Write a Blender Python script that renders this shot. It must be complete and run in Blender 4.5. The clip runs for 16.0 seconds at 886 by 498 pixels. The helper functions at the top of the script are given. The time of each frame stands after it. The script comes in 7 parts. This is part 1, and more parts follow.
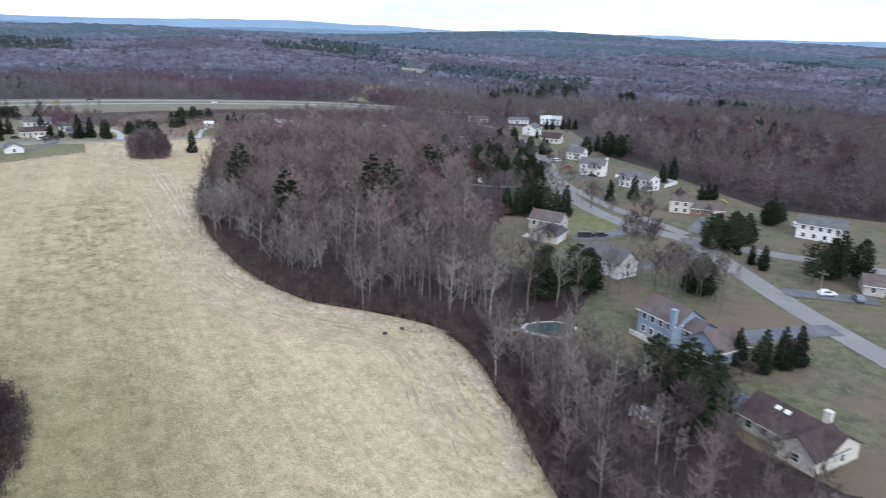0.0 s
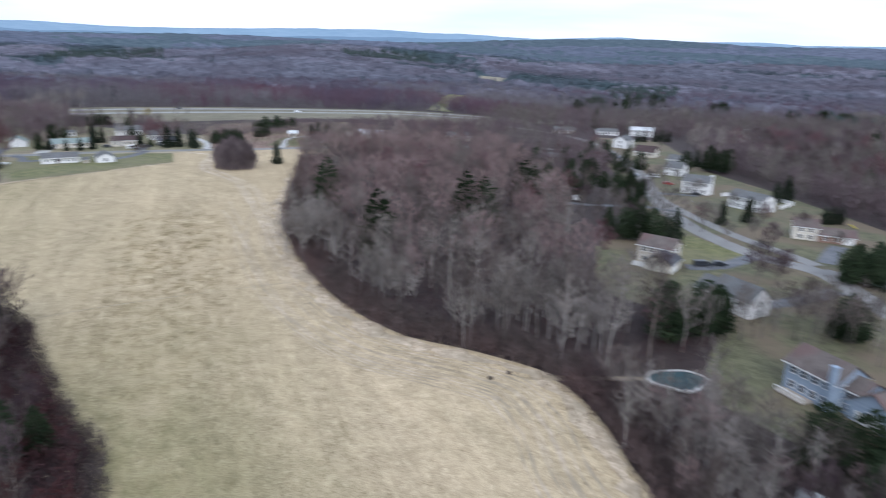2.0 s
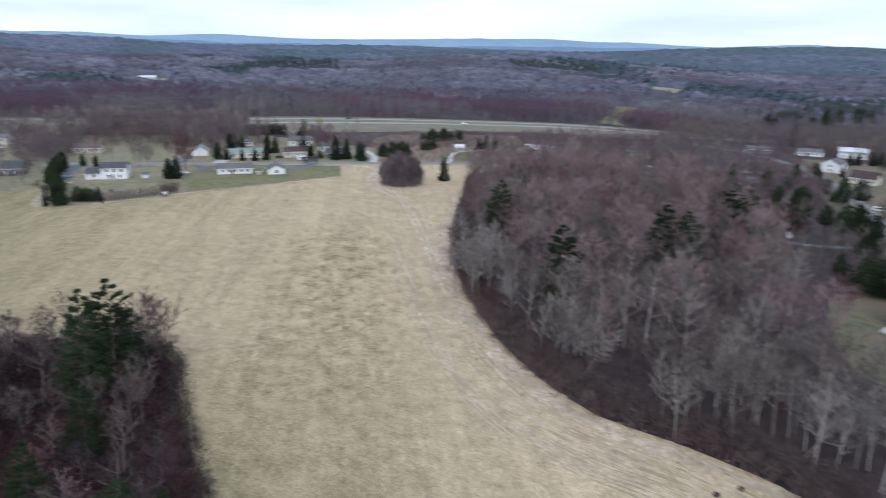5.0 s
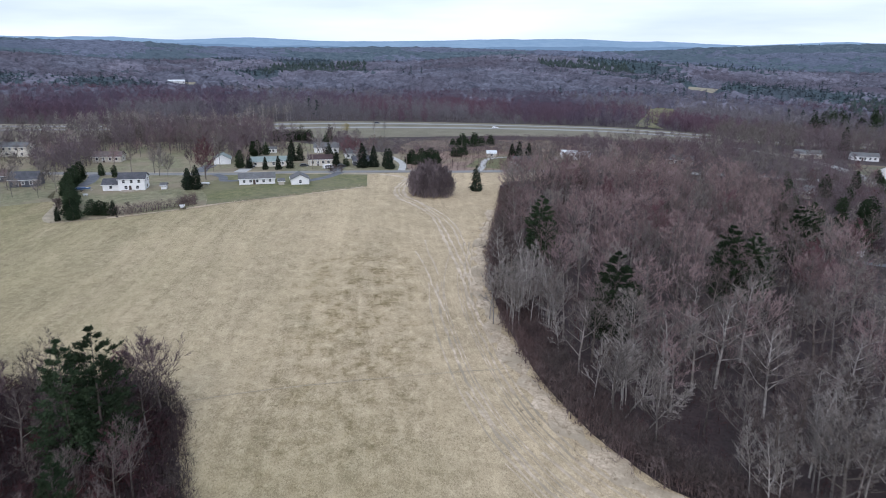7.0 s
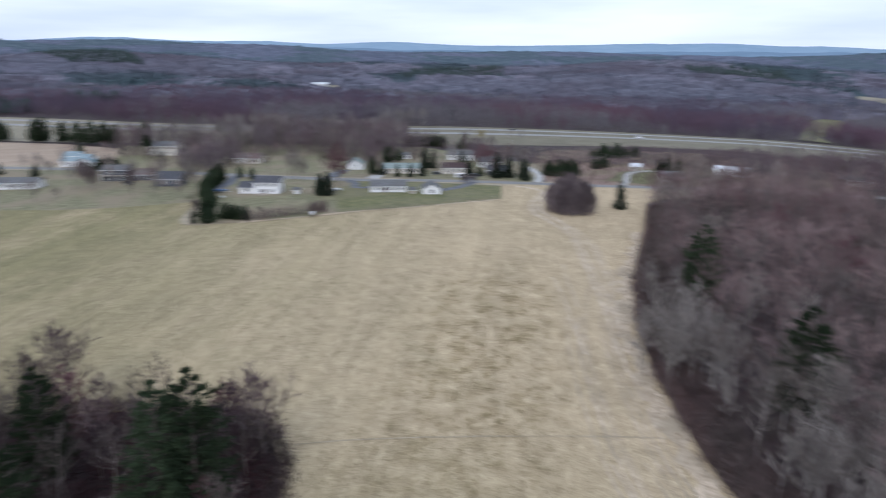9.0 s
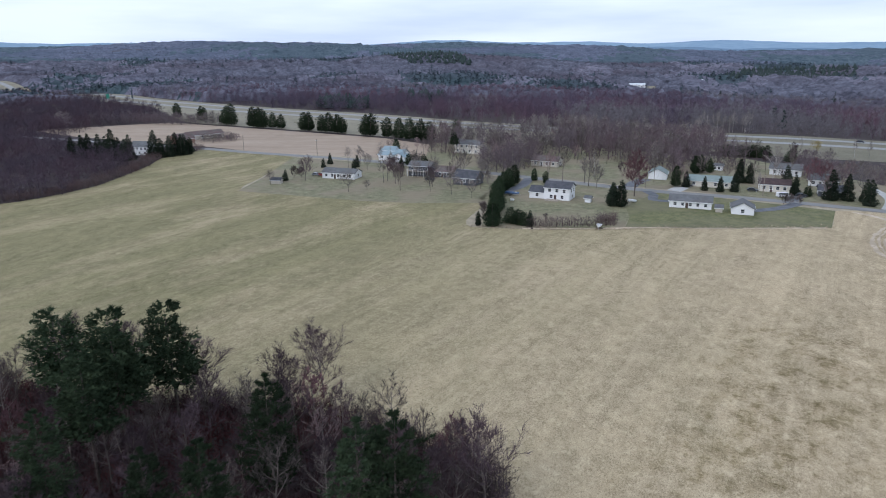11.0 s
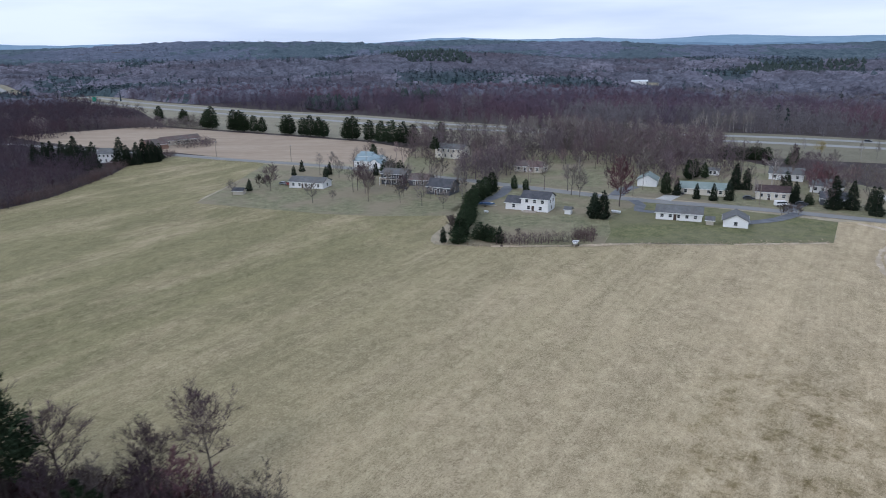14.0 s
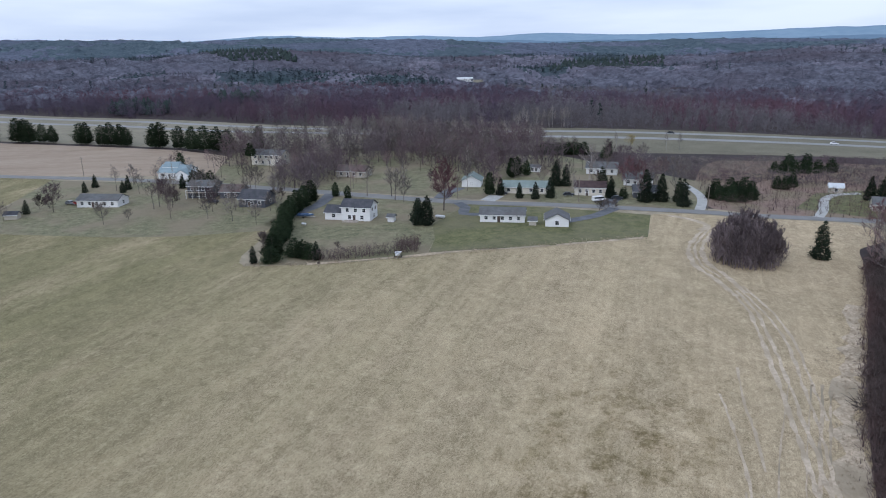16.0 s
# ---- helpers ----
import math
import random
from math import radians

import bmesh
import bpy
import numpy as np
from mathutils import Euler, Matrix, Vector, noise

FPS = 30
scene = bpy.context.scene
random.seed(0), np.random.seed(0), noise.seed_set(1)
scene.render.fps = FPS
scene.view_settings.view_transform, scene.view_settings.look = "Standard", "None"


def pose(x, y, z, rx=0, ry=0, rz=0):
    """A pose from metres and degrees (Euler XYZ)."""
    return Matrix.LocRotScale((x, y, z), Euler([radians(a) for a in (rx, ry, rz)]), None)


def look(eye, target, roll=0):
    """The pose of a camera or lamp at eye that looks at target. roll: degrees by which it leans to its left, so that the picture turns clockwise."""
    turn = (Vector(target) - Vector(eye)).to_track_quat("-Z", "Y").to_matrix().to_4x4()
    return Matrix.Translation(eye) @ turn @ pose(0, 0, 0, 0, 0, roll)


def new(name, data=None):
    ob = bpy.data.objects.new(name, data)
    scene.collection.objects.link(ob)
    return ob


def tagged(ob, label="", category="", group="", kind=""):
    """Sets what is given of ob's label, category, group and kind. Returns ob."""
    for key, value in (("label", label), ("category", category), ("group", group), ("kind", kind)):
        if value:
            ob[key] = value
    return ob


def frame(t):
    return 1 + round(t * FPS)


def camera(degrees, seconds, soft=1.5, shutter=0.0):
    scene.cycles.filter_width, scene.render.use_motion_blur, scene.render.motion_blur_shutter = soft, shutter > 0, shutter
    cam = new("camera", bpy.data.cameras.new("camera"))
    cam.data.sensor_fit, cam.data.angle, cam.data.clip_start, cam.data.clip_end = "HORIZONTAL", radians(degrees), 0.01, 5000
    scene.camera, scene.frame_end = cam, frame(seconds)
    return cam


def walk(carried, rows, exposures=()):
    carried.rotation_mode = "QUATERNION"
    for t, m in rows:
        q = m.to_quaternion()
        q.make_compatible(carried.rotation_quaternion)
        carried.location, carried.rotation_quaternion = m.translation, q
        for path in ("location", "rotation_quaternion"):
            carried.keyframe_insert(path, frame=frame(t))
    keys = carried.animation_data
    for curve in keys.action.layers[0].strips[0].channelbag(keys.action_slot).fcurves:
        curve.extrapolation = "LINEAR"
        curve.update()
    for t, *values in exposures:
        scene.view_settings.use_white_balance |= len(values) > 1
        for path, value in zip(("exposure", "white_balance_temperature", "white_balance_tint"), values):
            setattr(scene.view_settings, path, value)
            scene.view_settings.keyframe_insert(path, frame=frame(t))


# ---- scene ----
cam = camera(64.6, 16.0, soft=1.0, shutter=0.8)

PATH = [
    (0, (1.654, -1.004, 60.506), (1.602, 0.906, 59.915), 2.0),
    (0.5, (-0.046, 3.079, 60.662), (-0.172, 4.986, 60.073), 1.8),
    (1, (-2.227, 7.051, 60.603), (-2.37, 8.958, 60.019), 1.7),
    (1.5, (-4.367, 10.954, 60.504), (-4.519, 12.862, 59.924), 1.7),
    (2, (-7.385, 14.979, 60.353), (-7.637, 16.878, 59.776), 1.7),
    (2.5, (-8.759, 19.326, 60.319), (-9.249, 21.177, 59.743), 1.5),
    (3, (-10.993, 23.601, 60.136), (-11.487, 25.452, 59.564), 1.4),
    (3.5, (-13.314, 27.587, 60.219), (-13.81, 29.439, 59.649), 1.3),
    (4, (-15.406, 31.451, 60.253), (-15.906, 33.303, 59.686), 1.2),
    (4.5, (-18.12, 35.495, 60.219), (-18.649, 37.339, 59.656), 1.2),
    (5, (-20.391, 39.518, 60.325), (-21.064, 41.315, 59.762), 1.2),
    (5.2, (-21.235, 41.114, 60.355), (-21.962, 42.891, 59.792), 1.0),
    (7.5, (-31.255, 60.84, 60.64), (-32.002, 62.609, 60.079), 0.6),
    (8, (-33.672, 64.835, 60.589), (-34.418, 66.605, 60.031), 0.6),
    (8.5, (-36.606, 68.557, 60.53), (-37.408, 70.303, 59.975), 0.6),
    (9, (-39.746, 72.457, 60.473), (-40.811, 74.057, 59.919), 0.7),
    (9.5, (-42.196, 77.12, 60.112), (-43.55, 78.485, 59.561), 0.5),
    (10, (-44.456, 81.61, 60.119), (-46.041, 82.699, 59.569), 0.4),
    (10.2, (-45.243, 83.09, 60.076), (-46.86, 84.13, 59.524), 0.6),
    (12.5, (-52.983, 101.428, 60.927), (-54.639, 102.4, 60.367), -0.5),
    (13, (-55.177, 105.167, 60.956), (-56.832, 106.139, 60.393), -0.6),
    (13.5, (-57.559, 109.062, 60.929), (-59.214, 110.034, 60.366), -0.7),
    (14, (-59.779, 113.404, 60.782), (-61.434, 114.375, 60.219), -0.8),
    (14.5, (-61.628, 118.142, 60.621), (-63.238, 119.185, 60.054), -0.8),
    (15, (-64.291, 121.34, 60.698), (-65.716, 122.62, 60.123), -0.9),
    (15.5, (-66.6, 125.236, 60.794), (-67.994, 126.549, 60.218), -1.0),
    (16, (-68.892, 128.973, 60.708), (-70.277, 130.297, 60.134), -0.9),
]
walk(cam, [(t, look(eye, target, roll)) for t, eye, target, roll in PATH], [(0, 0.3, 5980, 13), (3.5, 0.14, 5950, 13), (8, -0.02, 6010, 15), (12.5, -0.2, 5860, 13), (16, -0.31, 5850, 13)])

from mathutils.geometry import tessellate_polygon

# ---------------------------------------------------------------- light
SUN_EL, SUN_AZ = radians(36), radians(165)
world = bpy.data.worlds.new("overcast_sky")
scene.world = world
world.use_nodes = True
wn, wl = world.node_tree.nodes, world.node_tree.links
wn.clear()
sky = wn.new("ShaderNodeTexSky")
sky.sky_type, sky.sun_disc = "NISHITA", False
sky.sun_elevation, sky.sun_rotation = SUN_EL, SUN_AZ
sky.air_density, sky.dust_density = 1.0, 2.0
w_co = wn.new("ShaderNodeTexCoord")
w_map = wn.new("ShaderNodeMapping")
w_map.inputs["Scale"].default_value = (1.2, 1.2, 9.0)
w_noise = wn.new("ShaderNodeTexNoise")
w_noise.inputs["Scale"].default_value, w_noise.inputs["Detail"].default_value = 2.2, 5
w_ramp = wn.new("ShaderNodeValToRGB")
w_ramp.color_ramp.elements[0].position, w_ramp.color_ramp.elements[1].position = 0.34, 0.66
w_ramp.color_ramp.elements[0].color = (7.2, 8.3, 10.1, 1)
w_ramp.color_ramp.elements[1].color = (10.0, 10.9, 12.0, 1)
w_mix = wn.new("ShaderNodeMix")
w_mix.data_type = "RGBA"
w_mix.inputs["Factor"].default_value = 0.86
w_bg = wn.new("ShaderNodeBackground")
w_bg.inputs["Strength"].default_value = 0.114
w_out = wn.new("ShaderNodeOutputWorld")
wl.new(w_co.outputs["Generated"], w_map.inputs["Vector"])
wl.new(w_map.outputs["Vector"], w_noise.inputs["Vector"])
wl.new(w_noise.outputs["Fac"], w_ramp.inputs["Fac"])
wl.new(sky.outputs["Color"], w_mix.inputs["A"])
wl.new(w_ramp.outputs["Color"], w_mix.inputs["B"])
wl.new(w_mix.outputs["Result"], w_bg.inputs["Color"])
wl.new(w_bg.outputs["Background"], w_out.inputs["Surface"])

sun_data = bpy.data.lights.new("sun", "SUN")
sun_data.energy, sun_data.angle, sun_data.color = 1.3, radians(20), (1.0, 0.98, 0.96)
sun = new("sun", sun_data)
sun.matrix_world = look((0, 0, 0), (-math.sin(SUN_AZ) * math.cos(SUN_EL), -math.cos(SUN_AZ) * math.cos(SUN_EL), -math.sin(SUN_EL)))

# ---------------------------------------------------------------- materials
MATS = {}



def surface(name, dark, light, scale=1.0, fine=12.0, rough=0.85, bump=0.2, metal=0.0, stretch=(1, 1, 1), turn=0.0, vary=0.0, third=None, tscale=0.05, spec=0.3, amount=0.7):
    """A procedural material: two colours by noise at two scales, a third in large patches, and a fine relief."""
    m = bpy.data.materials.new(name)
    m.use_nodes = True
    n, l = m.node_tree.nodes, m.node_tree.links
    b = n["Principled BSDF"]
    co = n.new("ShaderNodeTexCoord")
    tn, mp = n.new("ShaderNodeMapping"), n.new("ShaderNodeMapping")
    tn.inputs["Rotation"].default_value[2] = turn
    mp.inputs["Scale"].default_value = stretch
    l.new(co.outputs["Object"], tn.inputs["Vector"])
    l.new(tn.outputs["Vector"], mp.inputs["Vector"])
    big, small = n.new("ShaderNodeTexNoise"), n.new("ShaderNodeTexNoise")
    big.inputs["Scale"].default_value, big.inputs["Detail"].default_value = scale, 5
    small.inputs["Scale"].default_value, small.inputs["Detail"].default_value = fine, 3
    l.new(mp.outputs["Vector"], big.inputs["Vector"])
    l.new(mp.outputs["Vector"], small.inputs["Vector"])
    add = n.new("ShaderNodeMath")
    add.operation = "MULTIPLY_ADD"
    add.inputs[1].default_value = 0.5
    l.new(small.outputs["Fac"], add.inputs[0])
    half = n.new("ShaderNodeMath")
    half.operation = "MULTIPLY"
    half.inputs[1].default_value = 0.5
    l.new(big.outputs["Fac"], half.inputs[0])
    l.new(half.outputs[0], add.inputs[2])
    rp = n.new("ShaderNodeValToRGB")
    rp.color_ramp.elements[0].position, rp.color_ramp.elements[1].position = 0.36, 0.64
    rp.color_ramp.elements[0].color, rp.color_ramp.elements[1].color = (*dark, 1), (*light, 1)
    l.new(add.outputs[0], rp.inputs["Fac"])
    col = rp.outputs["Color"]
    if third:
        pn = n.new("ShaderNodeTexNoise")
        pn.inputs["Scale"].default_value, pn.inputs["Detail"].default_value = tscale, 4
        l.new(co.outputs["Object"], pn.inputs["Vector"])
        pr = n.new("ShaderNodeValToRGB")
        pr.color_ramp.elements[0].position, pr.color_ramp.elements[1].position = 0.44, 0.6
        pr.color_ramp.elements[1].color = (amount, amount, amount, 1)
        l.new(pn.outputs["Fac"], pr.inputs["Fac"])
        mx = n.new("ShaderNodeMix")
        mx.data_type = "RGBA"
        l.new(pr.outputs["Color"], mx.inputs["Factor"])
        l.new(col, mx.inputs["A"])
        mx.inputs["B"].default_value = (*third, 1)
        col = mx.outputs["Result"]
    if vary:
        oi = n.new("ShaderNodeObjectInfo")
        mr = n.new("ShaderNodeMapRange")
        mr.inputs["To Min"].default_value, mr.inputs["To Max"].default_value = 1 - vary, 1 + vary
        l.new(oi.outputs["Random"], mr.inputs["Value"])
        hs = n.new("ShaderNodeHueSaturation")
        l.new(mr.outputs["Result"], hs.inputs["Value"])
        l.new(col, hs.inputs["Color"])
        col = hs.outputs["Color"]
    l.new(col, b.inputs["Base Color"])
    b.inputs["Roughness"].default_value, b.inputs["Metallic"].default_value = rough, metal
    b.inputs["Specular IOR Level"].default_value = spec
    if bump:
        bp = n.new("ShaderNodeBump")
        bp.inputs["Strength"].default_value, bp.inputs["Distance"].default_value = bump, 0.05
        l.new(add.outputs[0], bp.inputs["Height"])
        l.new(bp.outputs["Normal"], b.inputs["Normal"])
    MATS[name] = m
    return m


def bark(name, dark, light, vary=0.25, third=None, tscale=0.02, amount=0.7):
    return surface(name, dark, light, scale=0.35, fine=3.0, rough=0.95, bump=0.0, vary=vary, third=third, tscale=tscale, spec=0.05, amount=amount)


def canopy_cover(name, dark, light, third, tscale, amount=0.6):
    """The mingled crowns of far woods, mottled at the size of single trees."""
    return surface(name, dark, light, scale=0.045, fine=0.17, rough=0.95, bump=0.0, third=third, tscale=tscale, spec=0.05, amount=amount)


# litter darker than its own brown: the woods' shadow is put into the colour
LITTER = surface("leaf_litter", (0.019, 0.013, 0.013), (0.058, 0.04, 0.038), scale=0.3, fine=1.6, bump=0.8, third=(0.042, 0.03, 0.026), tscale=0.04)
GRASS_DRY = surface("dry_grass", (0.22, 0.185, 0.125), (0.4, 0.34, 0.24), scale=0.3, fine=2.0, bump=0.5)
LAWN = surface("lawn_grass", (0.058, 0.062, 0.032), (0.155, 0.145, 0.082), scale=0.35, fine=1.7, bump=0.6, third=(0.145, 0.108, 0.074), tscale=0.05, amount=0.85)
YARD = surface("yard_grass", (0.1, 0.1, 0.05), (0.25, 0.23, 0.135), scale=0.35, fine=1.7, bump=0.6, third=(0.23, 0.185, 0.125), tscale=0.05, amount=0.75)
BANK = surface("highway_bank", (0.115, 0.105, 0.068), (0.2, 0.18, 0.122), scale=0.06, fine=1.0, bump=0.3)
LAWN_GREEN = surface("green_lawn", (0.074, 0.08, 0.03), (0.185, 0.178, 0.078), scale=0.3, fine=1.7, bump=0.6, third=(0.17, 0.15, 0.09), tscale=0.04, amount=0.55)
STUBBLE = surface("stubble_field", (0.27, 0.2, 0.14), (0.38, 0.3, 0.22), scale=0.1, fine=1.0, bump=0.4, stretch=(1, 0.15, 1), turn=0.7)
ROADWAY = surface("highway_surface", (0.24, 0.238, 0.23), (0.32, 0.317, 0.305), scale=0.1, fine=2.0, rough=0.9, bump=0.05)
VERGE = surface("highway_verge", (0.17, 0.152, 0.102), (0.27, 0.24, 0.168), scale=0.06, fine=1.0, bump=0.3)
MEADOW = surface("rough_meadow", (0.17, 0.11, 0.09), (0.28, 0.2, 0.15), scale=0.12, fine=1.3, bump=0.5, third=(0.2, 0.17, 0.1), tscale=0.05)
ASPHALT = surface("asphalt", (0.185, 0.18, 0.172), (0.27, 0.264, 0.252), scale=0.2, fine=5.0, rough=0.9, bump=0.1, third=(0.21, 0.205, 0.196), tscale=0.1)
DRIVE = surface("drive_asphalt", (0.09, 0.095, 0.105), (0.17, 0.175, 0.185), scale=0.3, fine=5.0, rough=0.9, bump=0.1)
GRAVEL = surface("gravel", (0.33, 0.33, 0.31), (0.52, 0.51, 0.48), scale=0.5, fine=6.0, rough=0.95, bump=0.3)
CONCRETE = surface("concrete", (0.42, 0.41, 0.38), (0.58, 0.56, 0.52), scale=0.6, fine=6.0, bump=0.15)
BARK_DARK = bark("dark_bark", (0.05, 0.04, 0.036), (0.13, 0.105, 0.09))
BARK_PALE = bark("pale_bark", (0.22, 0.202, 0.186), (0.48, 0.44, 0.4), vary=0.35)
BARK_BROWN = bark("brown_bark", (0.09, 0.073, 0.065), (0.22, 0.185, 0.16), vary=0.4)
BARK_GREY = bark("grey_bark", (0.085, 0.074, 0.067), (0.24, 0.213, 0.192), vary=0.45)
TWIG_RED = bark("maple_twigs", (0.135, 0.096, 0.093), (0.285, 0.207, 0.199), vary=0.36)
TWIG_GREY = bark("grey_twigs", (0.095, 0.082, 0.075), (0.255, 0.222, 0.2), vary=0.42)
TWIG_PALE = bark("aspen_twigs", (0.15, 0.133, 0.121), (0.31, 0.278, 0.254), vary=0.3)
TWIG_DARK = bark("dark_twigs", (0.07, 0.056, 0.052), (0.165, 0.134, 0.122), vary=0.4)
NEEDLE_PINE = bark("pine_needles", (0.014, 0.025, 0.014), (0.048, 0.066, 0.034), vary=0.35)
NEEDLE_DARK = bark("spruce_needles", (0.013, 0.021, 0.015), (0.043, 0.054, 0.034), vary=0.35)
# FAR_TWIGS, FAR_GREY and FAR_NEEDLE lean blue: some distance haze is in their colours
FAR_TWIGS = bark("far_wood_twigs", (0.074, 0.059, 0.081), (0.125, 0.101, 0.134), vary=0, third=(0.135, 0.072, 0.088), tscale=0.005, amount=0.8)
NEAR_TWIGS = bark("village_wood_twigs", (0.085, 0.067, 0.071), (0.18, 0.145, 0.151), vary=0, third=(0.14, 0.094, 0.1), tscale=0.02, amount=0.6)
# hill woods: the blue of the air's haze is mixed into both colours
HILL_HAZE_TWIGS = canopy_cover("hazed_hill_twigs", (0.06, 0.074, 0.1), (0.15, 0.16, 0.21), (0.078, 0.098, 0.13), 0.003)
HILL_HAZE_NEEDLES = canopy_cover("hazed_hill_needles", (0.043, 0.066, 0.083), (0.11, 0.14, 0.16), (0.076, 0.1, 0.12), 0.004)
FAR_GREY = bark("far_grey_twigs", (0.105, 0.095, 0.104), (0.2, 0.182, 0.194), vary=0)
# distant stands: haze blue painted into the twig colours
DISTANT_HAZE_TWIGS = canopy_cover("hazed_distant_twigs", (0.052, 0.0546, 0.0715), (0.16, 0.161, 0.196), (0.078, 0.0631, 0.0774), 0.004)
DISTANT_HAZE_GREY = canopy_cover("hazed_grey_twigs", (0.078, 0.075, 0.096), (0.21, 0.2, 0.24), (0.11, 0.11, 0.14), 0.006)
FAR_NEEDLE = bark("far_needles", (0.022, 0.034, 0.033), (0.056, 0.072, 0.065), vary=0)
# haze blue is in the distant needles' colour too
DISTANT_HAZE_NEEDLE = canopy_cover("hazed_distant_needles", (0.029, 0.046, 0.053), (0.083, 0.11, 0.12), (0.068, 0.079, 0.096), 0.008)
TWIG_PLUM = bark("plum_twigs", (0.05, 0.036, 0.042), (0.125, 0.088, 0.096))
TWIG_YELLOW = bark("willow_twigs", (0.2, 0.165, 0.08), (0.36, 0.3, 0.15))
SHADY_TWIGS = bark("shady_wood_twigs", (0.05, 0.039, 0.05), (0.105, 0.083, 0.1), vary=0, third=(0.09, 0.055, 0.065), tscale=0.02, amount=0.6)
TWIG_THICKET = bark("thicket_twigs", (0.1, 0.08, 0.085), (0.215, 0.175, 0.178), vary=0.35)
TWIG_WINE = bark("red_maple_twigs", (0.105, 0.056, 0.062), (0.19, 0.105, 0.112))
SAPLING = bark("sapling_stems", (0.042, 0.033, 0.031), (0.12, 0.098, 0.09), vary=0, third=(0.075, 0.051, 0.05), tscale=0.06)
# wine-red brush under the trees, its colour darkened to carry their shade
BRUSH_SHADED = bark("shaded_wine_brush", (0.028, 0.018, 0.02), (0.08, 0.048, 0.05), vary=0, third=(0.085, 0.032, 0.03), tscale=0.08)
BRUSH = bark("brush_stems", (0.07, 0.052, 0.05), (0.175, 0.134, 0.124), vary=0, third=(0.12, 0.077, 0.073), tscale=0.06)

# ---------------------------------------------------------------- the lie of the land


def step(a, b, v):
    u = np.clip((v - a) / (b - a), 0, 1)
    return u * u * (3 - 2 * u)


def ground(x, y):
    """Height of the land: the field is level, the valley behind it lower, and low hills beyond."""
    q = y + 0.25 * x
    r = np.hypot(x, y)
    a = np.arctan2(x, y)
    far = step(1300, 3300, r)
    hill = 27 + 13 * np.sin(a * 5 + 0.6) + 10 * np.sin(a * 13 + r * 0.002) + 9 * np.sin(r * 0.006 + 3 * a)
    knoll = 26 * np.exp(-(((x + 1750) / 420) ** 2 + ((y - 1150) / 300) ** 2))
    knoll = knoll + 34 * np.exp(-(((x + 540) * 0.95 + (y - 1642) * 0.31) / 240) ** 2 - (((y - 1642) * 0.95 - (x + 540) * 0.31) / 330) ** 2)
    east = step(-150, 0, x)
    slope = 0.011 * (np.clip(y, 80, 700) - 180) * (1 - 0.55 * east) + 0.006 * (np.clip(x, -700, -130) + 240) * (1 - east)
    roll = step(950, 1500, r) * (9 * np.sin(r * 0.0115 + 2.5 * np.sin(a * 3.1)) + 6 * np.sin(r * 0.021 + a * 7 + 1))
    return roll + slope - 5 * step(230, 420, q) - 13 * step(450, 850, q) + far * (hill + 8) + knoll


def gz(x, y):
    return float(ground(np.float64(x), np.float64(y)))


def bulk(name, verts, tris, material, parent=None, smooth=False):
    """A mesh object from arrays of places and triangles."""
    me = bpy.data.meshes.new(name)
    verts, tris = np.asarray(verts, np.float32), np.asarray(tris, np.int32)
    me.vertices.add(len(verts))
    me.vertices.foreach_set("co", verts.ravel())
    me.loops.add(tris.size)
    me.loops.foreach_set("vertex_index", tris.ravel())
    me.polygons.add(len(tris))
    me.polygons.foreach_set("loop_start", np.arange(0, tris.size, 3, dtype=np.int32))
    me.update(calc_edges=True)
    me.materials.append(material)
    if smooth:
        me.polygons.foreach_set("use_smooth", np.ones(len(tris), bool))
    ob = new(name, me)
    ob.parent = parent
    return ob


def part(name, bm, material, parent=None, label=""):
    """Links a bmesh as one mesh object under a thing or under a part."""
    me = bpy.data.meshes.new(name)
    bm.to_mesh(me)
    bm.free()
    me.materials.append(material)
    ob = new(name, me)
    ob.parent = parent
    return tagged(ob, label)


def add_box(bm, x0, x1, y0, y1, z0, z1):
    v = [bm.verts.new(c) for c in ((x0, y0, z0), (x1, y0, z0), (x1, y1, z0), (x0, y1, z0), (x0, y0, z1), (x1, y0, z1), (x1, y1, z1), (x0, y1, z1))]
    for f in ((3, 2, 1, 0), (4, 5, 6, 7), (0, 1, 5, 4), (1, 2, 6, 5), (2, 3, 7, 6), (3, 0, 4, 7)):
        bm.faces.new([v[i] for i in f])


def box(x0, x1, y0, y1, z0, z1):
    bm = bmesh.new()
    add_box(bm, x0, x1, y0, y1, z0, z1)
    return bm


def axis_lines(lo, hi, cell, edge):
    inner = np.arange(lo, hi + 1, cell)
    out = [cell * 1.18 ** k for k in range(1, 60)]
    left, right, p = [], [], 0.0
    for d in out:
        p += d
        if lo - p > -edge:
            left.append(lo - p)
        if hi + p < edge:
            right.append(hi + p)
    return np.array([-edge] + left[::-1] + list(inner) + right + [edge])


gx, gy = axis_lines(-720, 300, 10, 4900), axis_lines(-60, 680, 10, 4900)
GX, GY = np.meshgrid(gx, gy)
gv = np.stack([GX.ravel(), GY.ravel(), ground(GX, GY).ravel()], 1)
nx, ny = len(gx), len(gy)
gi = (np.arange(ny - 1)[:, None] * nx + np.arange(nx - 1)[None, :]).ravel()
gt = np.concatenate([np.stack([gi, gi + 1, gi + nx + 1], 1), np.stack([gi, gi + nx + 1, gi + nx], 1)])
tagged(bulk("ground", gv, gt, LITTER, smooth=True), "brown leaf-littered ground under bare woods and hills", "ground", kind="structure")


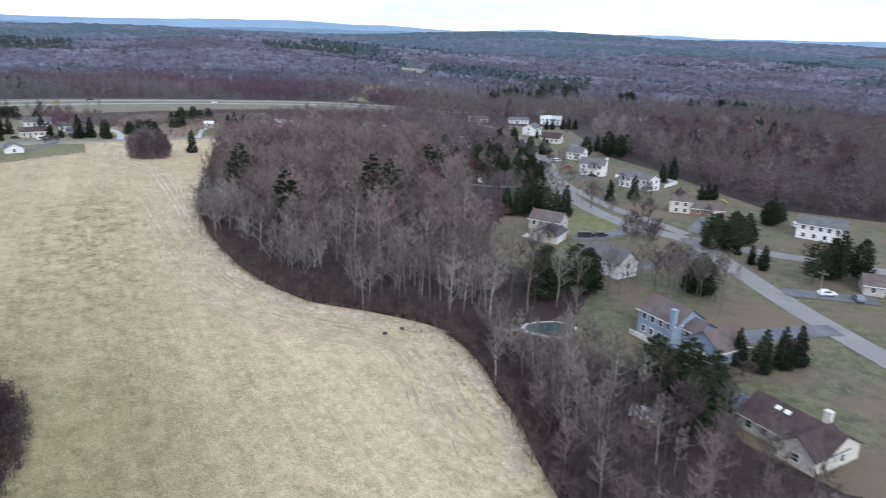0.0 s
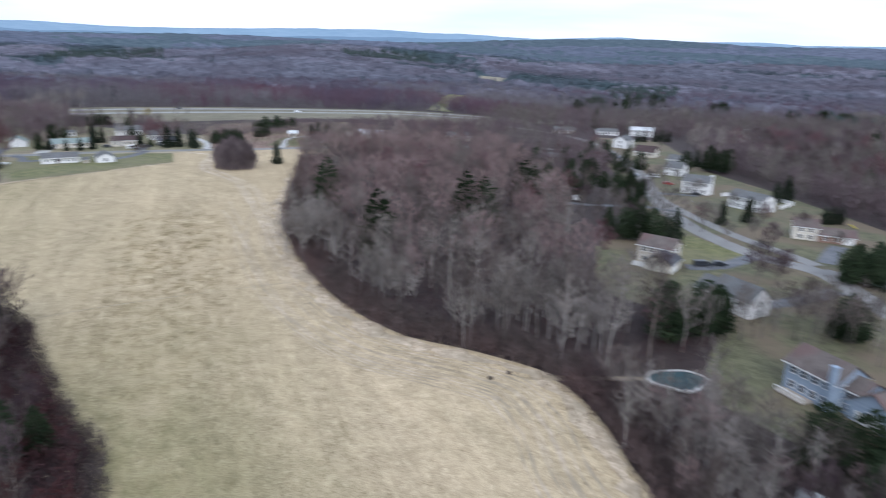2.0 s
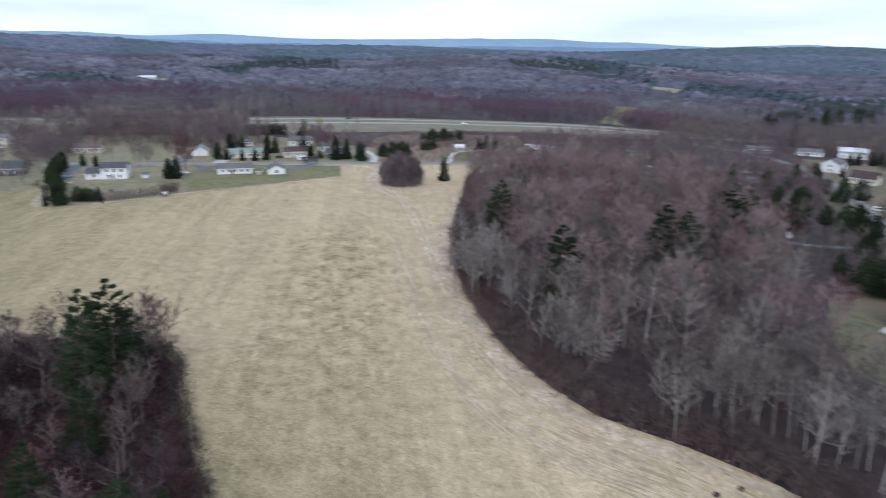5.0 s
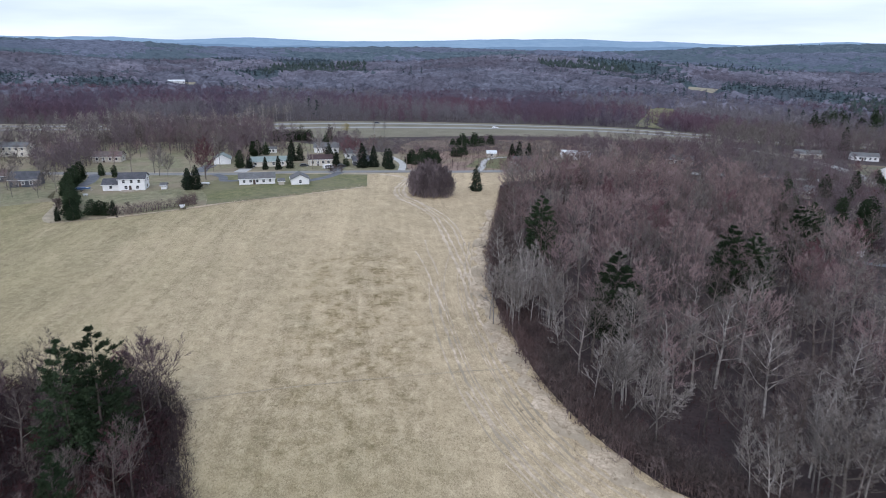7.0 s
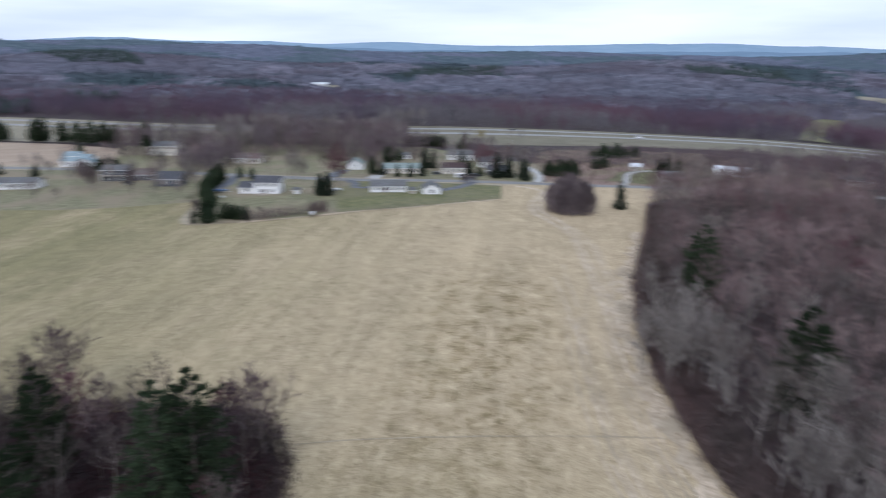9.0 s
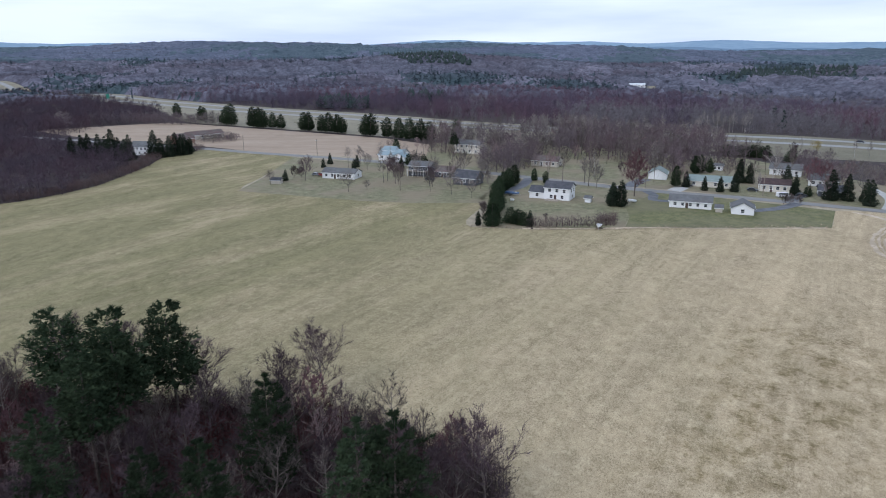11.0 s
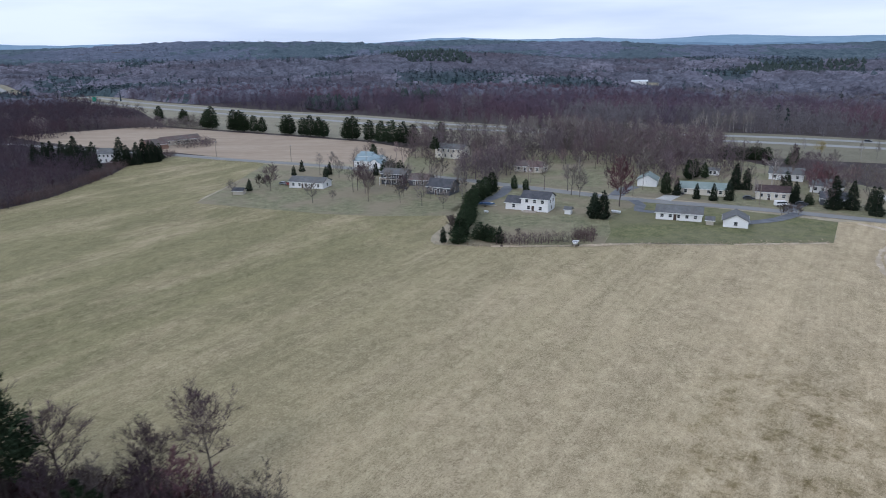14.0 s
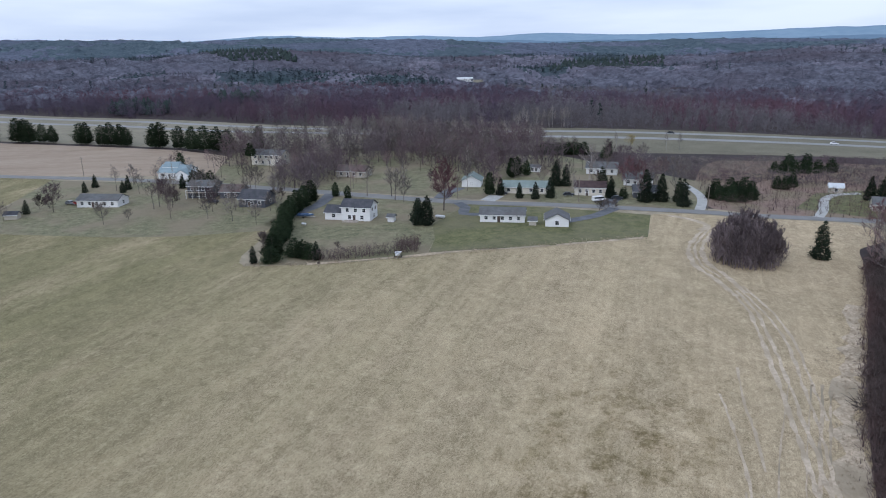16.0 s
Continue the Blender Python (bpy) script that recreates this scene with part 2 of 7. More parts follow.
def drape(name, outline, lift, material, label, category, cell=10):
    """A patch of ground laid over the land, cut on the land's own lines so that it follows it."""
    bm = bmesh.new()
    corner = [bm.verts.new((x, y, 0)) for x, y in outline]
    for tri in tessellate_polygon([[Vector((x, y, 0)) for x, y in outline]]):
        bm.faces.new([corner[i] for i in tri])
    xs, ys = [p[0] for p in outline], [p[1] for p in outline]
    for k in range(int(min(xs) // cell), int(max(xs) // cell) + 2):
        bmesh.ops.bisect_plane(bm, geom=bm.verts[:] + bm.edges[:] + bm.faces[:], plane_co=(k * cell, 0, 0), plane_no=(1, 0, 0))
    for k in range(int(min(ys) // cell), int(max(ys) // cell) + 2):
        bmesh.ops.bisect_plane(bm, geom=bm.verts[:] + bm.edges[:] + bm.faces[:], plane_co=(0, k * cell, 0), plane_no=(0, 1, 0))
    bmesh.ops.triangulate(bm, faces=bm.faces[:])
    for v in bm.verts:
        v.co.z = gz(v.co.x, v.co.y) + lift
    bmesh.ops.recalc_face_normals(bm, faces=bm.faces[:])
    if sum(f.normal.z for f in bm.faces) < 0:
        bmesh.ops.reverse_faces(bm, faces=bm.faces[:])
    return tagged(part(name, bm, material), label, category, kind="structure")


def smooth_line(pts, every=3.0):
    """A Catmull-Rom line through the points."""
    p = [np.array(pts[0]) * 2 - np.array(pts[1])] + [np.array(q, float) for q in pts] + [np.array(pts[-1]) * 2 - np.array(pts[-2])]
    out = []
    for a, b, c, d in zip(p, p[1:], p[2:], p[3:]):
        k = max(2, int(np.linalg.norm(c - b) / every))
        for i in range(k):
            t = i / k
            out.append(0.5 * (2 * b + (c - a) * t + (2 * a - 5 * b + 4 * c - d) * t * t + (3 * b - a - 3 * c + d) * t ** 3))
    return out + [p[-2]]


def ribbon(name, pts, width, lift, material, label, category, thick=0.0, every=4.0, ragged=0.0, kind="structure"):
    """A strip of ground along a line."""
    line = smooth_line(pts, every)
    rnd = random.Random(len(pts) + int(width * 10))
    bm = bmesh.new()
    rows = []
    for i, p in enumerate(line):
        d = line[min(i + 1, len(line) - 1)] - line[max(i - 1, 0)]
        d /= np.linalg.norm(d)
        n = np.array([-d[1], d[0]])
        row = []
        for s in (-0.5, -0.17, 0.17, 0.5):
            q = p + n * width * (s + (rnd.uniform(-ragged, ragged) if abs(s) > 0.4 else 0))
            row.append(bm.verts.new((q[0], q[1], gz(q[0], q[1]) + lift)))
        rows.append(row)
    for a, b in zip(rows, rows[1:]):
        for k in range(3):
            bm.faces.new((a[k], a[k + 1], b[k + 1], b[k]))
    bmesh.ops.recalc_face_normals(bm, faces=bm.faces[:])
    if sum(f.normal.z for f in bm.faces) < 0:
        bmesh.ops.reverse_faces(bm, faces=bm.faces[:])
    return tagged(part(name, bm, material), label, category, kind=kind)


def rounded(pts, every=4.0):
    """A closed outline with its corners eased."""
    p = [np.array(q, float) for q in pts]
    n = len(p)
    out = []
    for i in range(n):
        a, b, c, d = p[i - 1], p[i], p[(i + 1) % n], p[(i + 2) % n]
        k = max(1, int(np.linalg.norm(c - b) / every))
        for j in range(k):
            t = j / k
            q = 0.5 * (2 * b + (c - a) * t + (2 * a - 5 * b + 4 * c - d) * t * t + (3 * b - a - 3 * c + d) * t ** 3)
            out.append((q * 0.5 + (b + (c - b) * t) * 0.5).tolist())
    return out


def inside(x, y, poly):
    hit = False
    for (x0, y0), (x1, y1) in zip(poly, poly[1:] + poly[:1]):
        if (y0 > y) != (y1 > y) and x < (x1 - x0) * (y - y0) / (y1 - y0) + x0:
            hit = not hit
    return hit


TREELINE = [(22, 60), (15, 88), (12, 103), (9.4, 110), (7, 120), (2, 131), (-4.6, 139), (-17.6, 144.6), (-32.6, 149), (-45, 158.5), (-58, 173.5), (-74, 199), (-85.5, 222), (-97, 256), (-109, 300), (-120, 335), (-126, 352)]
FIELD_FAR = [(-122, 378), (-140, 384), (-166, 367), (-184, 356), (-191, 345), (-176, 318.5), (-191, 290), (-206, 270), (-214, 254), (-229, 233), (-243, 218), (-252, 222), (-273, 244), (-290, 222), (-305, 206), (-354, 170), (-382, 188), (-434, 222.5), (-468, 203.5), (-497, 187), (-480, 160), (-452, 147), (-405, 117), (-386, 86), (-380, 20)]
LEFT_EDGE = [(-330, 0), (-250, 20), (-205, 70), (-178, 92), (-165, 110), (-153, 124), (-140, 134), (-122, 141), (-111, 136), (-96, 121), (-79, 105), (-69, 97), (-60, 80), (-55, 50), (-60, -40)]
FIELD = TREELINE + FIELD_FAR + LEFT_EDGE + [(35, -40), (32, 10)]


def field_material():
    m = surface("hay_field", (0.3, 0.23, 0.145), (0.54, 0.425, 0.28), scale=0.35, fine=2.8, bump=0.8, rough=0.95, spec=0.1)
    n, l = m.node_tree.nodes, m.node_tree.links
    b = n["Principled BSDF"]
    base = b.inputs["Base Color"].links[0].from_socket
    co = [k for k in n if k.bl_idname == "ShaderNodeTexCoord"][0]

    def noise_at(turn, stretch, scale, detail, lo, hi):
        tn, mp, nz, rp = n.new("ShaderNodeMapping"), n.new("ShaderNodeMapping"), n.new("ShaderNodeTexNoise"), n.new("ShaderNodeValToRGB")
        tn.inputs["Rotation"].default_value[2] = turn
        mp.inputs["Scale"].default_value = stretch
        nz.inputs["Scale"].default_value, nz.inputs["Detail"].default_value, nz.inputs["Roughness"].default_value = scale, detail + 1, 0.68
        rp.color_ramp.elements[0].position, rp.color_ramp.elements[1].position = lo, hi
        l.new(co.outputs["Object"], tn.inputs["Vector"])
        l.new(tn.outputs["Vector"], mp.inputs["Vector"])
        l.new(mp.outputs["Vector"], nz.inputs["Vector"])
        l.new(nz.outputs["Fac"], rp.inputs["Fac"])
        return rp.outputs["Color"]

    def blend(fac, a, colour, amount, mode="MIX"):
        mx, k = n.new("ShaderNodeMix"), n.new("ShaderNodeMath")
        mx.data_type, mx.blend_type, k.operation = "RGBA", mode, "MULTIPLY"
        k.inputs[1].default_value = amount
        l.new(fac, k.inputs[0])
        l.new(k.outputs[0], mx.inputs["Factor"])
        l.new(a, mx.inputs["A"])
        mx.inputs["B"].default_value = (*colour, 1)
        return mx.outputs["Result"]

    # across the mowing: straw by the eastern woods, greener towards the west
    dot, gr, rp2, k2 = n.new("ShaderNodeVectorMath"), n.new("ShaderNodeMapRange"), n.new("ShaderNodeValToRGB"), n.new("ShaderNodeMath")
    dot.operation = "DOT_PRODUCT"
    dot.inputs[1].default_value = (0.899, 0.438, 0)
    l.new(co.outputs["Object"], dot.inputs[0])
    gr.inputs["From Min"].default_value, gr.inputs["From Max"].default_value = 30, -150
    l.new(dot.outputs["Value"], gr.inputs["Value"])
    l.new(gr.outputs["Result"], rp2.inputs["Fac"])
    e = rp2.color_ramp.elements
    e[0].position, e[0].color = 0.1, (0, 0, 0, 1)
    e[1].position, e[1].color = 1.0, (0.95, 0.95, 0.95, 1)
    mid = e.new(0.4)
    mid.color = (0.28, 0.28, 0.28, 1)
    along, south, west, k3, k4 = n.new("ShaderNodeVectorMath"), n.new("ShaderNodeMapRange"), n.new("ShaderNodeMapRange"), n.new("ShaderNodeMath"), n.new("ShaderNodeMath")
    along.operation, k3.operation, k4.operation = "DOT_PRODUCT", "MULTIPLY", "MAXIMUM"
    along.inputs[1].default_value = (-0.438, 0.899, 0)
    l.new(co.outputs["Object"], along.inputs[0])
    south.inputs["From Min"].default_value, south.inputs["From Max"].default_value = 200, 105
    west.inputs["From Min"].default_value, west.inputs["From Max"].default_value = 26, -10
    l.new(along.outputs["Value"], south.inputs["Value"])
    l.new(dot.outputs["Value"], west.inputs["Value"])
    l.new(south.outputs["Result"], k3.inputs[0])
    l.new(west.outputs["Result"], k3.inputs[1])
    l.new(k3.outputs[0], k4.inputs[0])
    l.new(rp2.outputs["Color"], k4.inputs[1])
    k2.operation = "MULTIPLY"
    l.new(k4.outputs[0], k2.inputs[0])
    l.new(noise_at(radians(-26), (1, 0.35, 1), 0.045, 6, 0.14, 0.52), k2.inputs[1])
    c = blend(noise_at(0, (1, 1, 1), 0.013, 4, 0.42, 0.62), base, (0.275, 0.22, 0.131), 0.5)
    # broad swaths and thin rows along the mowing
    c = blend(noise_at(radians(-26), (1, 0.06, 1), 0.1, 4, 0.44, 0.62), c, (0.581, 0.455, 0.288), 0.5)
    c = blend(noise_at(radians(-26), (1, 0.05, 1), 0.42, 3, 0.5, 0.68), c, (0.214, 0.165, 0.0945), 0.4)
    c = blend(noise_at(radians(-31), (1, 0.04, 1), 0.8, 3, 0.52, 0.66), c, (0.612, 0.49, 0.324), 0.35)
    # patches, clumps and tufts
    c = blend(noise_at(0.4, (1, 1, 1), 0.05, 5, 0.5, 0.62), c, (0.571, 0.44, 0.279), 0.35)
    c = blend(noise_at(radians(30), (0.1, 1, 1), 0.2, 4, 0.52, 0.7), c, (0.204, 0.18, 0.0945), 0.28)
    c = blend(noise_at(radians(-26), (1, 0.6, 1), 0.28, 7, 0.5, 0.6), c, (0.612, 0.49, 0.315), 0.34)
    c = blend(noise_at(radians(20), (0.7, 1, 1), 0.36, 7, 0.5, 0.62), c, (0.189, 0.15, 0.0792), 0.3)
    c = blend(noise_at(2.0, (1, 1, 1), 0.75, 6, 0.53, 0.62), c, (0.673, 0.55, 0.369), 0.4)
    c = blend(noise_at(0, (1, 1, 1), 1.2, 5, 0.55, 0.66), c, (0.158, 0.12, 0.063), 0.42)
    c = blend(noise_at(0, (1, 1, 1), 2.6, 4, 0.52, 0.62), c, (0.653, 0.53, 0.36), 0.4)
    c = blend(noise_at(1.0, (1, 1, 1), 3.4, 4, 0.53, 0.64), c, (0.133, 0.1, 0.054), 0.45)
    c = blend(noise_at(0.7, (1, 0.6, 1), 5.5, 3, 0.53, 0.62), c, (0.143, 0.115, 0.0648), 0.5)
    c = blend(noise_at(2.7, (1, 0.6, 1), 6.5, 3, 0.53, 0.62), c, (0.694, 0.57, 0.387), 0.42)
    # a swath of dark, tussocky old growth
    hump, far_end, m1, m2 = n.new("ShaderNodeValToRGB"), n.new("ShaderNodeValToRGB"), n.new("ShaderNodeMath"), n.new("ShaderNodeMath")
    m1.operation, m2.operation = "MULTIPLY", "MULTIPLY"
    for ramp, source, lo, hi, stops in ((hump, dot, 20, -60, ((0.12, 0), (0.34, 1), (0.52, 0.9), (0.68, 0))), (far_end, along, 90, 300, ((0.1, 0.25), (0.5, 1), (0.75, 1), (0.95, 0)))):
        mr = n.new("ShaderNodeMapRange")
        mr.inputs["From Min"].default_value, mr.inputs["From Max"].default_value = lo, hi
        l.new(source.outputs["Value"], mr.inputs["Value"])
        l.new(mr.outputs["Result"], ramp.inputs["Fac"])
        while len(ramp.color_ramp.elements) < len(stops):
            ramp.color_ramp.elements.new(0.5)
        for stop, (at, v) in zip(ramp.color_ramp.elements, stops):
            stop.position, stop.color = at, (v, v, v, 1)
    l.new(hump.outputs["Color"], m1.inputs[0])
    l.new(far_end.outputs["Color"], m1.inputs[1])
    l.new(m1.outputs[0], m2.inputs[0])
    l.new(noise_at(radians(-26), (1, 0.55, 1), 0.3, 8, 0.44, 0.6), m2.inputs[1])
    c = blend(m2.outputs[0], c, (0.68, 0.66, 0.6), 0.8, "MULTIPLY")
    l.new(noise_at(radians(-26), (0.7, 1, 1), 0.7, 7, 0.5, 0.56), (m3 := n.new("ShaderNodeMath")).inputs[0])
    m3.operation = "MULTIPLY"
    l.new(m2.outputs[0], m3.inputs[1])
    c = blend(m3.outputs[0], c, (0.58, 0.57, 0.48), 0.9, "MULTIPLY")
    # winter green showing through the straw
    c = blend(k2.outputs[0], c, (0.47, 0.53, 0.43), 1.0, "MULTIPLY")
    l.new(c, b.inputs["Base Color"])
    return m


HAY = field_material()
drape("hay_field", rounded(FIELD), 0.05, HAY, "mown tan hay field with green and straw patches", "field")
STRAW = surface("straw_strip", (0.32, 0.255, 0.175), (0.58, 0.47, 0.345), scale=0.4, fine=1.4, bump=0.5, third=(0.28, 0.232, 0.16), tscale=0.15, amount=0.9)
STRAW_PALE = surface("pale_straw", (0.33, 0.262, 0.18), (0.62, 0.505, 0.37), scale=0.5, fine=2.0, bump=0.5, third=(0.32, 0.265, 0.185), tscale=0.1, amount=0.8)

# ---------------------------------------------------------------- ground patches and roads
drape("border_grass", [(-520, 180), (-440, 235), (-385, 290), (-300, 300), (-180, 372), (-120, 402), (-112, 378), (-160, 330), (-165, 300), (-200, 248), (-240, 205), (-350, 160), (-440, 190)], 0.03, GRASS_DRY, "dry tan grass along the edge of the hay field", "grass")
drape("lawn", [(-213.2, 261), (-190.3, 290.5), (-175.3, 318), (-190.5, 346), (-222, 330), (-247, 313), (-236, 284), (-222, 272)], 0.1, LAWN_GREEN, "green mown lawn round a white ranch house", "lawn")
drape("yard_grass", [(-228.5, 232.5), (-215.5, 252), (-213.5, 261), (-222, 272), (-236, 284), (-247, 313), (-262, 309), (-310, 283), (-296, 266), (-280, 246), (-268, 243.5), (-250, 228), (-241, 221)], 0.09, YARD, "patchy winter grass of a back yard", "lawn")
drape("house_lawn", [(-354, 168.5), (-303.5, 204.5), (-287.5, 220), (-272, 242.5), (-294, 262), (-310, 283), (-385, 255), (-395, 246), (-434, 222), (-380, 188)], 0.09, YARD, "patchy green lawn behind ranch houses", "lawn")
drape("village_grass", [(-385, 262), (-310, 292), (-258, 318), (-222, 340), (-182, 365), (-205, 420), (-300, 440), (-380, 380), (-440, 320)], 0.07, YARD, "patchy yard grass between houses across the road", "lawn")
drape("stubble_field", [(-700, 100), (-640, 120), (-560, 160), (-511, 192), (-460, 216), (-405, 258), (-384, 280), (-430, 311), (-478, 303), (-545, 273), (-612, 241), (-690, 205)], 0.08, STUBBLE, "pale brown stubble field by the road", "field")
drape("verge_grass", rounded([(-1100, 150), (-900, 215), (-690, 215), (-612, 248), (-545, 280), (-478, 310), (-420, 345), (-395, 380), (-440, 425), (-525, 375), (-648, 335), (-775, 290), (-900, 262), (-1050, 215)]), 0.1, VERGE, "pale grass verge along a highway", "verge")
drape("highway_bank", rounded([(-440, 425), (-395, 395), (-330, 440), (-270, 480), (-180, 530), (-60, 570), (-40, 610), (-180, 590), (-280, 540), (-360, 510)]), 0.11, BANK, "pale grass bank below a highway", "verge")
drape("brushy_meadow", rounded([(-180, 372), (-120, 400), (-60, 440), (-70, 500), (-150, 520), (-230, 480), (-212, 420)]), 0.06, MEADOW, "reddish brown brushy meadow", "meadow")
drape("side_lawn", [(-160, 395), (-120, 402), (-105, 440), (-150, 452), (-165, 430)], 0.1, LAWN_GREEN, "green lawn beside a gravel drive", "lawn")
drape("road_lawn", [(12, 228), (10, 198), (12, 184), (24, 176), (34, 162), (30, 152), (26, 140), (27, 132), (33, 124), (46, 112), (48, 98), (58, 86), (90, 80), (110, 100), (95, 135), (84, 165), (66, 185), (52, 196)], 0.075, LAWN, "patchy yard grass with brown leaves", "lawn")
drape("roadside_lawn", [(11, 200), (34, 190), (52, 176), (72, 160), (120, 100), (175, 130), (165, 250), (118, 270), (112, 300), (100, 355), (82, 400), (76, 530), (30, 530), (30, 400), (36, 330), (34, 262), (14, 232)], 0.06, LAWN, "patchy yard grass along a village road", "lawn")
drape("back_lawn", [(24, 222), (44, 248), (56, 228), (46, 210), (35, 212)], 0.1, LAWN_GREEN, "green mown lawn beside a two-storey house", "lawn")

MAIN_ROAD = [(92, 120), (84.5, 150), (81, 168), (77.5, 191), (73.5, 214), (60, 227), (50, 248), (45, 270), (42.5, 300), (44, 345), (44.5, 380), (37, 447), (18, 515), (-15, 560), (-70, 600)]
ribbon("village_road", MAIN_ROAD, 7.0, 0.14, ASPHALT, "grey asphalt village road", "road")
ribbon("parallel_lane", [(74.5, 221), (68, 234.5), (59, 252), (49.5, 284), (44, 315), (43.5, 345)], 5.0, 0.18, ASPHALT, "narrow grey asphalt lane beside the village road", "road")
ribbon("side_road", [(74, 216), (80, 211), (92, 204), (104, 198), (130, 186), (170, 170)], 6.5, 0.16, ASPHALT, "grey asphalt side road", "road")
BACK_ROAD = [(-660, 90), (-560, 150), (-503, 188), (-467, 208), (-400, 249), (-330, 281), (-257, 311), (-222, 336), (-181, 363), (-165, 372), (-131, 396), (-80, 430), (-20, 450), (30, 452)]
ribbon("back_road", BACK_ROAD, 6.5, 0.14, ASPHALT, "grey asphalt road past the houses", "road")
HIGHWAY = [(-1500, 30), (-1200, 120), (-1016, 189), (-773, 273), (-648, 327), (-526, 369), (-441, 435), (-358, 500), (-279, 540), (-180, 584), (-60, 630), (80, 670)]
ribbon("highway_median", [(x - 4, y + 13) for x, y in HIGHWAY[:7]], 62, 0.13, VERGE, "pale dry grass between and beside the carriageways", "verge", every=10)
ribbon("highway_median", [(x - 4, y + 13) for x, y in HIGHWAY[6:]], 62, 0.125, BANK, "dull winter grass between the carriageways", "verge", every=10)
ribbon("highway", HIGHWAY, 9, 0.2, ROADWAY, "pale highway behind the fields", "road", every=10)
ribbon("highway", [(x - 8, y + 26) for x, y in HIGHWAY], 9, 0.2, ROADWAY, "pale far carriageway of a highway", "road", every=10)
ribbon("gravel_drive", [(-182.5, 366), (-188, 379), (-194, 390), (-203, 401), (-214, 412)], 3.6, 0.2, GRAVEL, "pale curving gravel drive", "driveway")
ribbon("gravel_drive", [(-149, 386), (-152, 400), (-158, 419), (-158, 432), (-152, 441)], 3.4, 0.2, GRAVEL, "pale curving gravel drive beside a lawn", "driveway")
ribbon("paved_drive", [(-252, 312), (-244, 308), (-238, 301), (-232, 305)], 4.0, 0.18, DRIVE, "dark asphalt drive of a ranch house", "driveway")
ribbon("paved_drive", [(-205, 346), (-203, 330), (-205, 318), (-206, 312)], 4.5, 0.18, DRIVE, "dark asphalt drive to a garage", "driveway")
ribbon("paved_drive", [(-262, 313), (-268, 322), (-272, 333)], 6, 0.18, DRIVE, "dark asphalt drive", "driveway")
ribbon("paved_drive", [(-246, 322), (-250, 332)], 6, 0.18, GRAVEL, "pale drive", "driveway")
ribbon("paved_drive", [(-210, 348), (-215, 362)], 5, 0.18, DRIVE, "dark asphalt drive", "driveway")
ribbon("paved_drive", [(-303, 290), (-290, 275), (-283, 258)], 5, 0.18, DRIVE, "dark asphalt drive beside a white house", "driveway")
ribbon("paved_drive", [(59, 139), (70, 142), (80, 145), (86, 146)], 6, 0.18, DRIVE, "dark asphalt drive of the blue house", "driveway")
ribbon("paved_drive", [(36, 211), (46, 214), (58, 226)], 5, 0.18, DRIVE, "dark asphalt drive with parked cars", "driveway")
ribbon("paved_drive", [(49, 184), (60, 190), (72, 199)], 5, 0.18, DRIVE, "dark asphalt drive", "driveway")
ribbon("paved_drive", [(90, 246), (84, 236), (78, 224)], 5, 0.18, DRIVE, "grey asphalt drive of a split-level house", "driveway")
ribbon("paved_drive", [(84, 170), (94, 168), (106, 166)], 6, 0.18, DRIVE, "dark asphalt drive", "driveway")
ribbon("paved_drive", [(46, 326), (55, 327), (62, 326)], 5, 0.18, DRIVE, "dark asphalt drive of a white house", "driveway")
ribbon("paved_drive", [(4, 290), (16, 288), (34, 292), (46, 286)], 4, 0.18, DRIVE, "grey drive between trees", "driveway")
ribbon("foot_path", [(-6, 135), (4, 137), (14, 138.5), (24, 140)], 1.8, 0.1, STRAW, "pale worn foot path to a yard", "path", ragged=0.15)

# straw strips that the mower and tyres left along the field's edge


def beside(pts, d):
    """A line that keeps a distance to the left of another."""
    line = smooth_line(pts, 8)
    out = []
    for i, p in enumerate(line):
        t = line[min(i + 1, len(line) - 1)] - line[max(i - 1, 0)]
        t = t / np.linalg.norm(t)
        out.append((p + np.array([-t[1], t[0]]) * d).tolist())
    return out


strip_rnd = random.Random(5)
for d, w, first, last in [(2.6, 3.4, 1, 15)] + [(5.2 + 1.1 * k + strip_rnd.uniform(-0.5, 0.5), strip_rnd.uniform(0.2, 0.5), 1 + strip_rnd.randrange(5), 14 - strip_rnd.randrange(5)) for k in range(12)]:
    ribbon("straw_strip", beside(TREELINE[first:last], d), w, 0.09, STRAW_PALE if d < 4 else STRAW, "pale straw strip along the edge of the woods" if d < 4 else "pale mower track in hay stubble", "straw strip", ragged=0.45, every=2.5)
TRACK = surface("flattened_straw", (0.36, 0.29, 0.207), (0.63, 0.518, 0.385), scale=0.6, fine=2.5, bump=0.5, third=(0.36, 0.29, 0.2), tscale=0.12, amount=0.8)
